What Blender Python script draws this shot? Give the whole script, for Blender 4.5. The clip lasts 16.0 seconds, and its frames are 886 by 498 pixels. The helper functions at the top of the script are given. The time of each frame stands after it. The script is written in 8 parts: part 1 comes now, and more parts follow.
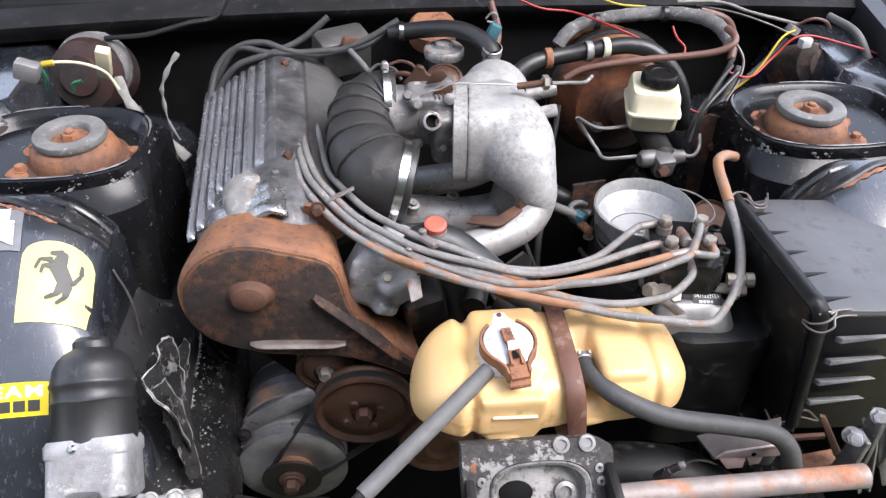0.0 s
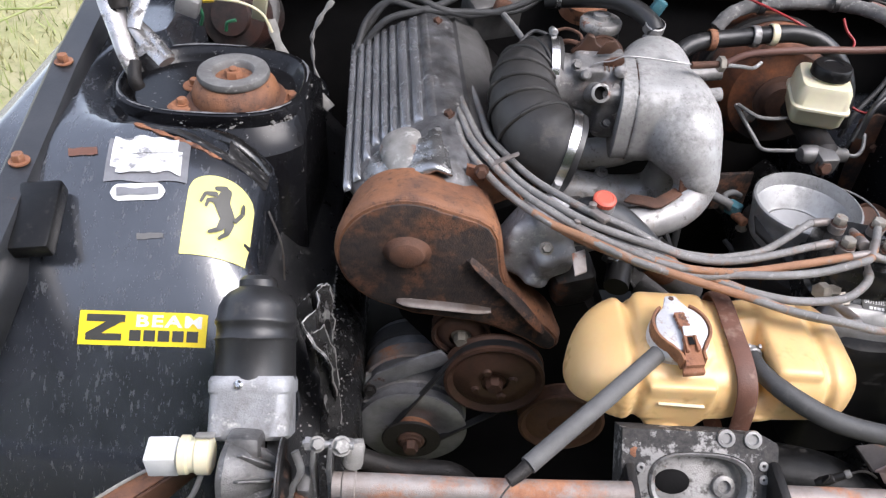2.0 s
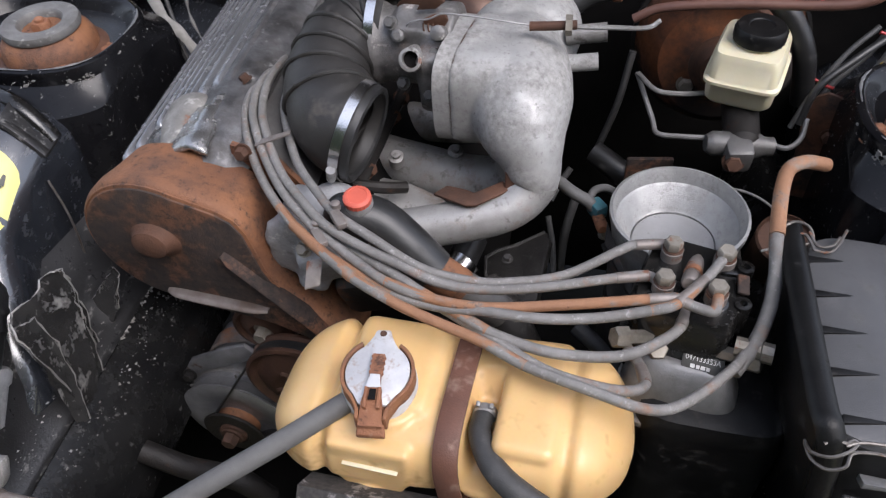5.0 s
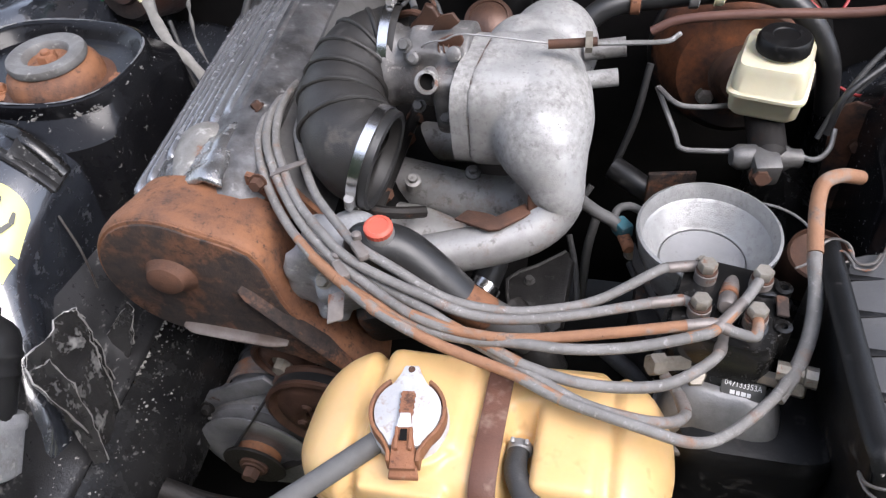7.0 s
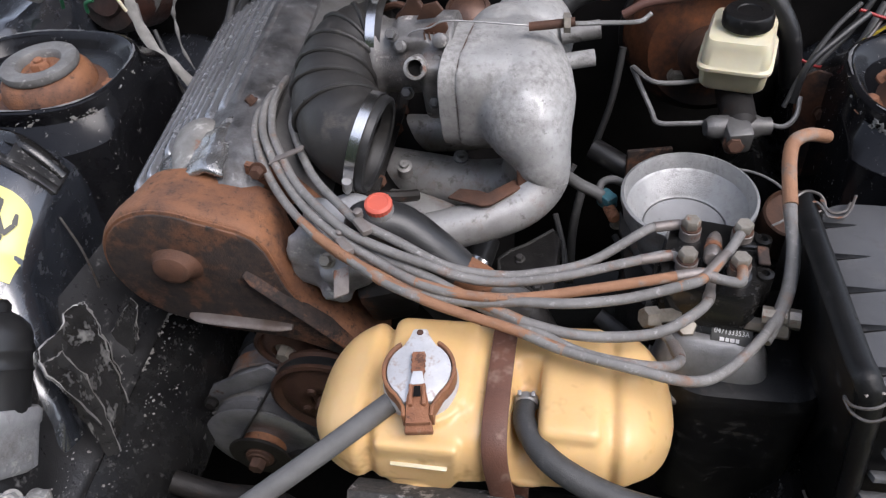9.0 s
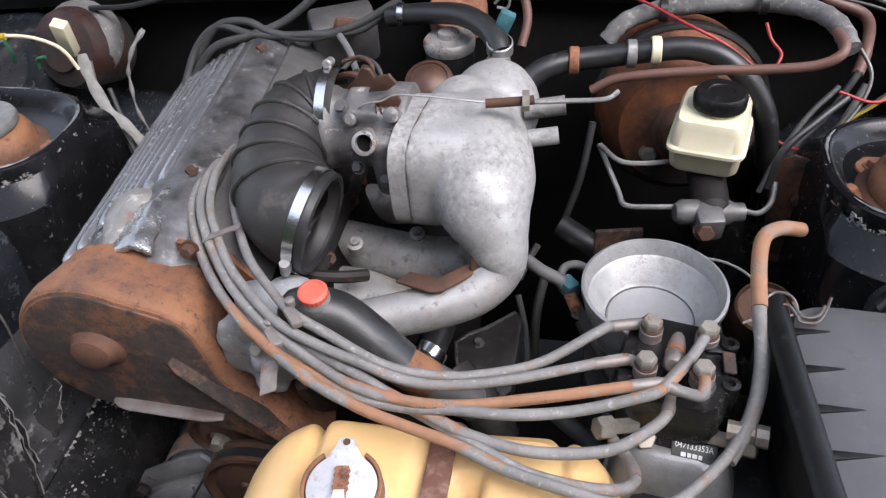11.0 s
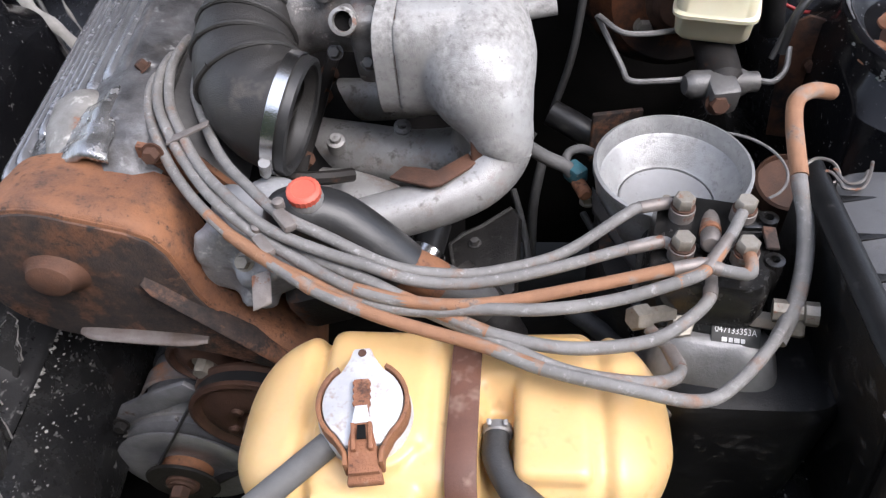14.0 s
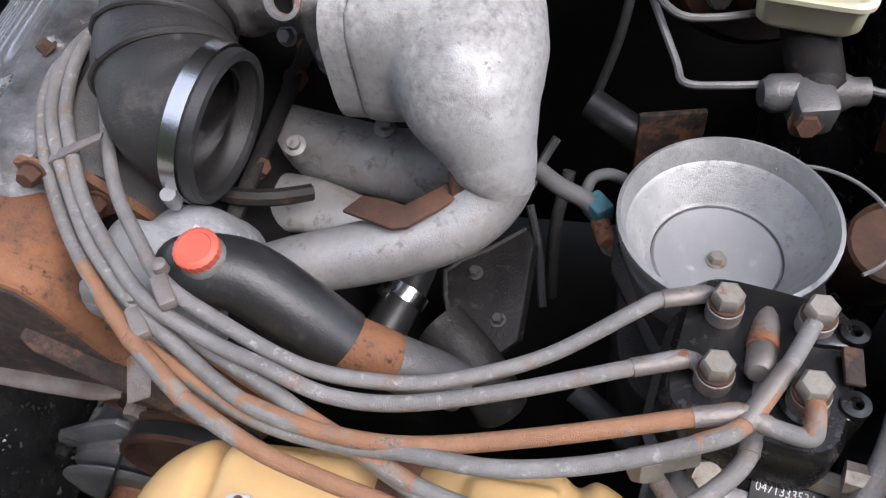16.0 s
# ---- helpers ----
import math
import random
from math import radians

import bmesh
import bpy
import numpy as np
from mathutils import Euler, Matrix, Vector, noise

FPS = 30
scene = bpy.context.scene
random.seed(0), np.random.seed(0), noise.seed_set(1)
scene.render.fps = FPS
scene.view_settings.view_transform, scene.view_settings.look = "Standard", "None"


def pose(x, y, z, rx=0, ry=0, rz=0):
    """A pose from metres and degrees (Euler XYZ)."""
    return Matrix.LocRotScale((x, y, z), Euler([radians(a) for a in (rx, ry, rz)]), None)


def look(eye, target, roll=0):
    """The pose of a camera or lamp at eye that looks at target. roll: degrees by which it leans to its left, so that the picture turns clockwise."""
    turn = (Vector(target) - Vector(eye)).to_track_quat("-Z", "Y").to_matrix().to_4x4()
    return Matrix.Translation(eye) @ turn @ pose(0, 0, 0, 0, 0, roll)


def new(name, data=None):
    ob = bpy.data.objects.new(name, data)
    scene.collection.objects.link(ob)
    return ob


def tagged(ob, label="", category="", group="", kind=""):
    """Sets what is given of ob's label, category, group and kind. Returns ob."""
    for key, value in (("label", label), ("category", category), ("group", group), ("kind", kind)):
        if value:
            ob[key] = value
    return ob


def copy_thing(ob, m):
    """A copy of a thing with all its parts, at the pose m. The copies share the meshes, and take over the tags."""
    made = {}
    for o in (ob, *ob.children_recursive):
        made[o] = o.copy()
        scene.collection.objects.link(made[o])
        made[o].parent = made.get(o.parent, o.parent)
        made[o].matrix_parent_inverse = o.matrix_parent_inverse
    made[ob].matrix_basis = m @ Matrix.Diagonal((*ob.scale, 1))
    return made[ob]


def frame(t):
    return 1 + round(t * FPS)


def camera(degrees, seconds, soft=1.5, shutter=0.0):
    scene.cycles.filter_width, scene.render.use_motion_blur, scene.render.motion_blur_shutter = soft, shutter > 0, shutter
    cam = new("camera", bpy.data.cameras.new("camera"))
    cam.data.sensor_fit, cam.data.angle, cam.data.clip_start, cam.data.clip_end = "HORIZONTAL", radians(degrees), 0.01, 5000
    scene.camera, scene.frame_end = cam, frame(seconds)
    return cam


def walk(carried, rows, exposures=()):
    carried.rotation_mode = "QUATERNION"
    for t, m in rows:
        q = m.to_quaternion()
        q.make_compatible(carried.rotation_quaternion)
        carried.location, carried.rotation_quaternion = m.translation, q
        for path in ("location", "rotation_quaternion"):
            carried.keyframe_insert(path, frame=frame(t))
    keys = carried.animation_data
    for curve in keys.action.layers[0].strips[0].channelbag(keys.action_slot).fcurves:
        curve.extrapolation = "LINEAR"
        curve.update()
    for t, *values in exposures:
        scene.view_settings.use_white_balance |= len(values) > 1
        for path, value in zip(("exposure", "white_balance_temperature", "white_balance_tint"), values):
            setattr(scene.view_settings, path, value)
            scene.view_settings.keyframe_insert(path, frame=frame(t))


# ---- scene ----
cam = camera(59.9, 16.0, soft=1.3)
PATH = [
    (0, (-0.005, -0.007, 1.298), (0.145, 1.534, 0.032), 0.7),
    (0.5, (-0.018, 0.001, 1.286), (0.097, 1.541, 0.015), 0.7),
    (0.7, (-0.032, 0.009, 1.289), (0.064, 1.549, 0.033), 1.6),
    (1, (-0.054, 0.02, 1.293), (-0.055, 1.561, 0.018), 2.9),
    (1.5, (-0.101, 0.016, 1.283), (-0.132, 1.527, -0.027), 4.7),
    (2, (-0.125, 0.004, 1.276), (-0.09, 1.51, -0.039), 4.0),
    (2.5, (-0.105, 0.004, 1.279), (-0.094, 1.513, -0.034), 4.5),
    (3, (0.002, 0.0, 1.284), (-0.17, 1.519, -0.007), 3.5),
    (3.3, (0.082, 0.027, 1.278), (-0.14, 1.465, -0.095), 8.9),
    (3.5, (0.109, 0.046, 1.27), (-0.218, 1.448, -0.118), 3.8),
    (3.7, (0.135, 0.075, 1.263), (-0.191, 1.474, -0.129), 1.4),
    (4, (0.163, 0.135, 1.244), (-0.044, 1.512, -0.191), 0.1),
    (4.2, (0.186, 0.149, 1.243), (-0.026, 1.497, -0.141), -1.2),
    (4.5, (0.221, 0.17, 1.241), (-0.029, 1.474, -0.255), -3.2),
    (4.7, (0.232, 0.18, 1.24), (-0.106, 1.488, -0.247), -3.7),
    (5, (0.248, 0.196, 1.238), (-0.154, 1.51, -0.215), -4.5),
    (5.2, (0.25, 0.207, 1.233), (-0.177, 1.505, -0.228), -4.8),
    (7.3, (0.225, 0.217, 1.237), (-0.189, 1.546, -0.199), -7.3),
    (7.5, (0.23, 0.204, 1.236), (-0.195, 1.521, -0.209), -8.7),
    (8, (0.229, 0.175, 1.237), (-0.145, 1.505, -0.21), -10.7),
    (8.3, (0.221, 0.169, 1.234), (-0.094, 1.537, -0.157), -8.3),
    (8.5, (0.216, 0.165, 1.232), (-0.129, 1.559, -0.16), -6.7),
    (9, (0.215, 0.166, 1.233), (-0.137, 1.539, -0.177), -7.4),
    (9.2, (0.219, 0.167, 1.231), (-0.086, 1.574, -0.158), -6.3),
    (11.3, (0.246, 0.252, 1.215), (-0.12, 1.704, -0.11), -4.7),
    (11.5, (0.241, 0.26, 1.211), (-0.131, 1.708, -0.118), -2.7),
    (11.8, (0.24, 0.237, 1.221), (-0.103, 1.7, -0.076), -0.5),
    (12, (0.239, 0.221, 1.227), (-0.128, 1.695, -0.074), 0.9),
    (12.5, (0.225, 0.192, 1.225), (-0.139, 1.684, -0.057), 0.3),
    (13, (0.192, 0.221, 1.207), (-0.084, 1.679, -0.133), -3.8),
    (13.2, (0.184, 0.228, 1.199), (-0.009, 1.627, -0.217), -3.2),
    (13.5, (0.182, 0.23, 1.183), (0.021, 1.614, -0.251), -4.0),
    (13.7, (0.186, 0.242, 1.176), (-0.034, 1.602, -0.311), -4.6),
    (14, (0.193, 0.26, 1.165), (-0.007, 1.583, -0.321), -5.5),
    (14.2, (0.204, 0.285, 1.162), (-0.016, 1.59, -0.335), -5.9),
    (14.5, (0.221, 0.323, 1.157), (-0.1, 1.601, -0.348), -6.6),
    (15, (0.23, 0.366, 1.137), (-0.248, 1.53, -0.418), -11.0),
    (15.3, (0.248, 0.364, 1.133), (-0.227, 1.52, -0.49), -12.0),
    (15.5, (0.26, 0.363, 1.13), (-0.173, 1.513, -0.448), -12.7),
    (15.8, (0.251, 0.404, 1.114), (-0.203, 1.541, -0.417), -11.7),
    (16, (0.245, 0.431, 1.104), (-0.167, 1.559, -0.495), -11.1),
]
walk(cam, [(t, look(eye, target, roll)) for t, eye, target, roll in PATH],
     exposures=[(t, stops + 0.06, 6270, 15) for t, stops in ((0.0, 1.91), (0.8, 1.87), (1.5, 1.76), (2.0, 1.58), (2.5, 1.52), (3.5, 1.53), (4.2, 1.28), (5.0, 1.07), (7.3, 1.58), (8.0, 1.31), (8.6, 1.16), (9.0, 1.10), (11.3, 1.54), (12.0, 1.62), (12.5, 1.74), (13.2, 1.75), (14.0, 1.58), (14.7, 1.42), (15.5, 1.42), (16.0, 1.36))])

# ---- world and light: a bright overcast sky ----
world = bpy.data.worlds.new("overcast")
scene.world = world
world.use_nodes = True
wn, wl = world.node_tree.nodes, world.node_tree.links
sky = wn.new("ShaderNodeTexSky")
sky.sky_type, sky.sun_disc = "NISHITA", False
sky.sun_elevation, sky.sun_rotation = radians(57), radians(120)
sky.dust_density, sky.air_density = 1.5, 1.2
wn["Background"].inputs["Strength"].default_value = 0.15
haze = wn.new("ShaderNodeHueSaturation")
haze.inputs["Saturation"].default_value = 0.5
wl.new(sky.outputs["Color"], haze.inputs["Color"])
wl.new(haze.outputs["Color"], wn["Background"].inputs["Color"])
sun = new("sun", bpy.data.lights.new("sun", "SUN"))
sun.data.energy, sun.data.angle, sun.data.color = 1.3, radians(38), (1.0, 0.95, 0.90)
sun.matrix_world = look((1.7, -0.3, 3.2), (0.1, 0.6, 0.75))

# ---- materials ----


def surface(name, base, dark, rough=0.5, metal=0.0, grain=60.0, fine=600.0, bump=0.15, rust=None, dust=None, coat=0.0,
            sss=0.0, stain=9.0, spread=0.6, gloss=0.5, soft=0.025):
    """Two-scale mottled surface, with patches of rust and specks of dust where they are given."""
    m = bpy.data.materials.new(name)
    m.use_nodes = True
    nodes, links = m.node_tree.nodes, m.node_tree.links
    out = nodes["Principled BSDF"]
    co = nodes.new("ShaderNodeTexCoord").outputs["Object"]

    def noise_of(scale, detail=6.0, roughness=0.6, run=None):
        n = nodes.new("ShaderNodeTexNoise")
        n.inputs["Scale"].default_value, n.inputs["Detail"].default_value = scale, detail
        n.inputs["Roughness"].default_value = roughness
        if run:
            drawn = nodes.new("ShaderNodeMapping")
            drawn.inputs["Scale"].default_value = run
            links.new(co, drawn.inputs["Vector"])
        links.new(drawn.outputs["Vector"] if run else co, n.inputs["Vector"])
        return n.outputs["Fac"]

    def ramp(fac, a, b):
        r = nodes.new("ShaderNodeMapRange")
        r.inputs["From Min"].default_value, r.inputs["From Max"].default_value = a, b
        links.new(fac, r.inputs["Value"])
        return r.outputs["Result"]

    def mix(fac, a, b):
        x = nodes.new("ShaderNodeMix")
        x.data_type = "RGBA"
        links.new(fac, x.inputs["Factor"])
        for value, slot in ((a, x.inputs[6]), (b, x.inputs[7])):
            if isinstance(value, tuple):
                slot.default_value = (*value, 1)
            else:
                links.new(value, slot)
        return x.outputs[2]

    def blend(fac, a, b):
        x = nodes.new("ShaderNodeMix")
        links.new(fac, x.inputs["Factor"])
        for value, slot in ((a, x.inputs[2]), (b, x.inputs[3])):
            if isinstance(value, (int, float)):
                slot.default_value = value
            else:
                links.new(value, slot)
        return x.outputs[0]

    coarse, small = noise_of(stain, 5.0), noise_of(grain, 8.0, 0.7)
    both = nodes.new("ShaderNodeMath")
    both.operation = "MULTIPLY_ADD"
    links.new(coarse, both.inputs[0])
    both.inputs[1].default_value = 0.6
    half = nodes.new("ShaderNodeMath")
    half.operation = "MULTIPLY"
    links.new(small, half.inputs[0])
    half.inputs[1].default_value = 0.4
    links.new(half.outputs[0], both.inputs[2])
    wide = 0.5 * (1 - spread) + 0.02
    colour = mix(ramp(both.outputs[0], 0.5 - 0.5 * wide, 0.5 + 0.5 * wide), base, dark)
    roughness, metalness = blend(small, max(rough - 0.12, 0.04), min(rough + 0.12, 1.0)), metal
    if rust:
        tint, deep, amount, scale = rust
        patches = ramp(noise_of(scale, 9.0, 0.72), 0.665 - soft - 0.3 * amount, 0.665 + soft - 0.3 * amount)
        colour = mix(patches, colour, mix(ramp(noise_of(scale * 6, 6.0, 0.7), 0.35, 0.65), tint, deep))
        roughness = blend(patches, roughness, 0.88)
        metalness = blend(patches, metal, 0.0)
    if dust:
        tint, amount, scale, *run = dust
        specks = ramp(noise_of(scale, 3.0, 0.8, run[0] if run else None), 0.60 - 0.2 * amount, 0.74 - 0.2 * amount)
        colour = mix(specks, colour, tint)
        roughness = blend(specks, roughness, 0.9)
        metalness = blend(specks, metalness, 0.0) if metal else metalness
    links.new(colour, out.inputs["Base Color"])
    links.new(roughness, out.inputs["Roughness"])
    if isinstance(metalness, (int, float)):
        out.inputs["Metallic"].default_value = metalness
    else:
        links.new(metalness, out.inputs["Metallic"])
    out.inputs["Specular IOR Level"].default_value = gloss
    if bump:
        b = nodes.new("ShaderNodeBump")
        b.inputs["Strength"].default_value, b.inputs["Distance"].default_value = bump, 0.002
        rough_height = nodes.new("ShaderNodeMath")
        rough_height.operation = "ADD"
        links.new(noise_of(fine, 4.0), rough_height.inputs[0])
        links.new(small, rough_height.inputs[1])
        links.new(rough_height.outputs[0], b.inputs["Height"])
        links.new(b.outputs["Normal"], out.inputs["Normal"])
    out.inputs["Coat Weight"].default_value = coat
    out.inputs["Coat Roughness"].default_value = 0.10
    if sss:
        out.inputs["Subsurface Weight"].default_value = sss
        out.inputs["Subsurface Radius"].default_value = (0.02, 0.012, 0.005)
    return m


RUST, RUST_DEEP = (0.30, 0.105, 0.042), (0.11, 0.042, 0.022)
M_PAINT = surface("black_paint", (0.012, 0.0135, 0.017), (0.030, 0.034, 0.042), 0.22, 0, 26, 300, 0.05, coat=1.0, stain=4, gloss=1.0,
                  dust=((0.058, 0.062, 0.070), 0.05, 190, (1.0, 0.28, 0.4)))
M_PAINT_CHIPPED = surface("chipped_black_paint", (0.004, 0.004, 0.005), (0.011, 0.011, 0.012), 0.20, 0, 30, 300, 0.06, gloss=0.26,
                          dust=((0.30, 0.29, 0.275), -0.22, 150))
M_PAINT_DIRTY = surface("dirty_black_paint", (0.009, 0.009, 0.010), (0.024, 0.023, 0.022), 0.34, 0, 40, 400, 0.2,
                        dust=((0.22, 0.215, 0.205), 0.10, 110), rust=(RUST, RUST_DEEP, 0.05, 14))
M_BLACK = surface("grimy_black_metal", (0.008, 0.0075, 0.0075), (0.026, 0.023, 0.021), 0.55, 0.2, 50, 500, 0.35, gloss=0.35,
                  rust=((0.10, 0.045, 0.025), (0.04, 0.022, 0.015), 0.2, 20))
M_BLACK_GLOSS = surface("oily_gloss_black", (0.005, 0.005, 0.005), (0.013, 0.0125, 0.012), 0.22, 0.0, 60, 500, 0.12, coat=0.2,
                        dust=((0.04, 0.038, 0.036), 0.0, 120))
# near-black: shade of the bay's depths and of holes put into the colour
M_DARK = surface("black_with_shade", (0.003, 0.003, 0.003), (0.009, 0.008, 0.008), 0.8, 0, 25, 300, 0.2, gloss=0.15)
M_BODY = surface("blue_grey_paint", (0.115, 0.15, 0.20), (0.10, 0.13, 0.175), 0.32, 0, 20, 300, 0.03, coat=0.3)
M_RUST = surface("rusty_steel", (0.265, 0.115, 0.052), (0.14, 0.064, 0.038), 0.68, 0.1, 60, 500, 0.45,
                 rust=((0.055, 0.034, 0.026), (0.12, 0.062, 0.042), 0.25, 15), soft=0.09, stain=14, spread=0.45, dust=((0.05, 0.03, 0.022), 0.10, 120))
M_RUST_FACE = surface("blackened_rust", (0.105, 0.055, 0.037), (0.27, 0.108, 0.048), 0.44, 0.15, 60, 500, 0.4, spread=0.5,
                      rust=((0.020, 0.016, 0.015), (0.055, 0.036, 0.028), 0.74, 18), stain=11, soft=0.07,
                      dust=((0.020, 0.017, 0.016), 0.32, 75))
M_RUST_LIGHT = surface("light_rust", (0.33, 0.145, 0.07), (0.16, 0.065, 0.036), 0.75, 0.05, 90, 600, 0.5, spread=0.3, stain=22,
                       dust=((0.30, 0.17, 0.11), 0.2, 80), rust=((0.05, 0.027, 0.02), (0.14, 0.06, 0.034), 0.24, 45))
M_RUST_DARK = surface("dark_rust", (0.12, 0.055, 0.032), (0.05, 0.028, 0.02), 0.75, 0.2, 50, 500, 0.35)
M_RIBBED = surface("dull_aluminium", (0.45, 0.46, 0.485), (0.26, 0.265, 0.278), 0.25, 0.7, 44, 600, 0.2, spread=0.45,
                   dust=((0.10, 0.097, 0.094), -0.12, 42))
M_ALU = surface("cast_aluminium", (0.45, 0.446, 0.438), (0.29, 0.286, 0.28), 0.42, 0.45, 60, 900, 0.22, spread=0.35, stain=24,
                dust=((0.20, 0.195, 0.188), 0.10, 150), rust=((0.17, 0.165, 0.158), (0.38, 0.37, 0.355), 0.48, 24), soft=0.10)
M_BOWL = surface("etched_aluminium", (0.43, 0.43, 0.425), (0.27, 0.27, 0.266), 0.44, 0.55, 70, 900, 0.3, stain=30, spread=0.3,
                 dust=((0.25, 0.247, 0.24), 0.12, 110), rust=((0.22, 0.216, 0.21), (0.38, 0.375, 0.365), 0.26, 38), soft=0.08)
M_PLATE = surface("brushed_aluminium_disc", (0.56, 0.56, 0.565), (0.46, 0.46, 0.46), 0.4, 0.7, 40, 900, 0.12, stain=16, dust=((0.36, 0.355, 0.35), 0.0, 90))
M_ALU_DIRTY = surface("dirty_cast_aluminium", (0.36, 0.352, 0.34), (0.15, 0.143, 0.135), 0.44, 0.35, 55, 700, 0.25, spread=0.4, stain=18,
                      dust=((0.07, 0.064, 0.058), 0.30, 60), rust=(RUST, RUST_DEEP, 0.05, 22))
M_ZINC = surface("galvanised_steel", (0.36, 0.355, 0.35), (0.20, 0.195, 0.19), 0.42, 0.5, 50, 500, 0.2, spread=0.4,
                 dust=((0.17, 0.155, 0.14), 0.2, 60))
M_CHROME = surface("bright_clamp_steel", (0.75, 0.75, 0.75), (0.6, 0.6, 0.6), 0.22, 1.0, 60, 600, 0.05)
M_BOLT = surface("bolt_steel", (0.36, 0.33, 0.285), (0.20, 0.18, 0.15), 0.5, 0.5, 120, 900, 0.2,
                 rust=(RUST, RUST_DEEP, 0.16, 60))
M_RUBBER = surface("dusty_rubber", (0.028, 0.026, 0.024), (0.015, 0.0142, 0.0135), 0.5, 0, 40, 700, 0.25, stain=20, spread=0.3,
                   dust=((0.068, 0.062, 0.056), 0.08, 34))
M_RUBBER_BLACK = surface("black_rubber", (0.014, 0.014, 0.015), (0.022, 0.022, 0.022), 0.38, 0, 50, 700, 0.12,
                         dust=((0.05, 0.048, 0.046), 0.0, 60))
M_HOSE = surface("grey_rubber_hose", (0.13, 0.128, 0.125), (0.09, 0.088, 0.086), 0.65, 0, 60, 900, 0.25)
M_HOSE_DARK = surface("dark_rubber_hose", (0.05, 0.05, 0.05), (0.03, 0.03, 0.03), 0.6, 0, 60, 900, 0.25,
                      dust=((0.085, 0.082, 0.08), 0.1, 90))
M_LINE = surface("grey_fuel_line", (0.26, 0.25, 0.238), (0.14, 0.133, 0.126), 0.46, 0.1, 130, 1400, 0.5, spread=0.35, stain=24,
                 rust=((0.29, 0.15, 0.085), (0.20, 0.105, 0.065), 0.14, 28), soft=0.08, dust=((0.36, 0.35, 0.335), 0.12, 170))
M_LINE_RUST = surface("rusty_fuel_line", (0.38, 0.195, 0.105), (0.24, 0.12, 0.068), 0.55, 0.1, 130, 1400, 0.6, stain=34, spread=0.3,
                      dust=((0.27, 0.235, 0.205), 0.34, 30), rust=((0.06, 0.035, 0.026), (0.10, 0.05, 0.034), 0.14, 60))
M_SLEEVE = surface("grey_crimp_sleeve", (0.28, 0.25, 0.23), (0.14, 0.12, 0.11), 0.45, 0.4, 90, 900, 0.3, spread=0.35, stain=30, rust=((0.22, 0.10, 0.055), (0.13, 0.06, 0.038), 0.22, 40))
M_TANK = surface("amber_plastic", (0.74, 0.505, 0.245), (0.60, 0.38, 0.155), 0.36, 0, 16, 200, 0.06, sss=0.25, stain=9, spread=0.2, coat=0.1,
                 dust=((0.47, 0.29, 0.125), 0.10, 26))
M_CREAM = surface("cream_plastic", (0.66, 0.615, 0.445), (0.58, 0.53, 0.37), 0.38, 0, 22, 300, 0.04, sss=0.2)
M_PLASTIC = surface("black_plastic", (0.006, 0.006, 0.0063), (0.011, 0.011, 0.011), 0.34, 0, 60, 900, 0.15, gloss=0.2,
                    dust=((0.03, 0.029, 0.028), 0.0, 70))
# black lid plastic with part of its sky reflection put into the colour
M_PLASTIC_GREY = surface("dusty_plastic_with_sky_sheen", (0.078, 0.078, 0.080), (0.054, 0.054, 0.056), 0.36, 0, 40, 900, 0.2, gloss=0.6,
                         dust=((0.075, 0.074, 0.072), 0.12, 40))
# black plastic painted pale for the sky light on the rib tops
M_RIB = surface("skylit_grey_plastic", (0.27, 0.27, 0.272), (0.15, 0.15, 0.152), 0.55, 0, 40, 900, 0.2, stain=30)
M_STRAP = surface("brown_strap", (0.145, 0.062, 0.038), (0.09, 0.04, 0.027), 0.6, 0, 40, 600, 0.2,
                  dust=((0.24, 0.16, 0.12), 0.25, 35))
M_CAPWHITE = surface("white_zinc_cap", (0.66, 0.67, 0.69), (0.40, 0.40, 0.41), 0.5, 0.25, 40, 500, 0.2, spread=0.3, stain=26,
                     dust=((0.30, 0.20, 0.14), 0.2, 60))
M_YELLOW = surface("pale_yellow_vinyl", (0.71, 0.66, 0.225), (0.65, 0.60, 0.19), 0.32, 0, 20, 300, 0.02)
M_YELLOW_DEEP = surface("yellow_vinyl", (0.80, 0.62, 0.02), (0.72, 0.55, 0.02), 0.4, 0, 20, 300, 0.02)
M_INK = surface("faded_black_ink", (0.03, 0.03, 0.028), (0.06, 0.058, 0.05), 0.5, 0, 30, 300, 0.0)
M_WHITE = surface("white_vinyl", (0.68, 0.68, 0.665), (0.54, 0.54, 0.52), 0.5, 0, 60, 300, 0.05)
M_RING = surface("dusty_grey_steel", (0.18, 0.178, 0.173), (0.095, 0.09, 0.086), 0.6, 0.1, 60, 700, 0.3, spread=0.35, stain=30, dust=((0.33, 0.325, 0.31), 0.05, 80))
M_WIRE_DULL = surface("dull_spring_wire", (0.20, 0.19, 0.18), (0.10, 0.085, 0.075), 0.45, 0.6, 60, 600, 0.2, spread=0.3, stain=60, rust=(RUST, RUST_DEEP, 0.10, 60))
M_TAPE_PALE = surface("frayed_pale_tape", (0.31, 0.30, 0.28), (0.12, 0.115, 0.105), 0.8, 0, 60, 500, 0.5, spread=0.3, stain=40)
M_WIRE_GREEN = surface("green_wire", (0.03, 0.16, 0.07), (0.02, 0.10, 0.05), 0.45, 0, 60, 400, 0)
M_RED = surface("red_plastic", (0.60, 0.115, 0.07), (0.46, 0.085, 0.055), 0.55, 0, 60, 400, 0.1)
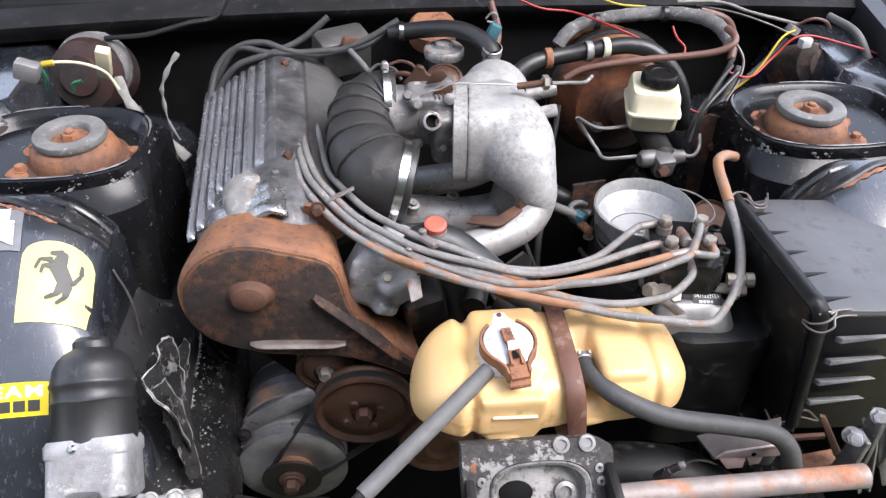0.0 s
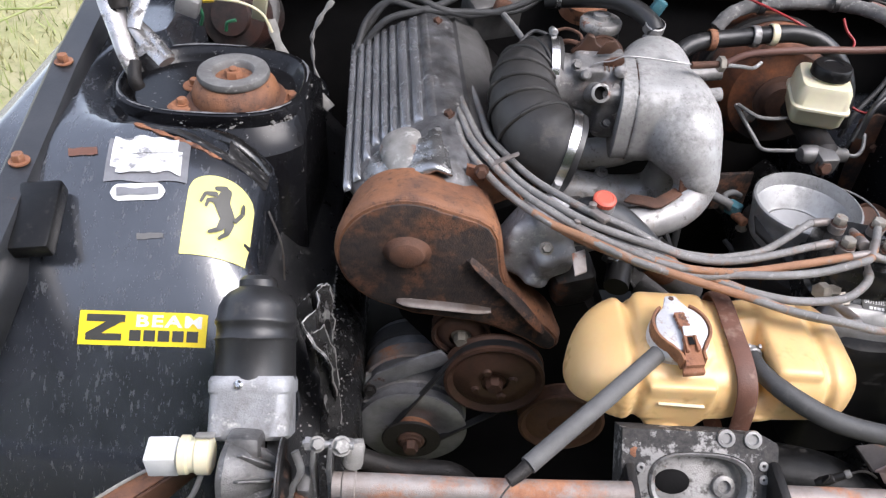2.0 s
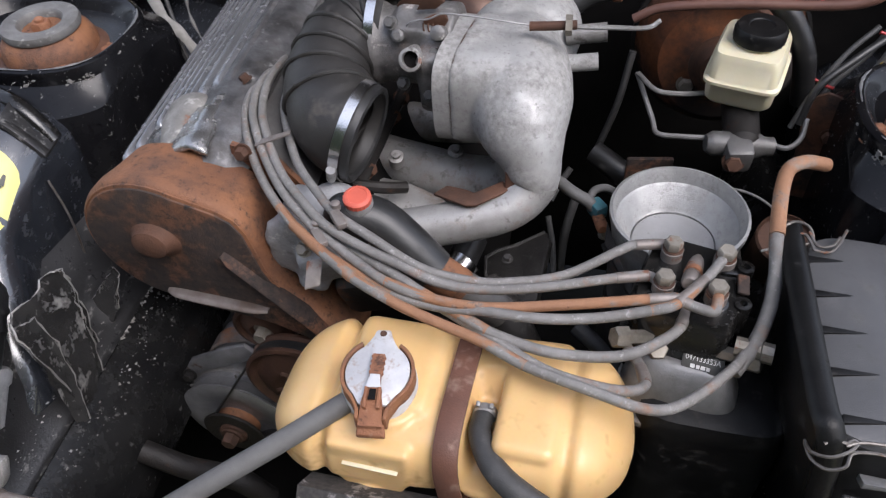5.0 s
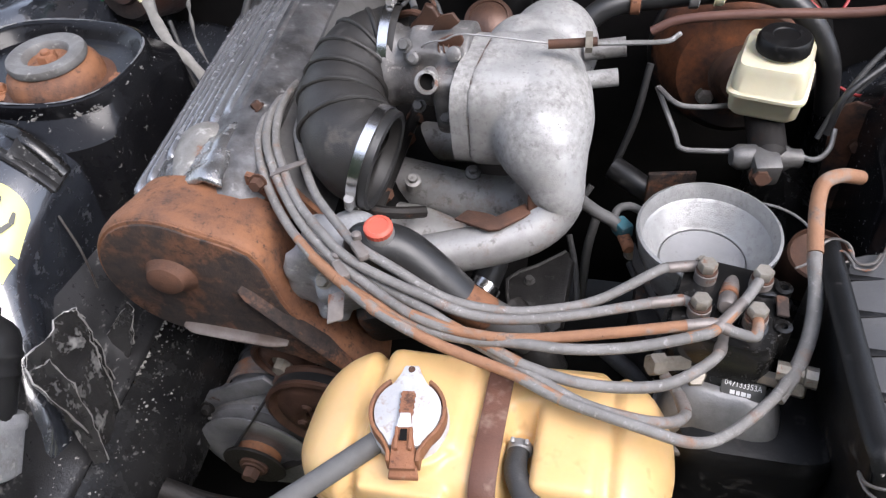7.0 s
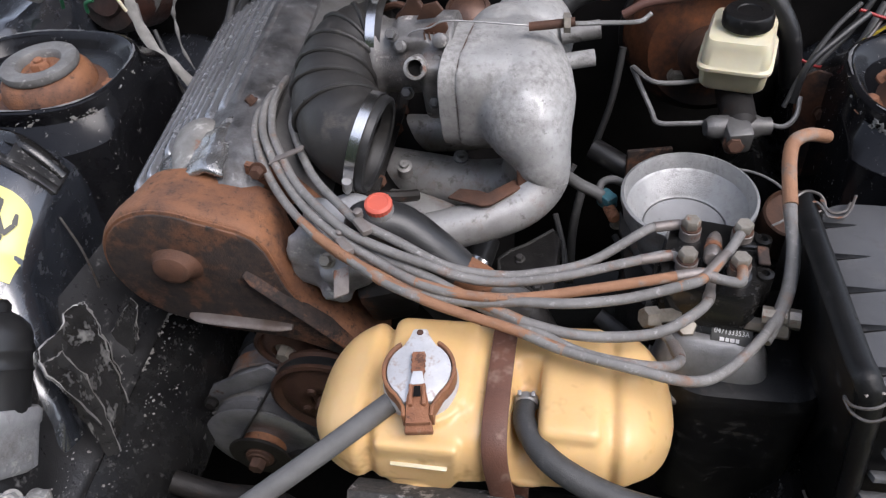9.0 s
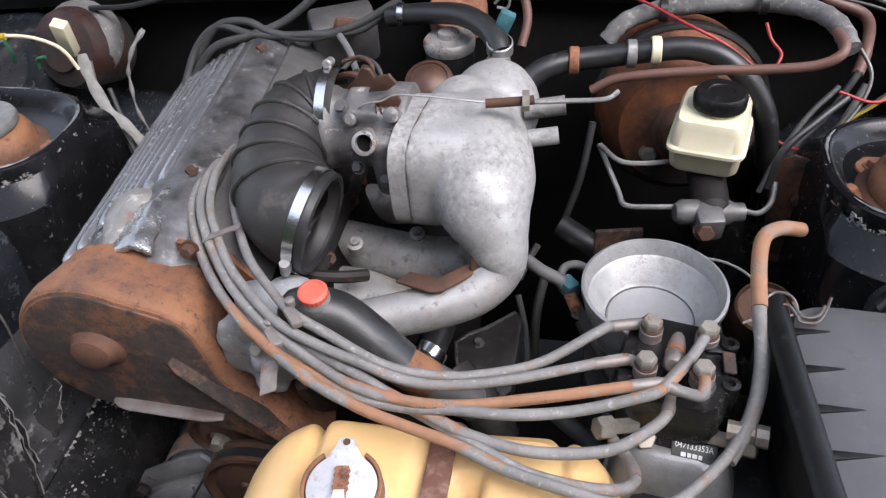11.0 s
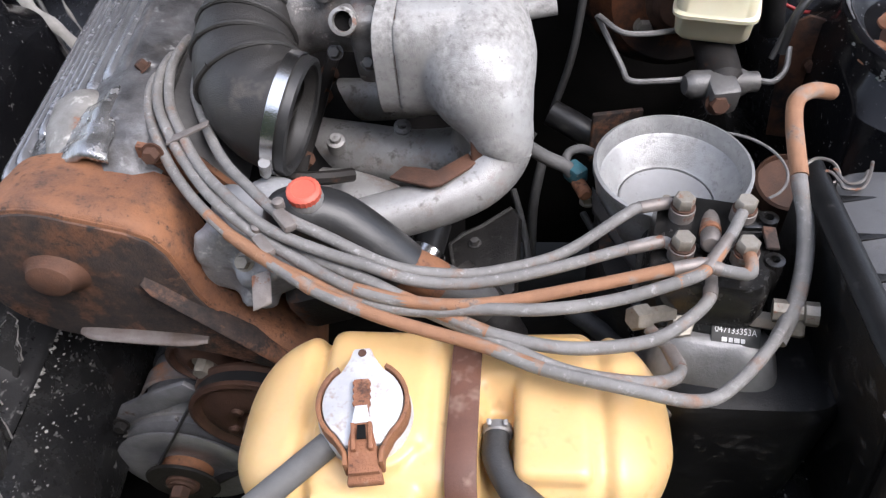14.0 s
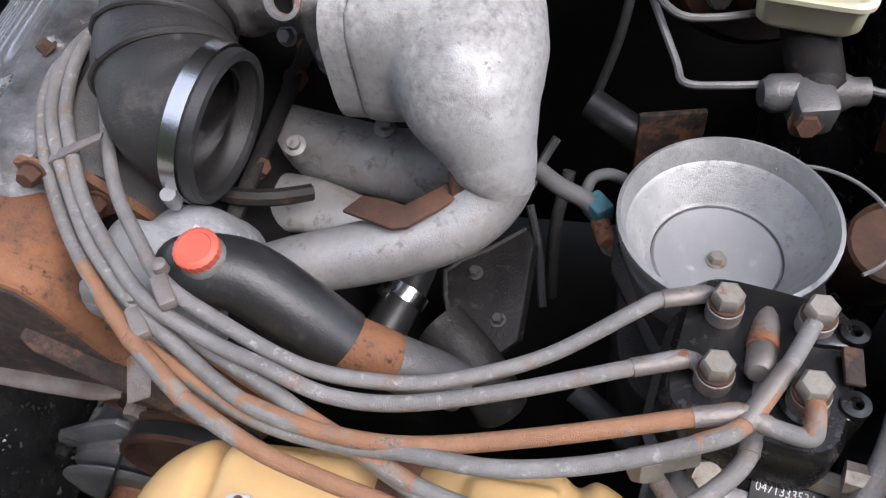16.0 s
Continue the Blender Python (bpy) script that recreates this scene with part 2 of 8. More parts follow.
M_WIRE_RED = surface("red_wire", (0.36, 0.03, 0.03), (0.26, 0.02, 0.02), 0.45, 0, 60, 400, 0)
M_WIRE_YELLOW = surface("yellow_wire", (0.48, 0.35, 0.03), (0.36, 0.26, 0.02), 0.45, 0, 60, 400, 0)
M_BLUE = surface("blue_green_plastic", (0.06, 0.20, 0.24), (0.02, 0.06, 0.075), 0.5, 0, 90, 400, 0.2, spread=0.3, stain=60, dust=((0.3, 0.3, 0.28), 0.1, 120))
M_PIPE_BROWN = surface("brown_plastic_pipe", (0.15, 0.075, 0.055), (0.11, 0.055, 0.045), 0.5, 0, 40, 400, 0.1)
M_GRASS_GROUND = surface("dry_lawn", (0.25, 0.26, 0.11), (0.38, 0.34, 0.20), 0.95, 0, 40, 200, 0.6, stain=3)
M_BRAKE = surface("dull_brake_pipe", (0.25, 0.245, 0.24), (0.13, 0.125, 0.12), 0.4, 0.4, 60, 600, 0.2, spread=0.3, stain=40)
M_PULLEY = surface("worn_rusty_steel", (0.13, 0.068, 0.045), (0.045, 0.027, 0.021), 0.4, 0.35, 50, 500, 0.25, spread=0.35, stain=24)
M_GRIME = surface("grimy_aluminium", (0.20, 0.195, 0.19), (0.07, 0.067, 0.064), 0.42, 0.5, 40, 600, 0.3, spread=0.4)
M_FOIL = surface("scuffed_bare_aluminium", (0.52, 0.515, 0.51), (0.24, 0.235, 0.23), 0.24, 0.85, 44, 500, 0.25, stain=34, spread=0.3, dust=((0.14, 0.135, 0.13), 0.05, 60))
M_BAND = surface("scuffed_rusty_grey", (0.17, 0.15, 0.14), (0.09, 0.066, 0.054), 0.42, 0.3, 60, 600, 0.3, spread=0.4, stain=30)
M_CASTING_DARK = surface("grimy_dark_casting", (0.12, 0.117, 0.113), (0.03, 0.028, 0.026), 0.45, 0.3, 60, 600, 0.4, spread=0.3, stain=36, rust=(RUST, RUST_DEEP, 0.04, 30))
M_MOTOR = surface("oily_grey_casting", (0.20, 0.197, 0.193), (0.04, 0.038, 0.036), 0.38, 0.4, 60, 600, 0.4, spread=0.25, stain=44, dust=((0.36, 0.35, 0.34), 0.0, 90), rust=(RUST, RUST_DEEP, 0.05, 30))
M_WEB = surface("dull_grey_black_sheet", (0.034, 0.034, 0.036), (0.010, 0.010, 0.010), 0.3, 0.0, 60, 500, 0.25, gloss=0.5, stain=20, spread=0.25, dust=((0.19, 0.185, 0.178), 0.06, 120, (1.0, 0.4, 0.3)))
M_TORN = surface("scraped_black_sheet", (0.010, 0.010, 0.0105), (0.042, 0.041, 0.040), 0.24, 0.1, 60, 500, 0.3, spread=0.2, stain=26, coat=0.4, dust=((0.23, 0.225, 0.215), 0.12, 110, (1.0, 0.4, 0.3)))
M_COVER = surface("sooty_aluminium", (0.20, 0.20, 0.207), (0.055, 0.054, 0.055), 0.33, 0.5, 40, 600, 0.3, spread=0.45, stain=20, dust=((0.33, 0.325, 0.32), 0.02, 50), rust=((0.035, 0.032, 0.03), (0.07, 0.062, 0.055), 0.34, 26), soft=0.12)
# grey base holds both scuffs and the casting's pale reflection
M_SCUFFED = surface("scuffed_casting_with_reflection", (0.30, 0.29, 0.28), (0.13, 0.125, 0.12), 0.36, 0.3, 50, 500, 0.2, spread=0.4, stain=16,
                    rust=((0.022, 0.022, 0.022), (0.06, 0.054, 0.05), 0.66, 34))
M_HEDGE = surface("sky_blocker_green", (0.03, 0.045, 0.02), (0.015, 0.02, 0.012), 0.9, 0, 3, 20, 0.5, stain=0.8)
M_COWL = surface("dusty_matt_black", (0.010, 0.0105, 0.011), (0.022, 0.022, 0.023), 0.66, 0, 40, 400, 0.2, gloss=0.14, dust=((0.05, 0.05, 0.05), 0.05, 60))
M_SHAFT = surface("rust_streaked_steel", (0.33, 0.30, 0.28), (0.18, 0.14, 0.12), 0.5, 0.3, 60, 700, 0.3, spread=0.4, stain=16, rust=((0.40, 0.185, 0.10), (0.26, 0.12, 0.07), 0.40, 18), soft=0.06)
M_FENDER = surface("faded_black_fender", (0.016, 0.017, 0.019), (0.034, 0.035, 0.038), 0.42, 0, 40, 400, 0.15, coat=0.25, gloss=0.5,
                   rust=((0.12, 0.06, 0.035), (0.06, 0.035, 0.025), 0.02, 22))
M_RAIL = surface("dusty_black_rail", (0.006, 0.006, 0.0065), (0.016, 0.016, 0.016), 0.26, 0, 40, 400, 0.2, gloss=0.4,
                 dust=((0.14, 0.137, 0.13), -0.10, 60))
M_REGULATOR = surface("dark_oily_casting", (0.34, 0.335, 0.33), (0.11, 0.108, 0.105), 0.36, 0.6, 40, 500, 0.15, spread=0.3, stain=18)
M_LOOM = surface("dusty_cloth_tape", (0.20, 0.195, 0.19), (0.07, 0.068, 0.066), 0.85, 0, 120, 900, 0.6, spread=0.35, stain=40, dust=((0.33, 0.32, 0.30), 0.15, 90))
M_CORRODED = surface("corroded_aluminium", (0.34, 0.33, 0.31), (0.12, 0.112, 0.104), 0.6, 0.2, 70, 700, 0.5, spread=0.3, stain=26, dust=((0.52, 0.50, 0.47), 0.12, 60), rust=((0.24, 0.11, 0.06), (0.14, 0.065, 0.04), 0.14, 26))
M_CASE = surface("matt_black_case", (0.005, 0.005, 0.0052), (0.011, 0.011, 0.011), 0.45, 0, 50, 700, 0.15, gloss=0.25, stain=14,
                 dust=((0.040, 0.038, 0.036), 0.2, 45), rust=((0.16, 0.075, 0.04), (0.07, 0.04, 0.028), -0.06, 18))
M_GEARBOX = surface("corroded_blue_grey_casting", (0.40, 0.405, 0.415), (0.21, 0.212, 0.22), 0.55, 0.25, 50, 600, 0.3, spread=0.3, stain=30, dust=((0.56, 0.55, 0.53), 0.08, 60), rust=((0.13, 0.125, 0.12), (0.25, 0.24, 0.23), 0.25, 34), soft=0.10)
M_SEAL = surface("weathered_pink_grey_seal", (0.235, 0.215, 0.215), (0.085, 0.076, 0.075), 0.7, 0, 60, 500, 0.5, spread=0.4, stain=40, dust=((0.36, 0.33, 0.32), 0.05, 60))
M_TRAY = surface("rusty_grey_tray", (0.075, 0.066, 0.062), (0.035, 0.028, 0.025), 0.5, 0.2, 60, 500, 0.3, spread=0.4, stain=30, rust=((0.26, 0.12, 0.05), (0.12, 0.06, 0.04), 0.18, 24))
# pinkish edge colour, lightened for the light falling on it
M_TRAY_EDGE = surface("scraped_pinkish_lit_edge", (0.46, 0.36, 0.35), (0.24, 0.165, 0.15), 0.4, 0.3, 60, 500, 0.2, spread=0.4, stain=40)
M_THROTTLE = surface("oily_stained_casting", (0.26, 0.255, 0.25), (0.075, 0.07, 0.068), 0.42, 0.4, 60, 700, 0.35, spread=0.35, stain=36, dust=((0.42, 0.41, 0.39), 0.05, 80), rust=((0.07, 0.042, 0.034), (0.13, 0.085, 0.07), 0.22, 40), soft=0.08)
M_SHEET = surface("oily_blotched_sheet", (0.014, 0.0135, 0.013), (0.045, 0.042, 0.04), 0.36, 0.1, 60, 500, 0.4, spread=0.25, stain=34, gloss=0.3, dust=((0.075, 0.072, 0.068), 0.05, 90))
M_RUNNER = surface("stained_cast_runner", (0.43, 0.422, 0.41), (0.25, 0.243, 0.235), 0.42, 0.4, 55, 800, 0.22, spread=0.4, stain=20, dust=((0.15, 0.14, 0.13), 0.16, 60), rust=((0.20, 0.13, 0.09), (0.28, 0.22, 0.18), 0.10, 26), soft=0.10)
M_FLAKE = surface("pale_paint_flake", (0.27, 0.262, 0.25), (0.17, 0.16, 0.15), 0.7, 0, 60, 400, 0.1)
M_WORN = surface("worn_pale_rim", (0.25, 0.25, 0.255), (0.05, 0.05, 0.052), 0.45, 0.2, 120, 600, 0.2, spread=0.2, stain=90)
M_TORN_EDGE = surface("bare_torn_edge", (0.36, 0.35, 0.34), (0.2, 0.19, 0.18), 0.5, 0.4, 60, 400, 0.1)
M_BLADE = surface("grass_blade", (0.20, 0.26, 0.07), (0.42, 0.38, 0.20), 0.8, 0, 6, 100, 0, stain=4)

# ---- building helpers ----
UP = Vector((0, 0, 1))


def part(name, bm, material, parent=None, label="", sharp=40):
    """Links a bmesh as one mesh object, under a thing or a part."""
    bmesh.ops.recalc_face_normals(bm, faces=bm.faces)
    mesh = bpy.data.meshes.new(name)
    bm.to_mesh(mesh)
    bm.free()
    mesh.materials.append(material)
    mesh.polygons.foreach_set("use_smooth", [True] * len(mesh.polygons))
    mesh.set_sharp_from_angle(angle=radians(sharp))
    ob = new(name, mesh)
    if parent:
        ob.parent = parent
        if parent.type == "EMPTY":
            ob.matrix_parent_inverse = Matrix.Translation(-parent.location)
    if label:
        ob["label"] = label
    return ob


def thing(name, place, label, category, group="", kind=""):
    """An empty at a thing's base, to hold its parts."""
    ob = new(name)
    ob.location, ob.empty_display_size = place, 0.02
    return tagged(ob, label, category, group, kind)


def solo(name, bm, material, label, category, group="", kind="", sharp=40):
    return tagged(part(name, bm, material, sharp=sharp), label, category, group, kind)


def frame_of(axis, hint=(0, 0, 1)):
    """Two directions across an axis."""
    w = Vector(axis).normalized()
    h = Vector(hint)
    if abs(w.dot(h)) > 0.95:
        h = Vector((0, 1, 0)) if abs(w.y) < 0.9 else Vector((1, 0, 0))
    u = h.cross(w).normalized()
    return u, w.cross(u), w


def spline(pts, n=6):
    """A smooth line through the points."""
    p = [Vector(q) for q in pts]
    p = [2 * p[0] - p[1], *p, 2 * p[-1] - p[-2]]
    out = []
    for a, b, c, d in zip(p, p[1:], p[2:], p[3:]):
        for k in range(n):
            t = k / n
            out.append(0.5 * ((2 * b) + (c - a) * t + (2 * a - 5 * b + 4 * c - d) * t * t + (3 * b - a - 3 * c + d) * t**3))
    return [*out, p[-2]]


def rings(bm, loops, closed=True, caps=(True, True)):
    """Skins a row of vertex loops of equal length."""
    rows = [[bm.verts.new(v) for v in loop] for loop in loops]
    n = len(rows[0])
    for a, b in zip(rows, rows[1:]):
        for i in range(n if closed else n - 1):
            j = (i + 1) % n
            bm.faces.new((a[i], a[j], b[j], b[i]))
    if closed:
        for flag, row in zip(caps, (rows[0], rows[-1])):
            if flag:
                bm.faces.new(row)
    return rows


def tube(bm, pts, r, segs=10, caps=True, flat=1.0, smooth=6):
    """A round bar along a smooth line; r is a number or a function of 0..1."""
    line = spline(pts, smooth) if smooth else [Vector(q) for q in pts]
    u = None
    loops = []
    for i, p in enumerate(line):
        ahead = (line[min(i + 1, len(line) - 1)] - line[max(i - 1, 0)]).normalized()
        if u is None:
            u = frame_of(ahead)[0]
        u = (u - ahead * u.dot(ahead)).normalized()
        v = ahead.cross(u)
        rad = r(i / (len(line) - 1)) if callable(r) else r
        loops.append([p + rad * (math.cos(a) * u + flat * math.sin(a) * v) for a in (2 * math.pi * k / segs for k in range(segs))])
    rings(bm, loops, caps=(caps, caps))
    return bm


def lathe(bm, origin, axis, profile, segs=32, squash=1.0, hint=(0, 0, 1), caps=(True, True)):
    """Turns (radius, height) pairs about an axis."""
    u, v, w = frame_of(axis, hint)
    o = Vector(origin)
    loops = [[o + h * w + r * (math.cos(a) * u + squash * math.sin(a) * v) for a in (2 * math.pi * k / segs for k in range(segs))]
             for r, h in profile]
    rings(bm, loops, caps=caps)
    return bm


def block(bm, centre, size, turn=(0, 0, 0), bevel=0.003, segments=2):
    """A box with rounded edges."""
    sub = bmesh.new()
    bmesh.ops.create_cube(sub, size=1.0)
    bmesh.ops.scale(sub, vec=size, verts=sub.verts)
    if bevel:
        bmesh.ops.bevel(sub, geom=sub.edges[:], offset=min(bevel, 0.45 * min(size)), segments=segments, affect="EDGES", profile=0.5)
    return add(bm, sub, pose(*centre, *turn))


def add(bm, sub, m=None):
    """Adds one bmesh to another."""
    if m:
        bmesh.ops.transform(sub, matrix=m, verts=sub.verts)
    mesh = bpy.data.meshes.new("temp")
    sub.to_mesh(mesh)
    sub.free()
    bm.from_mesh(mesh)
    bpy.data.meshes.remove(mesh)
    return bm


def slab(bm, outline, depth, bevel=0.0):
    """A flat outline (3D points) given thickness along depth (a vector)."""
    sub = bmesh.new()
    d = Vector(depth)
    low = [sub.verts.new(Vector(p)) for p in outline]
    high = [sub.verts.new(Vector(p) + d) for p in outline]
    sub.faces.new(low)
    sub.faces.new(high)
    n = len(low)
    for i in range(n):
        sub.faces.new((low[i], low[(i + 1) % n], high[(i + 1) % n], high[i]))
    bmesh.ops.recalc_face_normals(sub, faces=sub.faces)
    if bevel:
        bmesh.ops.bevel(sub, geom=sub.edges[:], offset=bevel, segments=2, affect="EDGES", profile=0.5)
    return add(bm, sub)


def hexbolt(bm, place, axis, r=0.008, h=0.007, washer=1.35):
    """A hexagon head on a washer."""
    lathe(bm, place, axis, [(r * washer, 0), (r * washer, h * 0.22)], 20)
    lathe(bm, Vector(place) + Vector(axis).normalized() * h * 0.22, axis, [(r, 0), (r, h * 0.75), (r * 0.86, h)], 6)
    return bm


def superloop(centre, a, b, u, v, power=3.0, n=36):
    """A rounded-rectangle loop in the plane of u and v."""
    out = []
    for k in range(n):
        c, s = math.cos(2 * math.pi * k / n), math.sin(2 * math.pi * k / n)
        out.append(Vector(centre) + Vector(u) * a * math.copysign(abs(c) ** (2 / power), c)
                   + Vector(v) * b * math.copysign(abs(s) ** (2 / power), s))
    return out


def cast(ob, voxel=0.003, rounds=6):
    """Melts overlapping solids into one casting with soft inner corners."""
    mod = ob.modifiers.new("melt", "REMESH")
    mod.mode, mod.voxel_size, mod.use_smooth_shade = "VOXEL", voxel, True
    soft = ob.modifiers.new("soften", "SMOOTH")
    soft.factor, soft.iterations = 0.5, rounds
    return ob


# ---- ground ----
bm = bmesh.new()
bmesh.ops.create_grid(bm, x_segments=60, y_segments=60, size=150.0)
solo("ground", bm, M_GRASS_GROUND, "dry yellowish lawn with short worn grass", "ground", kind="structure")

rng = random.Random(4)
verts, faces = [], []
for _ in range(26000):
    x, y = rng.gauss(-1.5, 1.5), rng.gauss(2.0, 1.7)
    if -0.72 < x < 0.9 and -0.1 < y < 1.5:
        continue
    h, a, lean = rng.uniform(0.02, 0.07), rng.uniform(0, math.tau), rng.uniform(0.01, 0.06)
    w = rng.uniform(0.0015, 0.004)
    dx, dy = math.cos(a), math.sin(a)
    n = len(verts)
    verts += [(x - dy * w, y + dx * w, 0), (x + dy * w, y - dx * w, 0), (x + dx * lean, y + dy * lean, h)]
    faces.append((n, n + 1, n + 2))
mesh = bpy.data.meshes.new("grass")
mesh.from_pydata(verts, [], faces)
mesh.materials.append(M_BLADE)
tagged(new("grass", mesh), "short patchy green and straw-coloured grass", "grass", kind="stuff")

straws = [[(-1.9, 1.7, 0.03), (-1.75, 2.2, 0.05), (-1.5, 2.75, 0.04), (-1.2, 3.0, 0.03)],
          [(-1.55, 1.5, 0.03), (-1.3, 1.56, 0.06), (-1.0, 1.55, 0.05), (-0.8, 1.52, 0.04)],
          [(-2.1, 2.2, 0.03), (-1.8, 2.5, 0.05), (-1.5, 2.6, 0.05)]]
for n, pts in enumerate(straws):
    bm = tube(bmesh.new(), pts, 0.004, 6)
    solo("stalk", bm, M_HOSE_DARK if n == 1 else M_BLADE,
         "thin dark cable lying in the grass" if n == 1 else "long dry straw stalk lying on the lawn",
         "cable" if n == 1 else "stalk", group="" if n == 1 else "stalks on the lawn")

# added dark hedge, unseen behind the viewer, that blocks low sky light
bm = bmesh.new()
rings(bm, [[(x, -4.2 + 0.25 * noise.noise((x * 0.9, z, 0)), z * (1 + 0.15 * noise.noise((x * 0.5, 7, 0)))) for z in (0, 1.4, 2.8, 4.2, 5.4)] for x in (-9 + 0.6 * k for k in range(31))], closed=False)
ob = solo("hedge", bm, M_HEDGE, "unseen tall dark hedge added to block low sky light", "hedge", kind="structure")
ob.modifiers.new("depth", "SOLIDIFY").thickness = 0.5

# ---- car body: everything below is black painted sheet metal, mirrored about MID ----
MID = 0.085
car = thing("car", (MID, 0.7, 0.0), "open engine bay of an old car in worn black paint", "car")


WING = np.polyfit([0.33, 0.40, 0.45, 0.50, 0.52, 0.55, 0.575, 0.60, 0.635, 0.66, 0.70, 0.74], [0.490, 0.585, 0.645, 0.697, 0.717, 0.742, 0.760, 0.779, 0.797, 0.805, 0.811, 0.812], 5)


def shoulder(y):
    """Where the wing begins to roll down towards the engine."""
    return -0.405 + 0.55 * max(0.0, min(0.1, 0.60 - y))


TOWER = (-0.391, 0.822)


def around_tower(x, y):
    """1 on the rim of the tower, less inside it."""
    return ((abs(x - TOWER[0]) / 0.112) ** 2.7 + (abs(y - TOWER[1]) / 0.085) ** 2.7) ** (1 / 2.7)


def wing_z(x, y):
    """Height of the inner wing on the side of low x."""
    z = float(np.polyval(WING, min(y, 0.72)))
    over = min(max(0.0, x - shoulder(y)), 0.0985)
    behind = max(0.0, min(1.0, (y - 0.905) / 0.04)) * max(0.0, min(1.0, (x + 0.475) / 0.03))
    z -= 0.024 * max(0.0, min(1.0, (1.30 - around_tower(x, y)) / 0.2))
    return z - 0.062 * (1 - math.sqrt(max(0.0, 1 - (over / 0.1) ** 2))) - 0.14 * behind


def flip(p, side):
    return Vector((p[0] if side < 0 else 2 * MID - p[0], p[1], p[2]))


def inner_wing(side):
    bm = bmesh.new()
    loops = []
    for k in range(61):
        y = 0.335 + k * 0.0135
        row = [(x, y, wing_z(x, y)) for x in (-0.60 + 0.0145 * i for i in range(14))]
        row += [(x, y, wing_z(x, y)) for x in (shoulder(y) + 0.1 * math.sin(a) for a in (0.1 * i for i in range(1, 15)))]
        edge = shoulder(y) + 0.0985
        top = wing_z(edge, y)
        row += [(edge + 0.0035, y, top - 0.02 * i * i * 0.35 - 0.02) for i in range(1, 7)]
        row.append((edge + 0.0065, y, 0.40))
        loops.append([flip(p, side) for p in row])
    rings(bm, loops, closed=False)
    gone = []
    for f in bm.faces:
        c = flip(f.calc_center_median(), side)
        if around_tower(c.x, c.y) < 0.95 or (side > 0 and c.y < 0.56 and c.x > -0.52):
            gone.append(f)
    bmesh.ops.delete(bm, geom=gone, context="FACES")
    ob = part("inner_wing", bm, M_PAINT, car)
    ob.modifiers.new("sheet", "SOLIDIFY").thickness = 0.0015
    # seam flange pressed over the wing in front of the tower
    bm = bmesh.new()
    line = [(-0.51, 0.78), (-0.484, 0.748), (-0.459, 0.723), (-0.414, 0.704), (-0.39, 0.697), (-0.353, 0.682), (-0.328, 0.678), (-0.308, 0.678)]
    tube(bm, [flip((x, y, wing_z(x, y) + 0.001), side) for x, y in line], lambda t: 0.0035 + 0.003 * t, 8, flat=0.6)
    part("seam", bm, M_PAINT_DIRTY, car)
    bm = bmesh.new()
    line = [(-0.516, 0.84), (-0.497, 0.790), (-0.468, 0.754), (-0.432, 0.733), (-0.389, 0.719), (-0.350, 0.708), (-0.325, 0.702), (-0.308, 0.698)]
    tube(bm, [flip((x, y, wing_z(x, y) + 0.001), side) for x, y in line], lambda t: 0.0085, 10, flat=0.55)
    part("sealant_bead", bm, M_BLACK_GLOSS, car)
    bm = bmesh.new()
    line = [(-0.45, 0.712), (-0.41, 0.695), (-0.38, 0.684), (-0.350, 0.675)]
    tube(bm, [flip((x, y, wing_z(x, y) + 0.001), side) for x, y in line], lambda t: 0.0026 + 0.0012 * math.sin(30 * t), 7, flat=0.5)
    part("rust_edge", bm, M_RUST_LIGHT, car, "thin line of rust along the seam")
    bm = bmesh.new()
    pts = [(-0.344, 0.678), (-0.346, 0.702), (-0.325, 0.704), (-0.306, 0.700), (-0.3065, 0.674), (-0.325, 0.674)]
    slab(bm, [flip((x, y, wing_z(x, y) + 0.003), side) for x, y in pts], (0, 0, 0.003), 0.001)
    part("patch", bm, M_PAINT_DIRTY, car, "dusty folded sheet corner")
    return ob


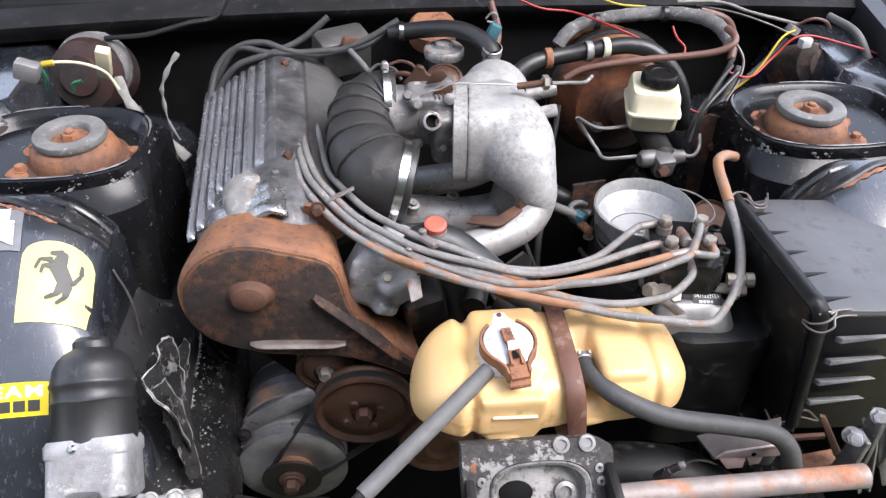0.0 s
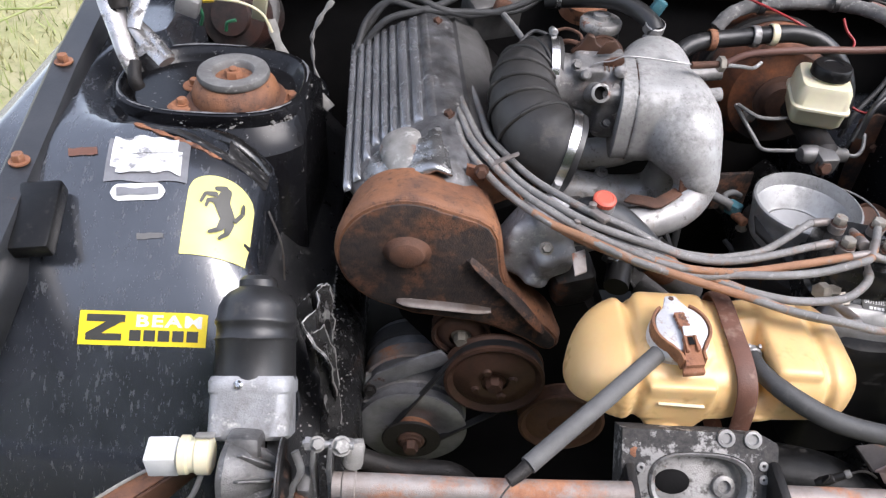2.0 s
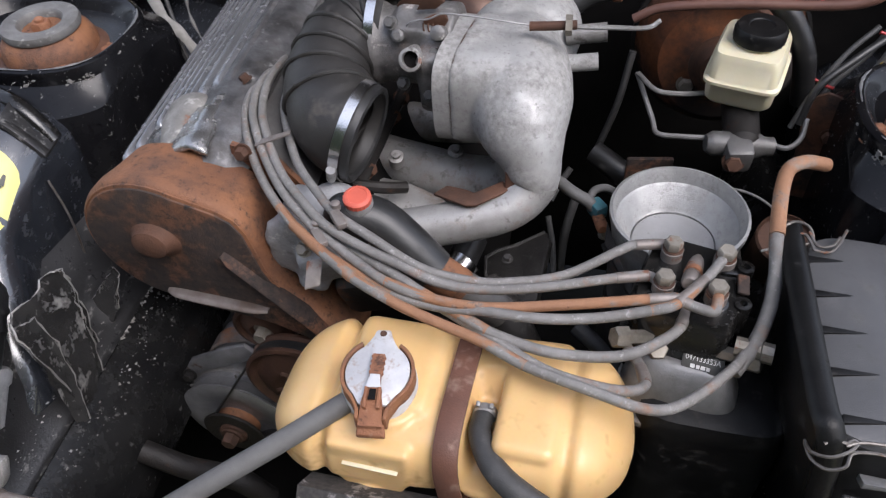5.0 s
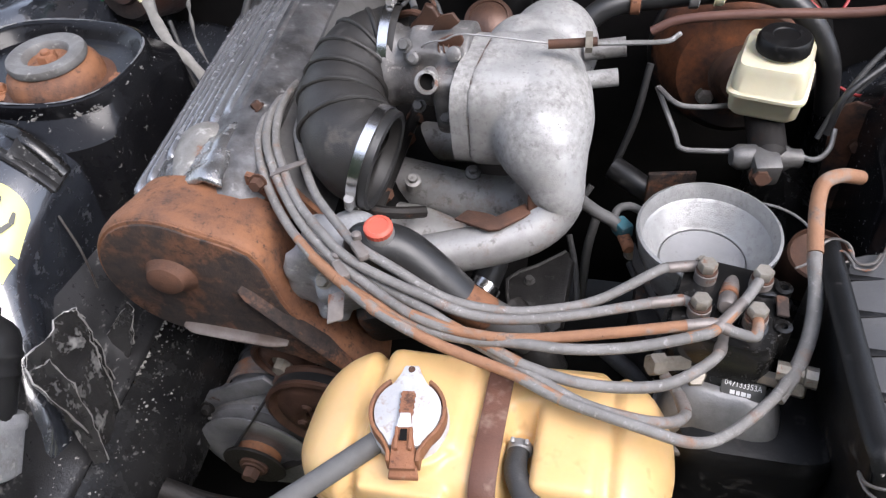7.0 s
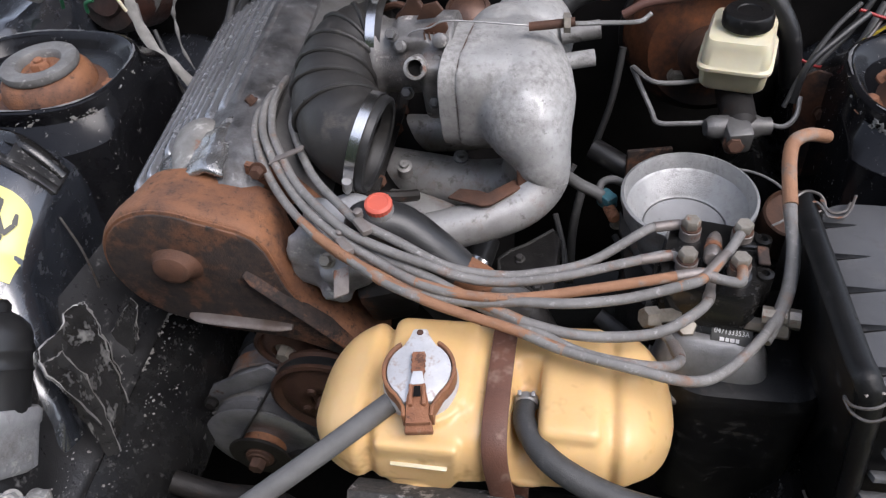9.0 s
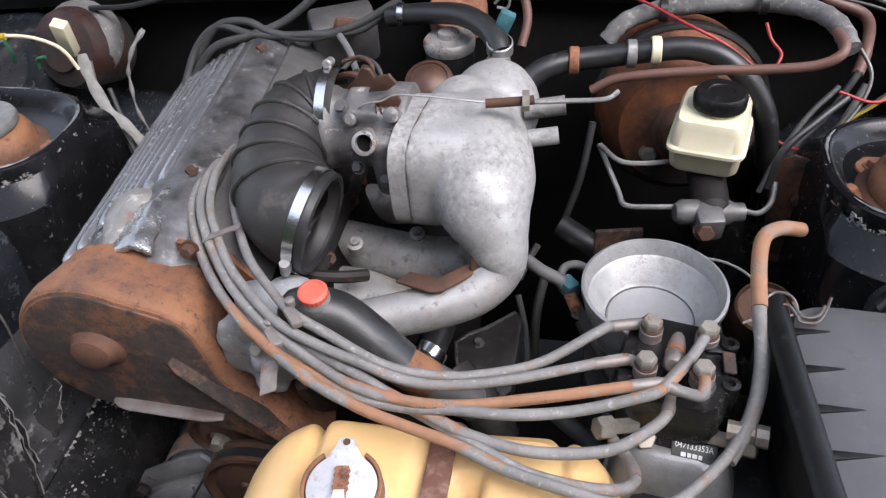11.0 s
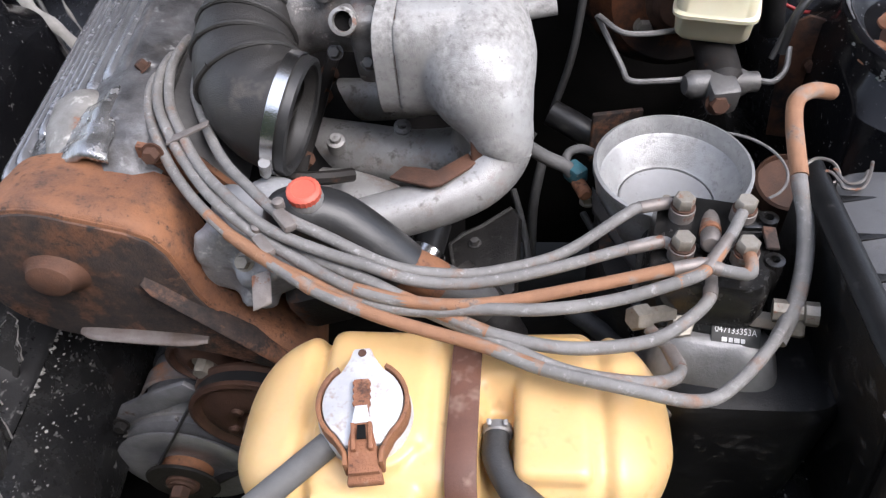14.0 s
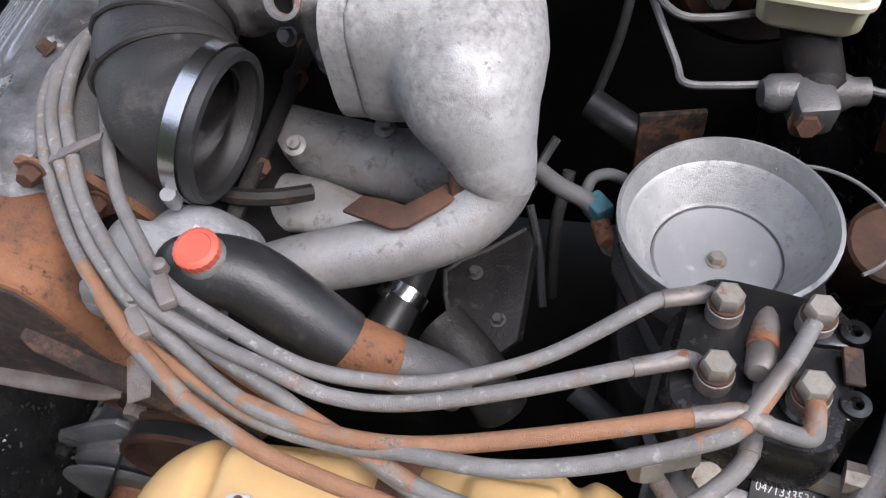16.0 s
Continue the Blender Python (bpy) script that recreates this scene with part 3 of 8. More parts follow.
def strut_tower(side):
    bm = bmesh.new()
    ex, ey = Vector((1, 0, 0)), Vector((0, 1, 0))
    loops = []
    for z, a, b in ((0.45, 0.140, 0.130), (0.70, 0.138, 0.128), (0.776, 0.132, 0.116), (0.784, 0.121, 0.100), (0.797, 0.112, 0.086), (0.807, 0.113, 0.086), (0.812, 0.112, 0.085),
                    (0.814, 0.109, 0.082), (0.814, 0.106, 0.079), (0.811, 0.102, 0.075), (0.804, 0.097, 0.071), (0.7985, 0.092, 0.067), (0.7985, 0.03, 0.03)):
        loops.append([flip((min(p.x, TOWER[0] + 0.114), p.y, p.z), side) for p in superloop((TOWER[0], TOWER[1], z), a, b, ex, ey, 2.7, 64)])
    rings(bm, loops)
    tower = part("strut_tower", bm, M_PAINT_CHIPPED, car)
    # paint worn through along the raised rim
    rim = [flip((min(p.x, TOWER[0] + 0.113), p.y, 0.8146), side) for p in superloop((TOWER[0], TOWER[1], 0.0), 0.1085, 0.0815, ex, ey, 2.7, 64)]
    wear = random.Random(5)
    k = 0
    while k < 62:
        n = wear.randint(3, 9)
        if wear.random() < 0.72:
            part("worn_edge", tube(bmesh.new(), rim[k:k + n], lambda t, g=wear.uniform(0.0010, 0.0022): g * (0.35 + math.sin(math.pi * t) * (0.7 + 0.3 * math.sin(23 * t))), 6, flat=0.5, smooth=2), M_WORN, tower, "paint worn to pale metal")
        k += n
    # slot in the wall facing the engine, its inner shade a dark plug
    bm = bmesh.new()
    c = flip((TOWER[0] + 0.094, TOWER[1] - 0.048, 0.755), side)
    out = Vector((0.84 * -side, -0.54, 0))
    u, v, w = frame_of(out)
    rings(bm, [superloop(c + w * h, 0.007, 0.019, u, v, 3, 24) for h in (-0.004, 0.0012)])
    part("slot", bm, M_DARK, tower)
    bm = bmesh.new()
    rings(bm, [superloop(c + w * h, a, b, u, v, 3, 24) for h, a, b in ((0.0, 0.0085, 0.0205), (0.0016, 0.0085, 0.0205), (0.0016, 0.007, 0.019))], caps=(False, False))
    part("slot_rim", bm, M_PAINT_DIRTY, tower)


def fender(side):
    # raised flange along the outer edge, with its bolts
    bm = bmesh.new()
    loops = []
    for k in range(25):
        y = 0.40 + k * 0.04
        x0, z0 = -0.512 - 0.085 * (y - 0.45), 0.79 + 0.14 * (y - 0.5) - 0.05 * max(0, y - 0.8)
        row = [(x0 + 0.004, y, z0 - 0.06), (x0 + 0.002, y, z0 - 0.004), (x0, y, z0), (x0 - 0.026, y, z0 + 0.003),
               (x0 - 0.030, y, z0 + 0.000), (x0 - 0.034, y, z0 - 0.02), (x0 - 0.055, y, z0 - 0.08), (x0 - 0.10, y, z0 - 0.2), (x0 - 0.12, y, z0 - 0.55)]
        loops.append([flip(p, side) for p in row])
    rings(bm, loops, closed=False)
    ob = part("fender", bm, M_FENDER, car, "faded black fender edge with rusty bolts")
    ob.modifiers.new("sheet", "SOLIDIFY").thickness = 0.002
    for y in (0.635, 0.800, 0.975):
        x0, z0 = -0.512 - 0.085 * (y - 0.45), 0.79 + 0.14 * (y - 0.5) - 0.05 * max(0, y - 0.8)
        bm = hexbolt(bmesh.new(), flip((x0 - 0.014, y, z0 + 0.002), side), (0, 0, 1), 0.0065, 0.008, 1.6)
        part("fender_bolt", bm, M_RUST_LIGHT, ob, "rusty hexagon bolt")


for side in (-1, 1):
    inner_wing(side)
    strut_tower(side)
    fender(side)

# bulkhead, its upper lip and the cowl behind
# near-black sheet, so the shade behind the engine sits in its colour
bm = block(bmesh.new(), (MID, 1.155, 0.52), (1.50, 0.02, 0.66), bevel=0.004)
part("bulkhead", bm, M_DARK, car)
bm = bmesh.new()
loops = []
for k in range(29):
    x = -0.62 + k * 0.05
    bow = 0.05 * ((x - MID) / 0.7) ** 2
    loops.append([(x, 1.125 - bow, 0.822), (x, 1.12 - bow, 0.845), (x, 1.135 - bow, 0.853), (x, 1.17 - bow, 0.855), (x, 1.18 - bow, 0.848),
                  (x, 1.23 - bow, 0.846), (x, 1.24 - bow, 0.862), (x, 1.42 - bow, 0.90), (x, 1.60 - bow, 1.0)])
rings(bm, loops, closed=False)
ob = part("cowl", bm, M_COWL, car, "dusty black cowl with a folded lip")
ob.modifiers.new("sheet", "SOLIDIFY").thickness = 0.002

# front wheels under the wings
for x in (-0.63, 0.80):
    bm = lathe(bmesh.new(), (x, 0.80, 0.29), (1, 0, 0), [(0.17, -0.09), (0.26, -0.085), (0.29, -0.06), (0.292, 0.06), (0.26, 0.085), (0.17, 0.09)], 40)
    part("tyre", bm, M_RUBBER_BLACK, car, "black rubber tyre")

# chassis rails, front crossmember, and an undertray added to keep the depths dark
RAIL = ((-0.238, 0.594), (-0.231, 0.5885), (-0.218, 0.572), (-0.206, 0.556), (-0.199, 0.538), (-0.198, 0.46), (-0.30, 0.46), (-0.30, 0.56), (-0.246, 0.590))
for side in (-1, 1):
    bm = bmesh.new()
    rings(bm, [[flip((x - 0.06 * (y - 0.6), y, z - 0.10 * max(0.0, y - 0.75)), side) for x, z in RAIL] for y in (0.355 + 0.05 * k for k in range(16))])
    part("chassis_rail", bm, M_RAIL, car, "black chassis rail with chipped paint and flakes")
    # dull sloping web between the rail and the wing
    if side > 0:
        continue
    bm = bmesh.new()
    rows = []
    for k in range(16):
        y = 0.355 + 0.05 * k
        out = min(1.0, max(0.25, (y - 0.42) / 0.16))
        row = [(-0.2365, 0.5975), (-0.243, 0.602), (-0.258 - 0.004 * (1 - out), 0.620), (-0.258 - 0.022 * out, 0.645), (-0.258 - 0.048 * out, 0.690)]
        rows.append([flip((x - 0.06 * (y - 0.6), y, z - 0.10 * max(0.0, y - 0.75) + 0.002 * noise.noise((x * 20, y * 14, 1))), side) for x, z in row])
    rings(bm, rows, closed=False)
    ob = part("rail_web", bm, M_WEB, car, "dull grey-black sloping sheet")
    ob.modifiers.new("sheet", "SOLIDIFY").thickness = 0.0015
bm = block(bmesh.new(), (MID, 0.345, 0.50), (0.86, 0.05, 0.16), bevel=0.01)
part("crossmember", bm, M_BLACK, car)
# unseen floor in the same near-black, closing the bay for darkness
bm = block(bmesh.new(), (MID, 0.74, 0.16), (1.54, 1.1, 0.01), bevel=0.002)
part("added_undertray", bm, M_DARK, car)

# unseen open bonnet, hinged at the cowl, added to darken bay and reflections
bm = bmesh.new()
rings(bm, [[(x, 1.24 - 0.16 * t - 0.05 * math.sin(math.pi * t), 0.90 + 1.15 * t + 0.04 * math.sin(math.pi * t)) for t in (k / 10 for k in range(11))]
           for x in (MID + 0.66 * (i / 8 - 1) for i in range(17))], closed=False)
ob = part("bonnet", bm, M_BLACK, car, "unseen raised bonnet whose black underside darkens the bay")
ob.modifiers.new("sheet", "SOLIDIFY").thickness = 0.02

# nose panel in blue-grey paint, with the gap to the fender
def nose(name, x0, x1, skew0, skew1, material, label="", sunk=0.0):
    """A stretch of the nose, its ends slanted forwards by the two skews."""
    bm = bmesh.new()
    loops = []
    for k in range(13):
        x = x0 + (x1 - x0) * k / 12
        near, skew = min(x, 0.0), skew0 + (skew1 - skew0) * k / 12
        bow = -0.002 - 0.045 * near - 0.15 * near * near
        loops.append([(x, 0.338 - bow, 0.640), (x, 0.339 - bow, 0.656), (x, 0.330 - bow, 0.662), (x - skew * 0.3, 0.24 - bow, 0.650),
                      (x - skew * 0.7, 0.12 - bow, 0.618), (x - skew, 0.0, 0.56), (x - skew, -0.04, 0.40)])
    rings(bm, [[(x, y, z - sunk) for x, y, z in loop] for loop in loops], closed=False)
    ob = part(name, bm, material, car, label)
    ob.modifiers.new("sheet", "SOLIDIFY").thickness = 0.0015


nose("nose_panel", -0.319, 0.487, -0.07, 0.07, M_BODY, "blue-grey painted nose panel")
nose("nose_corner", -0.62, -0.3265, 0.0, -0.07, M_BODY, "blue-grey painted fender corner")
nose("nose_corner", 0.4945, 0.79, 0.07, 0.0, M_BODY, "blue-grey painted fender corner")
# dark strip added below the gap, standing in for its shade
nose("gap_shade", -0.345, -0.300, -0.07, -0.07, M_DARK, "black strip added for the shade in the panel gap", 0.012)
bm = bmesh.new()
rng = random.Random(8)
edge = [(x, 0.3455 + 0.045 * min(x, 0.0) + 0.15 * min(x, 0.0) ** 2 + rng.uniform(-0.001, 0.004), 0.656 + rng.uniform(-0.001, 0.002)) for x in (-0.335 + 0.02 * k for k in range(39))]
tube(bm, edge, lambda t: 0.0048 + 0.0008 * math.sin(60 * t) + 0.0009 * math.sin(143 * t), 8, flat=0.6, smooth=3)
part("sealing_edge", bm, M_SEAL, car, "crumbling dirty sealing edge")


# flakes of paint on the towers and rails
rng = random.Random(21)


def flake(bm, place, normal, size):
    """A curled chip of paint lying on a surface."""
    u, v, w = frame_of(normal)
    n = rng.choice((4, 5, 6))
    turn = rng.uniform(0, math.tau)
    stretch = rng.uniform(0.25, 1.0)
    ring = []
    for k in range(n):
        a = turn + math.tau * k / n
        r = size * rng.uniform(0.35, 1.0)
        ring.append(Vector(place) + w * rng.uniform(0.0004, 0.0012) + u * r * math.cos(a) + v * r * stretch * math.sin(a))
    low = [bm.verts.new(p - w * 0.001) for p in ring]
    high = [bm.verts.new(p) for p in ring]
    bm.faces.new(high)
    for i in range(n):
        bm.faces.new((low[i], low[(i + 1) % n], high[(i + 1) % n], high[i]))


for side in (-1, 1):
    bm = bmesh.new()
    for _ in range(640):
        a = math.radians(rng.gauss(-42, 27))
        drop = abs(rng.gauss(0, 0.5)) ** 2 * 0.10
        z = 0.806 - min(drop, 0.14)
        p = superloop((TOWER[0], TOWER[1], z), 0.1125, 0.0855, (1, 0, 0), (0, 1, 0), 2.7, 360)[int(math.degrees(a)) % 360]
        if noise.noise((p.x * 60, p.y * 60, z * 45)) < 0.12 + drop:
            continue
        out = Vector((p.x - TOWER[0], p.y - TOWER[1], 0.0)).normalized()
        flake(bm, flip(p + out * 0.0005, side), flip(out, side) - Vector((2 * MID if side > 0 else 0, 0, 0)), rng.choice((0.0006, 0.0009, 0.0014, 0.0022, 0.0038)))
    tagged(part("paint_flakes", bm, M_FLAKE, car), "pale flakes of paint peeling off the tower", kind="stuff")
    bm = bmesh.new()
    for _ in range(520):
        y = rng.uniform(0.40, 0.74)
        if noise.noise((y * 34, 3.0, 0.5)) < 0.06:
            continue
        x = -0.2375 + rng.gauss(0, 0.0016)
        flake(bm, flip((x - 0.06 * (y - 0.6), y, 0.5955 + rng.uniform(-0.002, 0.0015)), side), (0.3 * -side, 0, 1), rng.choice((0.0006, 0.0009, 0.0014, 0.0024, 0.0034)))
    for _ in range(170):
        y, q = rng.uniform(0.42, 0.68), rng.random() ** 1.5
        if noise.noise((y * 30, q * 3, 9.5)) < -0.05:
            continue
        flake(bm, flip((-0.231 + 0.025 * q - 0.06 * (y - 0.6), y, 0.5892 - 0.0325 * q), side), (-side * 0.8, 0, 0.62), rng.choice((0.0005, 0.0008, 0.0012, 0.0022)))
    for _ in range(60):
        y, q = rng.uniform(0.42, 0.60), rng.random()
        flake(bm, flip((-0.243 - 0.015 * q - 0.06 * (y - 0.6), y, 0.603 + 0.018 * q), side), (-side * 0.7, 0, 0.7), rng.choice((0.0006, 0.001, 0.0018)))
    tagged(part("paint_flakes", bm, M_FLAKE, car), "pale flakes of paint on the chassis rail", kind="stuff")


# ---- strut mounts ----
def strut_mount():
    """Built at the origin of its own tower floor."""
    t = thing("strut_mount", (0, 0, 0), "rusty strut top mount with a grey ring and centre nut", "strut mount", "strut mounts")
    bm = lathe(bmesh.new(), (0, 0, 0), UP, [(0.060, -0.007), (0.060, 0.001), (0.053, 0.006), (0.046, 0.0065)], 40)
    part("base_plate", bm, M_RUST_DARK, t)
    for x, y, r, flat in ((0.057, 0.012, 0.020, 0.95), (0.022, -0.047, 0.024, 0.34), (-0.054, -0.026, 0.018, 0.7), (-0.038, 0.046, 0.018, 0.40)):
        bm = lathe(bmesh.new(), (x, y, 0.0012), UP, [(r, 0), (r * 0.96, 0.0012), (r * 0.7, 0.0022), (r * 0.35, 0.0016)], 34, squash=flat)
        for v in bm.verts:
            away = Vector((v.co.x - x, v.co.y - y, 0))
            v.co += away * 0.35 * noise.noise((v.co.x * 85, v.co.y * 85, 1.5)) + UP * 0.0012 * noise.noise(v.co * 160)
        part("rust_patch", bm, M_RUST, t, "flaking rusty patch")
    bm = lathe(bmesh.new(), (0, 0, 0), UP, [(0.050, 0.003), (0.0505, 0.012), (0.047, 0.022), (0.041, 0.029), (0.030, 0.031)], 40)
    part("rubber_cone", bm, M_RUST, t, "rust-covered mount cone")
    bm = lathe(bmesh.new(), (0, 0, 0.030), UP, [(0.030, 0), (0.040, 0.001), (0.0415, 0.005), (0.040, 0.0095), (0.036, 0.011), (0.0245, 0.0095),
                                                (0.0215, 0.006), (0.021, -0.006)], 48, caps=(False, False))
    part("ring", bm, M_RING, t, "grey washer ring")
    bm = lathe(bmesh.new(), (0, 0, 0.026), UP, [(0.021, 0), (0.021, 0.004), (0.0, 0.004)], 24)
    hexbolt(bm, (0, 0, 0.029), UP, 0.0105, 0.008)
    lathe(bm, (0, 0, 0.034), UP, [(0.005, 0), (0.005, 0.0075), (0.004, 0.0085)], 12)
    part("centre_nut", bm, M_RUST_LIGHT, t)
    for a in (4, 148, 208, 305):
        p = (0.066 * math.cos(radians(a)), 0.046 * math.sin(radians(a)), 0.0005)
        bm = lathe(bmesh.new(), p, UP, [(0.015, 0), (0.014, 0.0025), (0.009, 0.003)], 18)
        hexbolt(bm, (p[0], p[1], p[2] + 0.003), UP, 0.0062, 0.006, 1.3)
        part("stud_nut", bm, M_RUST_LIGHT, t)
    return t


mount = strut_mount()
mount.matrix_basis = pose(-0.362, 0.801, 0.797)
copy_thing(mount, pose(0.532, 0.801, 0.797, 0, 0, 180))
# ---- engine, leaning towards low x ----
EU, ER = Vector((-0.49, 0, 0.872)), Vector((0.872, 0, 0.49))
engine = thing("engine", (-0.03, 0.85, 0.2), "dirty slanted four-cylinder engine with rusty covers", "engine")
TOP = Vector((-0.167, 0, 0.793))


def eng(r, u, y):
    """A place from the distances across and up from the cover's top."""
    return TOP + ER * r + EU * u + Vector((-0.082 * (y - 0.69), y, 0))


# the block's near-black colour carries the shade low in the bay
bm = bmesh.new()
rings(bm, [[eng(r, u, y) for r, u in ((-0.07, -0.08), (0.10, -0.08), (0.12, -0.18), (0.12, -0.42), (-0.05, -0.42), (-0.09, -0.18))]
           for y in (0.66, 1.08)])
part("cylinder_block", bm, M_DARK, engine, "cylinder block in near-black that holds the bay's shade")
bm = bmesh.new()
rings(bm, [[eng(r, u, y) for r, u in ((-0.072, -0.03), (0.085, -0.03), (0.105, -0.06), (0.105, -0.12), (-0.07, -0.12))] for y in (0.68, 1.06)])
part("cylinder_head", bm, M_GRIME, engine)

# valve cover: flat top, rounded shoulders, ribs
bm = bmesh.new()
section = [(-0.066, -0.045), (-0.066, -0.012), (-0.063, -0.003), (-0.057, 0.0), (0.045, 0.0), (0.058, -0.003), (0.070, -0.014), (0.082, -0.034), (0.086, -0.05)]
loops = []
for y, drop, inset in ((0.640, 0.030, 0.030), (0.652, 0.020, 0.022), (0.675, 0.010, 0.010), (0.700, 0.001, 0), (0.72, 0, 0), (0.85, 0, 0), (1.025, 0, 0), (1.040, 0.004, 0.003),
                       (1.046, 0.02, 0.008)):
    loops.append([eng(r - math.copysign(inset, r), min(u, -drop) if u > -0.04 else u, y) for r, u in section])
rings(bm, loops)
cover = part("valve_cover", bm, M_COVER, engine, "dull ribbed aluminium valve cover", sharp=50)
for k in range(9):
    r = -0.0605 + 0.0122 * k if k < 6 else (0.0150, 0.0318, 0.0475)[k - 6]
    sink = max(0.0, r - 0.040) * 0.35
    y0 = (0.680, 0.692, 0.722)[k] if k < 3 else 0.745 if k < 7 else 0.757
    bm = bmesh.new()
    loops = []
    tall = 0.0062 if k < 6 else 0.0056 if k < 7 else 0.0040
    w = 0.0047 if k < 6 else 0.0066
    for y in (y0, y0 + 0.004, y0 + 0.012, 0.86, 0.95, 1.02, 1.027):
        h = 0.0006 if y in (y0, 1.027) else tall * (0.75 if y == y0 + 0.004 else 1.0)
        wave = 0.0004 * math.sin(37 * y + 3 * k)
        loops.append([eng(r + a * w + wave, b * h - 0.001 * (b == 0) - sink, y) for a, b in ((-1, 0), (-0.86, 0.6), (-0.55, 0.95), (0, 1.0), (0.55, 0.95), (0.86, 0.6), (1, 0))])
    rings(bm, loops)
    part("rib", bm, M_RIBBED if k < 8 else M_COVER, cover, sharp=60)
# worn bulge at the front of the cover
bm = bmesh.new()
loops = []
for k in range(15):
    t = k / 14
    rad = 0.026 * math.sin(math.pi * (0.10 + 0.84 * t) ** 0.75) ** 0.6
    tall = 0.0185 * math.sin(math.pi * (0.06 + 0.90 * t) ** 0.62) ** 0.8
    row = []
    for j in range(17):
        q = math.pi * j / 16
        p = eng(0.007 + rad * math.cos(q) * (1 + 0.05 * math.sin(9 * t)), -0.004 + tall * math.sin(q) ** 0.8, 0.748 - 0.078 * t)
        row.append(p + EU * 0.0022 * noise.noise(p * 70))
    loops.append(row + [eng(0.007, -0.02, 0.748 - 0.078 * t)])
rings(bm, loops)
part("front_bulge", bm, M_CORRODED, cover, "scuffed pale bulge", sharp=70)
# dented bright apron between the ribs and the belt cover
bm = bmesh.new()
rows = []
for i in range(25):
    r = -0.044 + 0.104 * i / 24
    row = []
    for j in range(15):
        y = 0.656 + 0.086 * j / 14
        lift = 0.003 - 0.30 * max(0.0, 0.674 - y) - 0.22 * max(0.0, r - 0.048) - 2.2 * max(0.0, r - 0.060) ** 1.5 * 3
        rim = min(1.0, i / 5, (24 - i) / 3, (14 - j) / 4)
        p = eng(r, lift - 0.009 * (1 - rim) ** 2, y)
        row.append(p + EU * (0.0048 * noise.noise((r * 46, y * 52, 2.0)) + 0.0022 * noise.noise((r * 120, y * 110, 5.0))))
    rows.append(row)
rings(bm, rows, closed=False)
ob = part("dented_apron", bm, M_FOIL, cover, "dented bright bare metal", sharp=70)
ob.modifiers.new("sheet", "SOLIDIFY").thickness = 0.004
for y in (0.76, 1.0):
    bm = hexbolt(bmesh.new(), eng(0.066, -0.010, y), EU, 0.005, 0.006)
    part("cover_nut", bm, M_RUST_DARK, cover)

# timing belt cover: a drum round the cam wheel and a leg towards the crank
CAM = Vector((-0.1476, 0, 0.738))


def belt_outline(grow, n=40):
    """The outline of the cover: round the cam wheel, then down the leg."""
    out = []
    for k in range(n):
        a = radians(66 + 189 * k / (n - 1))
        out.append(Vector((CAM.x + 0.0775 * math.cos(a), 0, CAM.z + 0.0775 * math.sin(a))))
    for x, z in ((-0.140, 0.6525), (-0.105, 0.6485), (-0.072, 0.6445), (-0.050, 0.638), (-0.030, 0.629), (-0.010, 0.619), (0.010, 0.605), (0.022, 0.604), (0.030, 0.613), (0.030, 0.627),
                 (0.020, 0.641), (0.004, 0.657), (-0.016, 0.676), (-0.034, 0.700), (-0.044, 0.726), (-0.048, 0.750), (-0.052, 0.771), (-0.061, 0.787), (-0.077, 0.797), (-0.096, 0.803)):
        out.append(Vector((x, 0, z)))
    grown = []
    for k, p in enumerate(out):
        t = (out[(k + 1) % len(out)] - out[k - 1]).normalized()
        grown.append(p + Vector((t.z, 0, -t.x)) * grow)
    return grown


bm = bmesh.new()
loops = [[p + Vector((0, y, 0)) for p in belt_outline(g)] for y, g in ((0.668, -0.0085), (0.664, -0.0080), (0.640, -0.0035), (0.620, 0.0), (0.611, 0.0), (0.606, -0.0018), (0.603, -0.006))]
for loop in loops:
    for p in loop:
        p += Vector((noise.noise(p * 28), 0, noise.noise(p * 28 + Vector((5, 0, 0))))) * 0.0014
rings(bm, loops)
timing = part("timing_cover", bm, M_RUST, engine, "rusty sheet-steel timing belt cover")
bm = bmesh.new()
rings(bm, [[p + Vector((0, y, 0)) for p in belt_outline(g)] for y, g in ((0.6045, -0.006), (0.6015, -0.0068), (0.6005, -0.0095))])
part("face", bm, M_RUST_FACE, timing, "blackened rusty front face")
rim = [p + Vector((0, 0.6045, 0)) for p in belt_outline(-0.0042)]
part("rolled_edge", tube(bmesh.new(), [*rim, rim[0]], 0.0012, 6, caps=False, smooth=0), M_RUST, timing, "worn rolled edge")
bm = lathe(bmesh.new(), (-0.148, 0.602, 0.750), (0, -1, 0.12), [(0.027, 0), (0.0205, 0.006), (0.0175, 0.0125), (0.012, 0.0148), (0.0, 0.015)], 28, squash=0.82, caps=(True, False))
part("bump", bm, M_RUST_DARK, timing, "worn rusty pressed bump")
bm = tube(bmesh.new(), [(-0.158, 0.603, 0.6785), (-0.11, 0.602, 0.676), (-0.054, 0.603, 0.671)], lambda t: 0.0125 * min(1.0, 0.55 + 4 * t, 0.65 + 3 * (1 - t)), 16, flat=0.28)
part("pressed_band", bm, M_BAND, timing, "worn bright pressed band")
bm = tube(bmesh.new(), [(-0.083, 0.603, 0.744), (-0.040, 0.602, 0.697), (0.007, 0.603, 0.641)], lambda t: 0.0120 * min(1.0, 0.7 + 4 * min(t, 1 - t)), 16, flat=0.4)
part("pressed_ridge", bm, M_RUST_FACE, timing)
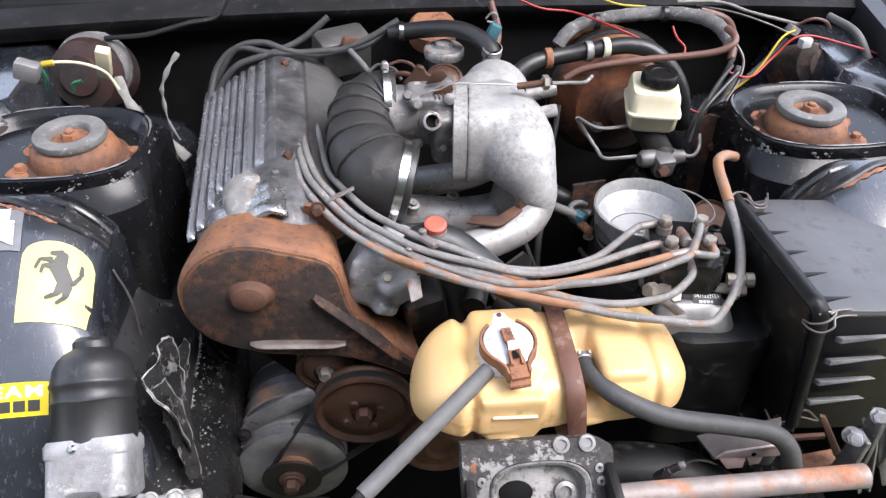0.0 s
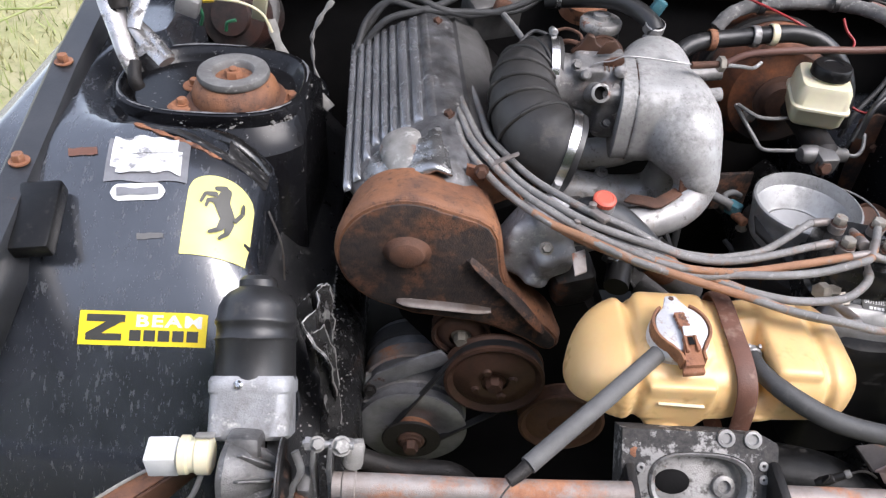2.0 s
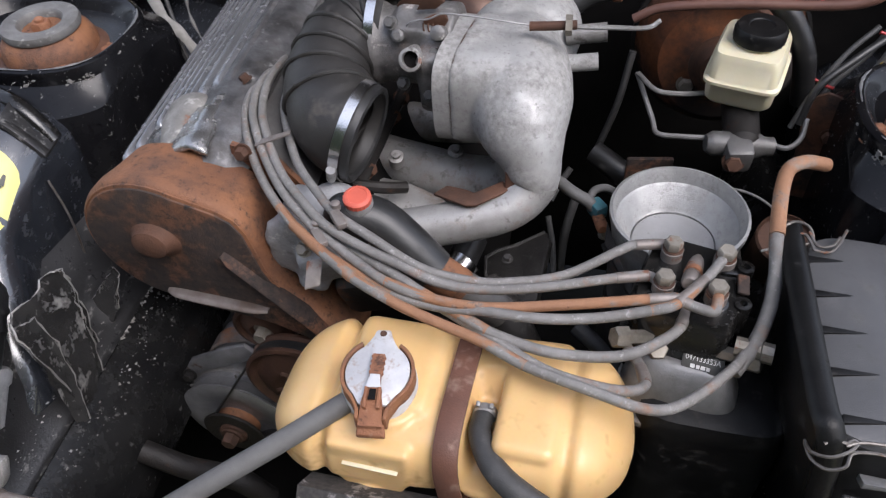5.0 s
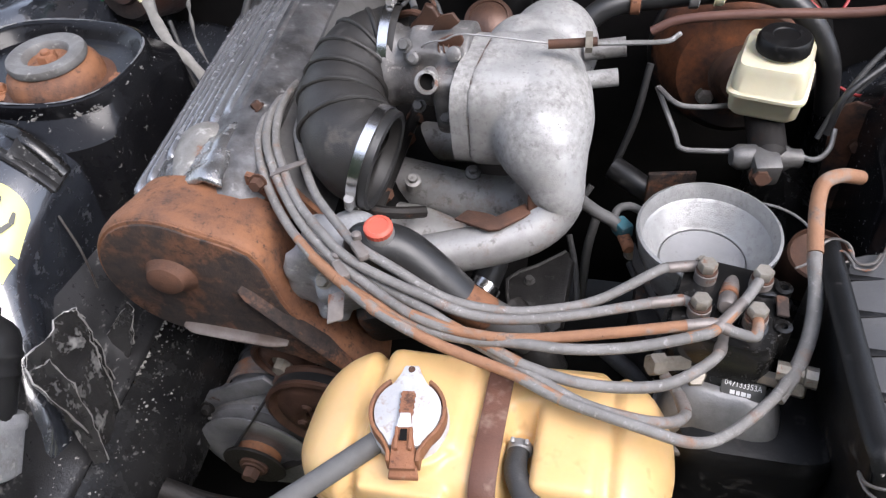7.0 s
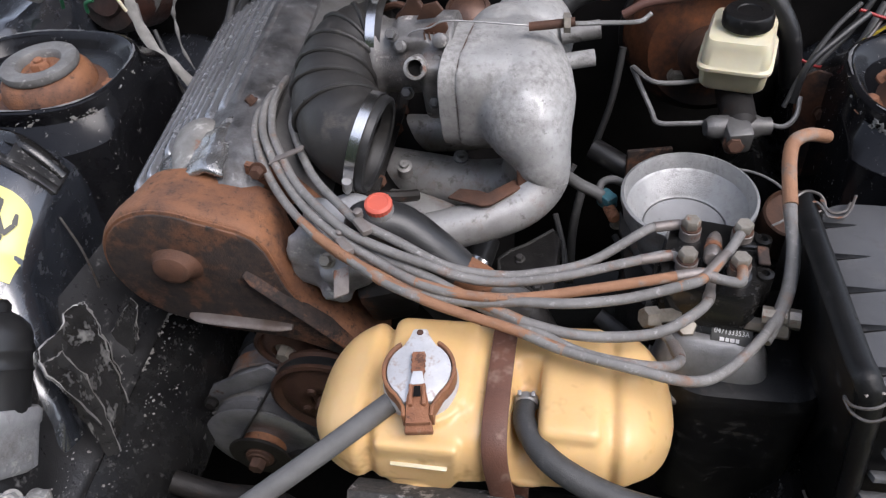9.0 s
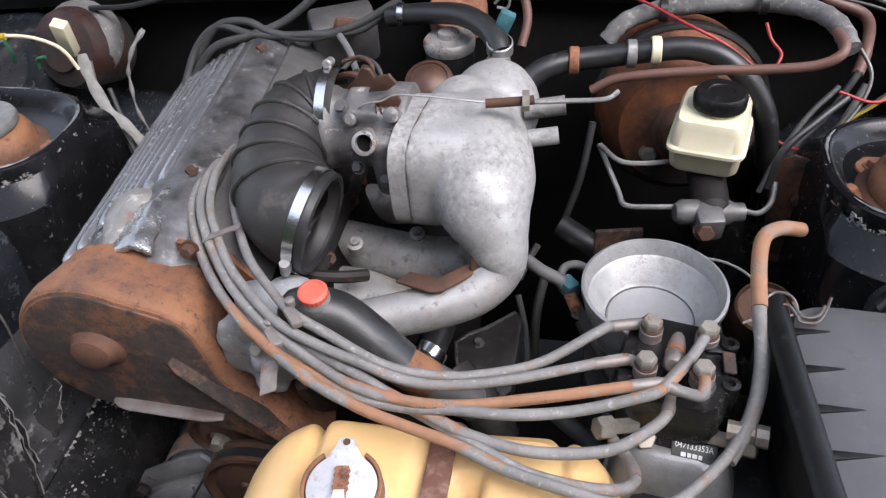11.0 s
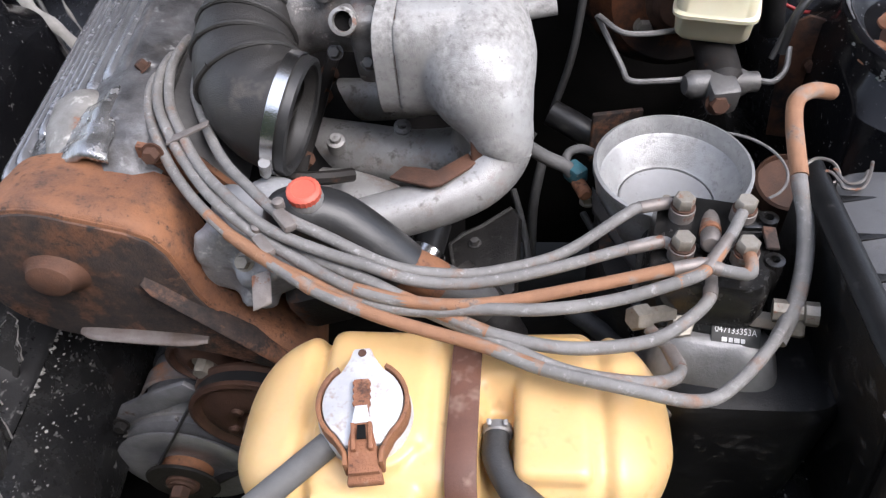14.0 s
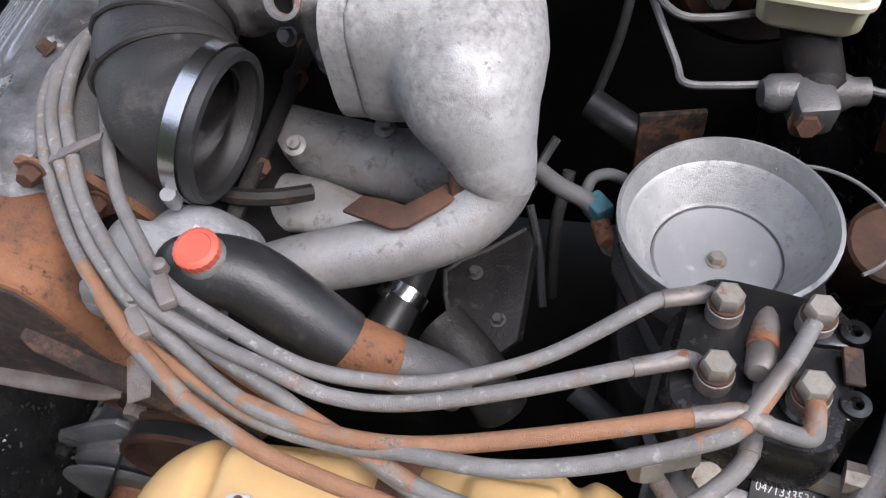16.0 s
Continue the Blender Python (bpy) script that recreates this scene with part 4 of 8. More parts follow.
# plate behind the cover, with its bolts
bm = slab(bmesh.new(), [(-0.09, 0.672, 0.81), (-0.05, 0.672, 0.80), (-0.02, 0.672, 0.76), (0.0, 0.672, 0.70), (0.04, 0.672, 0.63), (-0.03, 0.672, 0.62), (-0.10, 0.672, 0.70)], (0, 0.006, 0))
part("back_plate", bm, M_RUST, engine)
for p in ((-0.045, 0.668, 0.785), (-0.028, 0.668, 0.745), (-0.075, 0.668, 0.808)):
    part("plate_bolt", hexbolt(bmesh.new(), p, (0, -1, 0.2), 0.006, 0.008), M_RUST_DARK, engine)

# coolant and thermostat castings in front of the head
bm = bmesh.new()
lathe(bm, (0.006, 0.660, 0.748), (0.1, -0.5, 0.85), [(0.030, -0.05), (0.032, 0.0), (0.030, 0.016), (0.022, 0.026), (0.01, 0.028)], 24)
block(bm, (-0.020, 0.640, 0.745), (0.050, 0.05, 0.085), (10, 25, 5), 0.010)
block(bm, (0.006, 0.622, 0.735), (0.042, 0.035, 0.05), (20, -15, 15), 0.010)
block(bm, (-0.006, 0.628, 0.712), (0.03, 0.03, 0.04), (-10, 30, 20), 0.006)
lathe(bm, (-0.018, 0.625, 0.768), (-0.2, -0.7, 0.6), [(0.014, -0.02), (0.014, 0.006), (0.010, 0.008)], 18)
tube(bm, [(-0.030, 0.625, 0.725), (-0.040, 0.618, 0.75), (-0.034, 0.620, 0.775)], 0.006, 10)
tube(bm, [(0.020, 0.618, 0.72), (0.024, 0.612, 0.745), (0.016, 0.625, 0.770)], 0.006, 10)
outlet = cast(part("water_outlet", bm, M_GEARBOX, engine, "corroded aluminium water outlet"), 0.004, 2)
part("outlet_bolt", hexbolt(bmesh.new(), (-0.004, 0.608, 0.757), (0.0, -0.7, 0.7), 0.0055, 0.007), M_BOLT, outlet)
bm = block(bmesh.new(), (0.035, 0.640, 0.690), (0.05, 0.05, 0.06), (15, -10, 10), 0.012)
part("lower_housing", bm, M_BLACK, engine, "oily dark housing")

bm = block(bmesh.new(), (-0.012, 0.82, 0.700), (0.012, 0.28, 0.075), (0, 30, 0), 0.004)
part("port_face", bm, M_BLACK, engine, "rusty face of the intake ports")
for y in (0.70, 0.755, 0.845, 0.88):
    part("port_stud", hexbolt(bmesh.new(), (0.0, y, 0.722), (0.87, -0.2, 0.49), 0.007, 0.010), M_RUST_DARK, engine)
bm = tube(bmesh.new(), [(-0.015, 0.72, 0.745), (0.005, 0.715, 0.74), (0.03, 0.72, 0.735), (0.05, 0.735, 0.725)], 0.006, 8)
part("vacuum_rail", bm, M_BLACK, engine)

# pulleys and belts
def pulley(name, c, r, w, hub, material, label):
    bm = lathe(bmesh.new(), c, (0, -1, 0), [(r * 0.55, -w), (r, -w), (r, -w + 0.003), (r - 0.009, -w / 2), (r, -0.004), (r, 0), (r - 0.004, 0.0015), (r * 0.86, -0.002), (r * 0.82, -0.004),
                                            (r * 0.74, -0.002), (r * 0.52, 0.004), (r * 0.40, 0.0045), (hub * 1.35, 0.002), (hub * 1.3, -0.003), (hub, -0.004), (0.001, -0.004)], 56, caps=(True, False))
    ob = part(name, bm, material, engine, label)
    return ob


CRANK, IDLER = Vector((-0.040, 0.588, 0.562)), Vector((-0.0825, 0.618, 0.607))
ob = pulley("belt_pulley", CRANK, 0.060, 0.022, 0.012, M_PULLEY, "rusty belt pulley with four bolts")
for k in range(4):
    a = 0.45 + k * math.pi / 2
    part("pulley_bolt", lathe(bmesh.new(), CRANK + Vector((0.0235 * math.cos(a), -0.003, 0.0235 * math.sin(a))), (0, -1, 0), [(0.0058, -0.003), (0.0056, 0.002), (0.0035, 0.0042)], 14), M_PULLEY, ob)
part("pulley_nut", hexbolt(bmesh.new(), CRANK + Vector((0, 0.003, 0)), (0, -1, 0), 0.010, 0.012), M_RUST_DARK, ob)
ob = pulley("idler_pulley", IDLER, 0.035, 0.020, 0.012, M_PULLEY, "rusty idler wheel with a bright nut")
part("pulley_nut", hexbolt(bmesh.new(), IDLER + Vector((0, 0.002, 0)), (0, -1, 0), 0.0085, 0.012), M_BOLT, ob)
ob = pulley("lower_pulley", Vector((0.055, 0.60, 0.47)), 0.055, 0.022, 0.014, M_RUST_DARK, "dark rusty lower pulley")

# ---- alternator ----
M_ALT = surface("grimy_blue_grey_metal", (0.26, 0.262, 0.275), (0.085, 0.085, 0.09), 0.34, 0.4, 50, 500, 0.25, spread=0.3, stain=22, rust=((0.10, 0.05, 0.03), (0.05, 0.03, 0.022), 0.02, 26))
alt = thing("alternator", (-0.135, 0.63, 0.40), "grey alternator with a fan disc and rusty pulley", "alternator")
ALT = Vector((-0.135, 0.590, 0.462))
bm = lathe(bmesh.new(), ALT, (0, -1, 0), [(0.05, -0.14), (0.064, -0.13), (0.066, -0.075), (0.063, -0.07), (0.063, -0.05), (0.066, -0.045), (0.066, -0.012), (0.058, -0.006), (0.03, -0.004)], 40)
part("housing", bm, M_ALT, alt)
bm = lathe(bmesh.new(), ALT, (0, -1, 0), [(0.066, 0.0), (0.069, 0.001), (0.0695, 0.003), (0.066, 0.0045), (0.046, 0.0055), (0.040, 0.003), (0.030, 0.003)], 56)
part("fan", bm, M_ALT, alt, "grey fan disc")
bm = lathe(bmesh.new(), ALT, (0, -1, 0), [(0.026, 0.003), (0.026, 0.010), (0.029, 0.016)], 36)
pul = part("pulley", bm, M_RUST, alt, "rusty pulley with a grey front flange")
bm = lathe(bmesh.new(), ALT, (0, -1, 0), [(0.030, 0.0165), (0.0365, 0.0175), (0.037, 0.019), (0.0355, 0.0205), (0.020, 0.0212), (0.018, 0.019), (0.010, 0.019)], 44)
part("front_flange", bm, M_BLACK, pul)
part("lock_washer", lathe(bmesh.new(), ALT, (0, -1, 0), [(0.0165, 0.019), (0.0165, 0.0225), (0.014, 0.0235), (0.010, 0.0235)], 26), M_RUST_DARK, pul)
bm = slab(bmesh.new(), [(-0.196, 0.605, 0.519), (-0.182, 0.605, 0.543), (-0.137, 0.605, 0.574), (-0.105, 0.605, 0.59), (-0.095, 0.605, 0.578), (-0.101, 0.605, 0.566), (-0.163, 0.605, 0.53), (-0.193, 0.605, 0.507)], (0, 0.005, 0), 0.0008)
strap = part("adjuster_strap", bm, M_ALT, alt, "grey steel adjuster strap")
part("strap_edge", tube(bmesh.new(), [(-0.197, 0.603, 0.491), (-0.173, 0.603, 0.504), (-0.144, 0.603, 0.517), (-0.131, 0.603, 0.522), (-0.129, 0.603, 0.535)], 0.0016, 6, smooth=2), M_ZINC, strap)
part("strap_bolt", hexbolt(bmesh.new(), (-0.189, 0.603, 0.517), (0, -1, 0.2), 0.006, 0.007), M_BLACK, strap)
part("pulley_nut", hexbolt(bmesh.new(), ALT + Vector((0, -0.0235, 0)), (0, -1, 0), 0.0095, 0.011), M_RUST_DARK, pul)
for h, m in ((-0.030, M_ZINC), (-0.072, M_SHAFT), (-0.110, M_HOSE_DARK)):
    bm = lathe(bmesh.new(), ALT, (0, -1, 0), [(0.0655, h - 0.012), (0.0685, h - 0.010), (0.0685, h + 0.010), (0.0655, h + 0.012)], 40, caps=(False, False))
    part("band", bm, m, alt)
bm = block(bmesh.new(), (-0.195, 0.64, 0.475), (0.02, 0.03, 0.03), (0, 20, 0), 0.005)
part("lug", bm, M_ZINC, alt)
bm = bmesh.new()
c0, c1, r0, r1 = Vector((ALT.x, 0.5795, ALT.z)), Vector((CRANK.x, 0.597, CRANK.z)), 0.027, 0.0555
ax = (c1 - c0)
base, off = math.atan2(ax.z, ax.x), math.acos((r0 - r1) / math.hypot(ax.x, ax.z))
loop = []
for k in range(25):
    a = base + off + (2 * math.pi - 2 * off) * k / 24
    loop.append(c0 + r0 * Vector((math.cos(a), 0, math.sin(a))))
for k in range(25):
    a = base - off + 2 * off * k / 24
    loop.append(c1 + r1 * Vector((math.cos(a), 0, math.sin(a))))
rows = []
for dr, dy in ((0, -0.005), (0.004, -0.005), (0.004, 0.005), (0, 0.005)):
    mid = (c0 + c1) / 2
    rows.append([p + Vector((0, dy, 0)) + (p - mid).normalized() * dr for p in loop])
rings(bm, [*rows, rows[0]], caps=(False, False))
solo("fan_belt", bm, M_RUBBER_BLACK, "black rubber fan belt round the pulleys", "belt")

# ---- intake: plenum, throttle body and rubber boot ----
bm = bmesh.new()


def lump(centre, radii, turn=(0, 0, 0)):
    sub = bmesh.new()
    bmesh.ops.create_uvsphere(sub, u_segments=28, v_segments=18, radius=1.0)
    add(bm, sub, pose(*centre, *turn) @ Matrix.Diagonal((*radii, 1)))


FLANGE = (0.804, 0.814)
rings(bm, [[pose(x, *FLANGE, 0, 0, -6) @ p for p in superloop((0, 0, 0), 0.055 - g, 0.050 - g, (0, 1, 0), (0, 0, 1), 3.6, 48)]
           for x, g in ((0.1000, -0.0012), (0.118, -0.0012), (0.145, 0.001), (0.170, 0.010))])
body = spline([(0.137, 0.877, 0.81), (0.14, 0.858, 0.812), (0.144, 0.831, 0.814), (0.15, 0.801, 0.814), (0.157, 0.772, 0.808), (0.165, 0.75, 0.796), (0.175, 0.733, 0.778), (0.176, 0.726, 0.757), (0.161, 0.71, 0.743), (0.134, 0.697, 0.735), (0.099, 0.686, 0.73), (0.057, 0.676, 0.724), (0.016, 0.674, 0.705)], 4)
sizes = np.interp(np.arange(len(body)) / 4, range(13), (0.034, 0.043, 0.049, 0.051, 0.049, 0.041, 0.0275, 0.0235, 0.0215, 0.0205, 0.020, 0.019, 0.018))
shape = lambda t: float(np.interp(t, np.linspace(0, 1, len(body)), sizes))
cut = 30
tube(bm, body[:cut], lambda t: shape(t * (cut - 1) / (len(body) - 1)), 28, smooth=0)
lump((0.151, 0.904, 0.807), (0.047, 0.061, 0.046))
lump((0.128, 0.868, 0.815), (0.042, 0.048, 0.043))
plenum = tagged(cast(part("intake_manifold", bm, M_ALU), 0.0028, 8), "bright cast aluminium intake plenum with dirtier curved runners", "intake manifold")
front = bmesh.new()
tube(front, body[cut - 3:], lambda t: shape((cut - 3 + t * (len(body) - cut + 2)) / (len(body) - 1)), 24, smooth=0)
middle = tube(bmesh.new(), [(0.165, 0.78, 0.76), (0.15, 0.785, 0.71), (0.10, 0.79, 0.695), (0.04, 0.80, 0.695), (-0.03, 0.82, 0.69)], 0.027, 20)
rear = tube(bmesh.new(), [(0.165, 0.87, 0.78), (0.14, 0.90, 0.70), (0.06, 0.90, 0.68), (-0.03, 0.90, 0.68)], 0.022, 16)
for runner in (front, middle, rear):
    part("runner", runner, M_RUNNER, plenum, "dirty cast runner")
bm = tube(bmesh.new(), [(-0.035, 0.752, 0.684), (0.010, 0.750, 0.692), (0.052, 0.744, 0.694), (0.082, 0.736, 0.690)], lambda t: 0.027 - 0.008 * t, 20, flat=0.62)
for v in bm.verts:
    v.co += Vector((0, 0, 1)) * 0.003 * noise.noise(v.co * 45)
part("lower_casting", bm, M_RUNNER, plenum, "stained lower casting")
for name, x0, x1, g, m in (("gasket", 0.1010, 0.1025, -0.0003, M_RUST_DARK), ("flange", 0.084, 0.1010, 0.0005, M_ALU)):
    bm = bmesh.new()
    rings(bm, [[pose(x, *FLANGE, 0, 0, -6) @ p for p in superloop((0, 0, 0), 0.055 - g - h, 0.050 - g - h, (0, 1, 0), (0, 0, 1), 3.6, 48)]
               for x, h in ((x0, 0.0015), (x0 + 0.001, 0), (x1 - 0.0005, 0), (x1, 0.0008))])
    part(name, bm, m, plenum)
bm = bmesh.new()
tube(bm, [(0.190, 0.840, 0.815), (0.2195, 0.8445, 0.8175)], 0.0085, 16, smooth=1)
part("stub_pipe", bm, M_ALU, plenum)
bm = bmesh.new()
tube(bm, [(0.185, 0.872, 0.826), (0.224, 0.8765, 0.8305)], 0.0095, 16, smooth=1)
part("stub_pipe", bm, M_ALU_DIRTY, plenum)
bm = lathe(bmesh.new(), (0.151, 0.952, 0.838), (0.0, 0.35, 0.9), [(0.012, -0.025), (0.012, -0.006), (0.0125, -0.005), (0.0125, 0.0), (0.011, 0.001)], 20)
part("top_stub", bm, M_ZINC, plenum)
for p in ((0.032, 0.765, 0.735), (0.085, 0.80, 0.722)):
    part("stud", lathe(bmesh.new(), p, (0.1, -0.3, 0.9), [(0.008, -0.01), (0.008, 0.004), (0.0045, 0.005), (0.0045, 0.009)], 14), M_ALU_DIRTY, plenum)
bm = bmesh.new()
slab(bm, [(0.09, 0.696, 0.756), (0.1, 0.708, 0.757), (0.118, 0.706, 0.757), (0.127, 0.703, 0.757), (0.151, 0.718, 0.762), (0.159, 0.707, 0.762), (0.132, 0.687, 0.757), (0.123, 0.685, 0.757)], (0, 0, 0.003), 0.0008)
slab(bm, [(0.153, 0.71, 0.764), (0.153, 0.718, 0.78), (0.159, 0.721, 0.784), (0.163, 0.715, 0.782), (0.162, 0.71, 0.764)], (0.003, -0.002, 0), 0.0008)
solo("runner_bracket", bm, M_RUST_DARK, "rusty bent steel bracket bolted to the manifold", "bracket")

AX = Vector((1, 0, 0))
TB = Vector((0.0, 0.825, 0.830))
throttle = thing("throttle_assembly", TB, "grimy cast aluminium throttle body with linkage", "throttle body")
bm = lathe(bmesh.new(), TB, AX, [(0.039, 0.0), (0.040, 0.012), (0.036, 0.016), (0.036, 0.052), (0.040, 0.060), (0.044, 0.066), (0.044, 0.088), (0.030, 0.088)], 36)
block(bm, (0.050, 0.815, 0.856), (0.045, 0.04, 0.03), (15, 0, 0), 0.008)
block(bm, (0.072, 0.788, 0.82), (0.030, 0.03, 0.07), (10, 0, 0), 0.008)
cast(part("housing", bm, M_THROTTLE, throttle), 0.0026, 2)
bm = lathe(bmesh.new(), (0.0556, 0.780, 0.845), (0.05, -0.85, 0.5), [(0.0135, -0.015), (0.0112, 0.004), (0.0108, 0.015), (0.0078, 0.016), (0.0070, -0.008), (0.0, -0.008)], 28, caps=(True, False))
port = part("port", bm, M_ALU_DIRTY, throttle, "open round port")
# dark disc for the shade inside the port
part("port_hole", lathe(bmesh.new(), (0.0556, 0.780, 0.845), (0.05, -0.85, 0.5), [(0.0076, 0.008), (0.0, 0.008)], 20, caps=(False, False)), M_DARK, port)
bm = slab(bmesh.new(), [(0.06, 0.802, 0.872), (0.069, 0.802, 0.877), (0.082, 0.802, 0.88), (0.084, 0.802, 0.873), (0.078, 0.802, 0.863), (0.065, 0.802, 0.861)], (0, 0.004, 0), 0.0008)
part("linkage_plate", bm, M_RUST_DARK, throttle)
bm = slab(bmesh.new(), [(0.026, 0.83, 0.868), (0.036, 0.83, 0.878), (0.043, 0.83, 0.891), (0.051, 0.83, 0.889), (0.055, 0.83, 0.88), (0.066, 0.83, 0.874), (0.059, 0.83, 0.864), (0.032, 0.83, 0.861)], (0, 0.008, 0), 0.002)
part("lever", bm, M_PULLEY, throttle, "brown rusty lever")
part("lever", slab(bmesh.new(), [(0.052, 0.812, 0.876), (0.060, 0.812, 0.891), (0.072, 0.815, 0.893), (0.078, 0.815, 0.884), (0.070, 0.813, 0.878)], (0.001, 0.003, 0), 0.0006), M_PULLEY, throttle, "brown rusty lever")
part("return_spring", tube(bmesh.new(), [(0.060 + 0.0012 * k, 0.800 + 0.004 * math.cos(1.6 * k), 0.866 + 0.004 * math.sin(1.6 * k)) for k in range(20)], 0.0008, 5, smooth=2), M_RUST_DARK, throttle, "rusty coil spring")
bm = tube(bmesh.new(), [(0.008, 0.86, 0.863), (0.026, 0.85, 0.872), (0.043, 0.84, 0.872)], 0.0035, 8)
tube(bm, [(0.009, 0.88, 0.869), (0.026, 0.88, 0.874), (0.04, 0.87, 0.873), (0.044, 0.86, 0.868)], 0.002, 8)
part("linkage_rod", bm, M_RUST_DARK, throttle)
for x, z, r in ((0.040, 0.860, 0.006), (0.078, 0.866, 0.007), (0.085, 0.840, 0.006), (0.080, 0.812, 0.007)):
    part("boss", lathe(bmesh.new(), (x, 0.793, z), (0, -0.85, 0.5), [(r, -0.012), (r, 0.008), (r * 0.6, 0.010)], 14), M_THROTTLE, throttle)
for p in ((0.03, 0.80, 0.868), (0.075, 0.785, 0.85), (0.07, 0.775, 0.81), (0.04, 0.79, 0.81)):
    part("screw", hexbolt(bmesh.new(), p, (0, -0.8, 0.6), 0.005, 0.006), M_GRIME, throttle)
bm = tube(bmesh.new(), [(0.045, 0.8, 0.861), (0.047, 0.799, 0.869), (0.056, 0.798, 0.874), (0.068, 0.797, 0.877), (0.082, 0.796, 0.884), (0.108, 0.797, 0.883), (0.138, 0.798, 0.88), (0.16, 0.8, 0.877)], 0.0009, 6)
part("cable_wire", bm, M_ZINC, throttle, "thin steel throttle wire")

boot = thing("intake_boot", (0.0, 0.77, 0.78), "dusty black corrugated rubber intake boot", "intake hose")
PATHB = [(0.012, 0.838, 0.836), (-0.006, 0.8365, 0.838), (-0.022, 0.822, 0.839), (-0.0275, 0.788, 0.833), (-0.022, 0.752, 0.823), (0.001, 0.7195, 0.810), (0.0243, 0.7143, 0.8035)]
bm = bmesh.new()
def boot_radius(t):
    return float(np.interp(t, (0.0, 0.10, 0.18, 0.35, 0.55, 0.80, 1.0), (0.043, 0.0425, 0.0395, 0.0375, 0.0385, 0.0445, 0.046)))


tube(bm, PATHB, lambda t: boot_radius(t) + (0.0005 * math.sin(58 * t) if 0.12 < t < 0.86 else 0), 40, caps=False, smooth=10)
part("sleeve", bm, M_RUBBER, boot, sharp=60)
bm = bmesh.new()
tube(bm, [Vector(PATHB[-1]), Vector(PATHB[-2]), Vector(PATHB[-3]), Vector(PATHB[-4])], lambda t: 0.0415 - 0.0036 * abs(math.sin(13 * t)) - 0.008 * t, 40, caps=False, smooth=12)
part("lining", bm, M_RUBBER, boot, sharp=60)
line = spline(PATHB, 10)
for k in range(6):
    i = 13 + 6 * k
    ahead = (line[i + 1] - line[i - 1]).normalized()
    u, v, w = frame_of(ahead)
    pts = []
    for j in range(15):
        a = math.tau * j / 14 + 2.3
        pts.append(line[i] + (boot_radius(i / 60) + 0.0004) * (u * math.cos(a) + v * math.sin(a)) + ahead * 0.004 * math.sin(a + 0.6))
    part("ridge", tube(bmesh.new(), pts, 0.0026, 8, smooth=3), M_RUBBER, boot)
MOUTH, MN = Vector(PATHB[-1]), Vector((0.964, -0.116, -0.24)).normalized()
bm = lathe(bmesh.new(), MOUTH, MN, [(0.0405, -0.006), (0.0405, 0.002), (0.043, 0.0035), (0.046, 0.002), (0.0468, -0.004)], 48, caps=(False, False))
part("lip", bm, M_RUBBER_BLACK, boot)


def clamp(parent, c, n, r, w=0.008, screw=(0, 0, 1)):
    """A worm-drive hose clamp round a hose."""
    bm = lathe(bmesh.new(), c, n, [(r, -w / 2), (r + 0.0014, -w / 2), (r + 0.0014, w / 2), (r, w / 2)], 48, caps=(False, False))
    ob = part("hose_clamp", bm, M_CHROME, parent, "bright steel hose clamp")
    u, v, ww = frame_of(n)
    s = Vector(screw)
    s = (s - ww * s.dot(ww)).normalized()
    t = ww.cross(s)
    p = Vector(c) + s * (r + 0.004)
    bm = lathe(bmesh.new(), p - t * 0.007, t, [(0.0045, 0), (0.0045, 0.014), (0.003, 0.015), (0.003, 0.018)], 10)
    part("clamp_screw", bm, M_ZINC, ob)


clamp(boot, MOUTH - MN * 0.010, MN, 0.0468, 0.0095, (0.0, -0.9, -0.25))
clamp(boot, (0.004, 0.837, 0.837), (1, 0.05, -0.05), 0.0445, 0.009, (0, 0.3, 1))

# ---- coolant hose with red-capped bleeder ----
elbow = thing("coolant_hose", (0.09, 0.63, 0.70), "thick black coolant hose with a red bleeder cap", "hose")
ehp = [(0.034, 0.624, 0.79), (0.06, 0.627, 0.785), (0.088, 0.621, 0.765), (0.11, 0.616, 0.745)]
bm = tube(bmesh.new(), [(0.035, 0.64, 0.76), *ehp], lambda t: 0.019 + 0.001 * math.sin(3 * t), 24)
part("sleeve", bm, M_RUBBER_BLACK, elbow)
ehe, ehf = Vector(ehp[-1]), Vector((0.143, 0.62, 0.715))
bm = lathe(bmesh.new(), ehe, ehf - ehe, [(0.017, -0.01), (0.017, 0.02), (0.0165, 0.030), (0.015, 0.031)], 20)
part("steel_neck", bm, M_RUST, elbow, "rusty steel pipe neck")
bm = lathe(bmesh.new(), ehe, ehf - ehe, [(0.0155, 0.028), (0.0165, 0.034), (0.0165, 0.060), (0.015, 0.078)], 20)
part("lower_pipe", bm, M_GRIME, elbow, "grimy grey lower pipe")
REDC = Vector((0.048, 0.622, 0.812))
bm = lathe(bmesh.new(), REDC, (0.05, -0.15, 1), [(0.011, -0.035), (0.011, -0.012), (0.0125, -0.010), (0.0125, -0.004), (0.010, -0.001)], 20)
part("bleeder_neck", bm, M_ZINC, elbow)
bm = bmesh.new()
u, v, w = frame_of((0.05, -0.15, 1))
rings(bm, [[REDC + w * h + (r + (0.0006 if k % 2 and r > 0.0105 else 0)) * (u * math.cos(math.tau * k / 44) + v * math.sin(math.tau * k / 44)) for k in range(44)]
           for r, h in ((0.0112, -0.001), (0.0114, 0.0038), (0.0104, 0.0052), (0.0085, 0.0056), (0.008, 0.005), (0.001, 0.005))])
part("bleeder_cap", bm, M_RED, elbow, "red plastic cap")
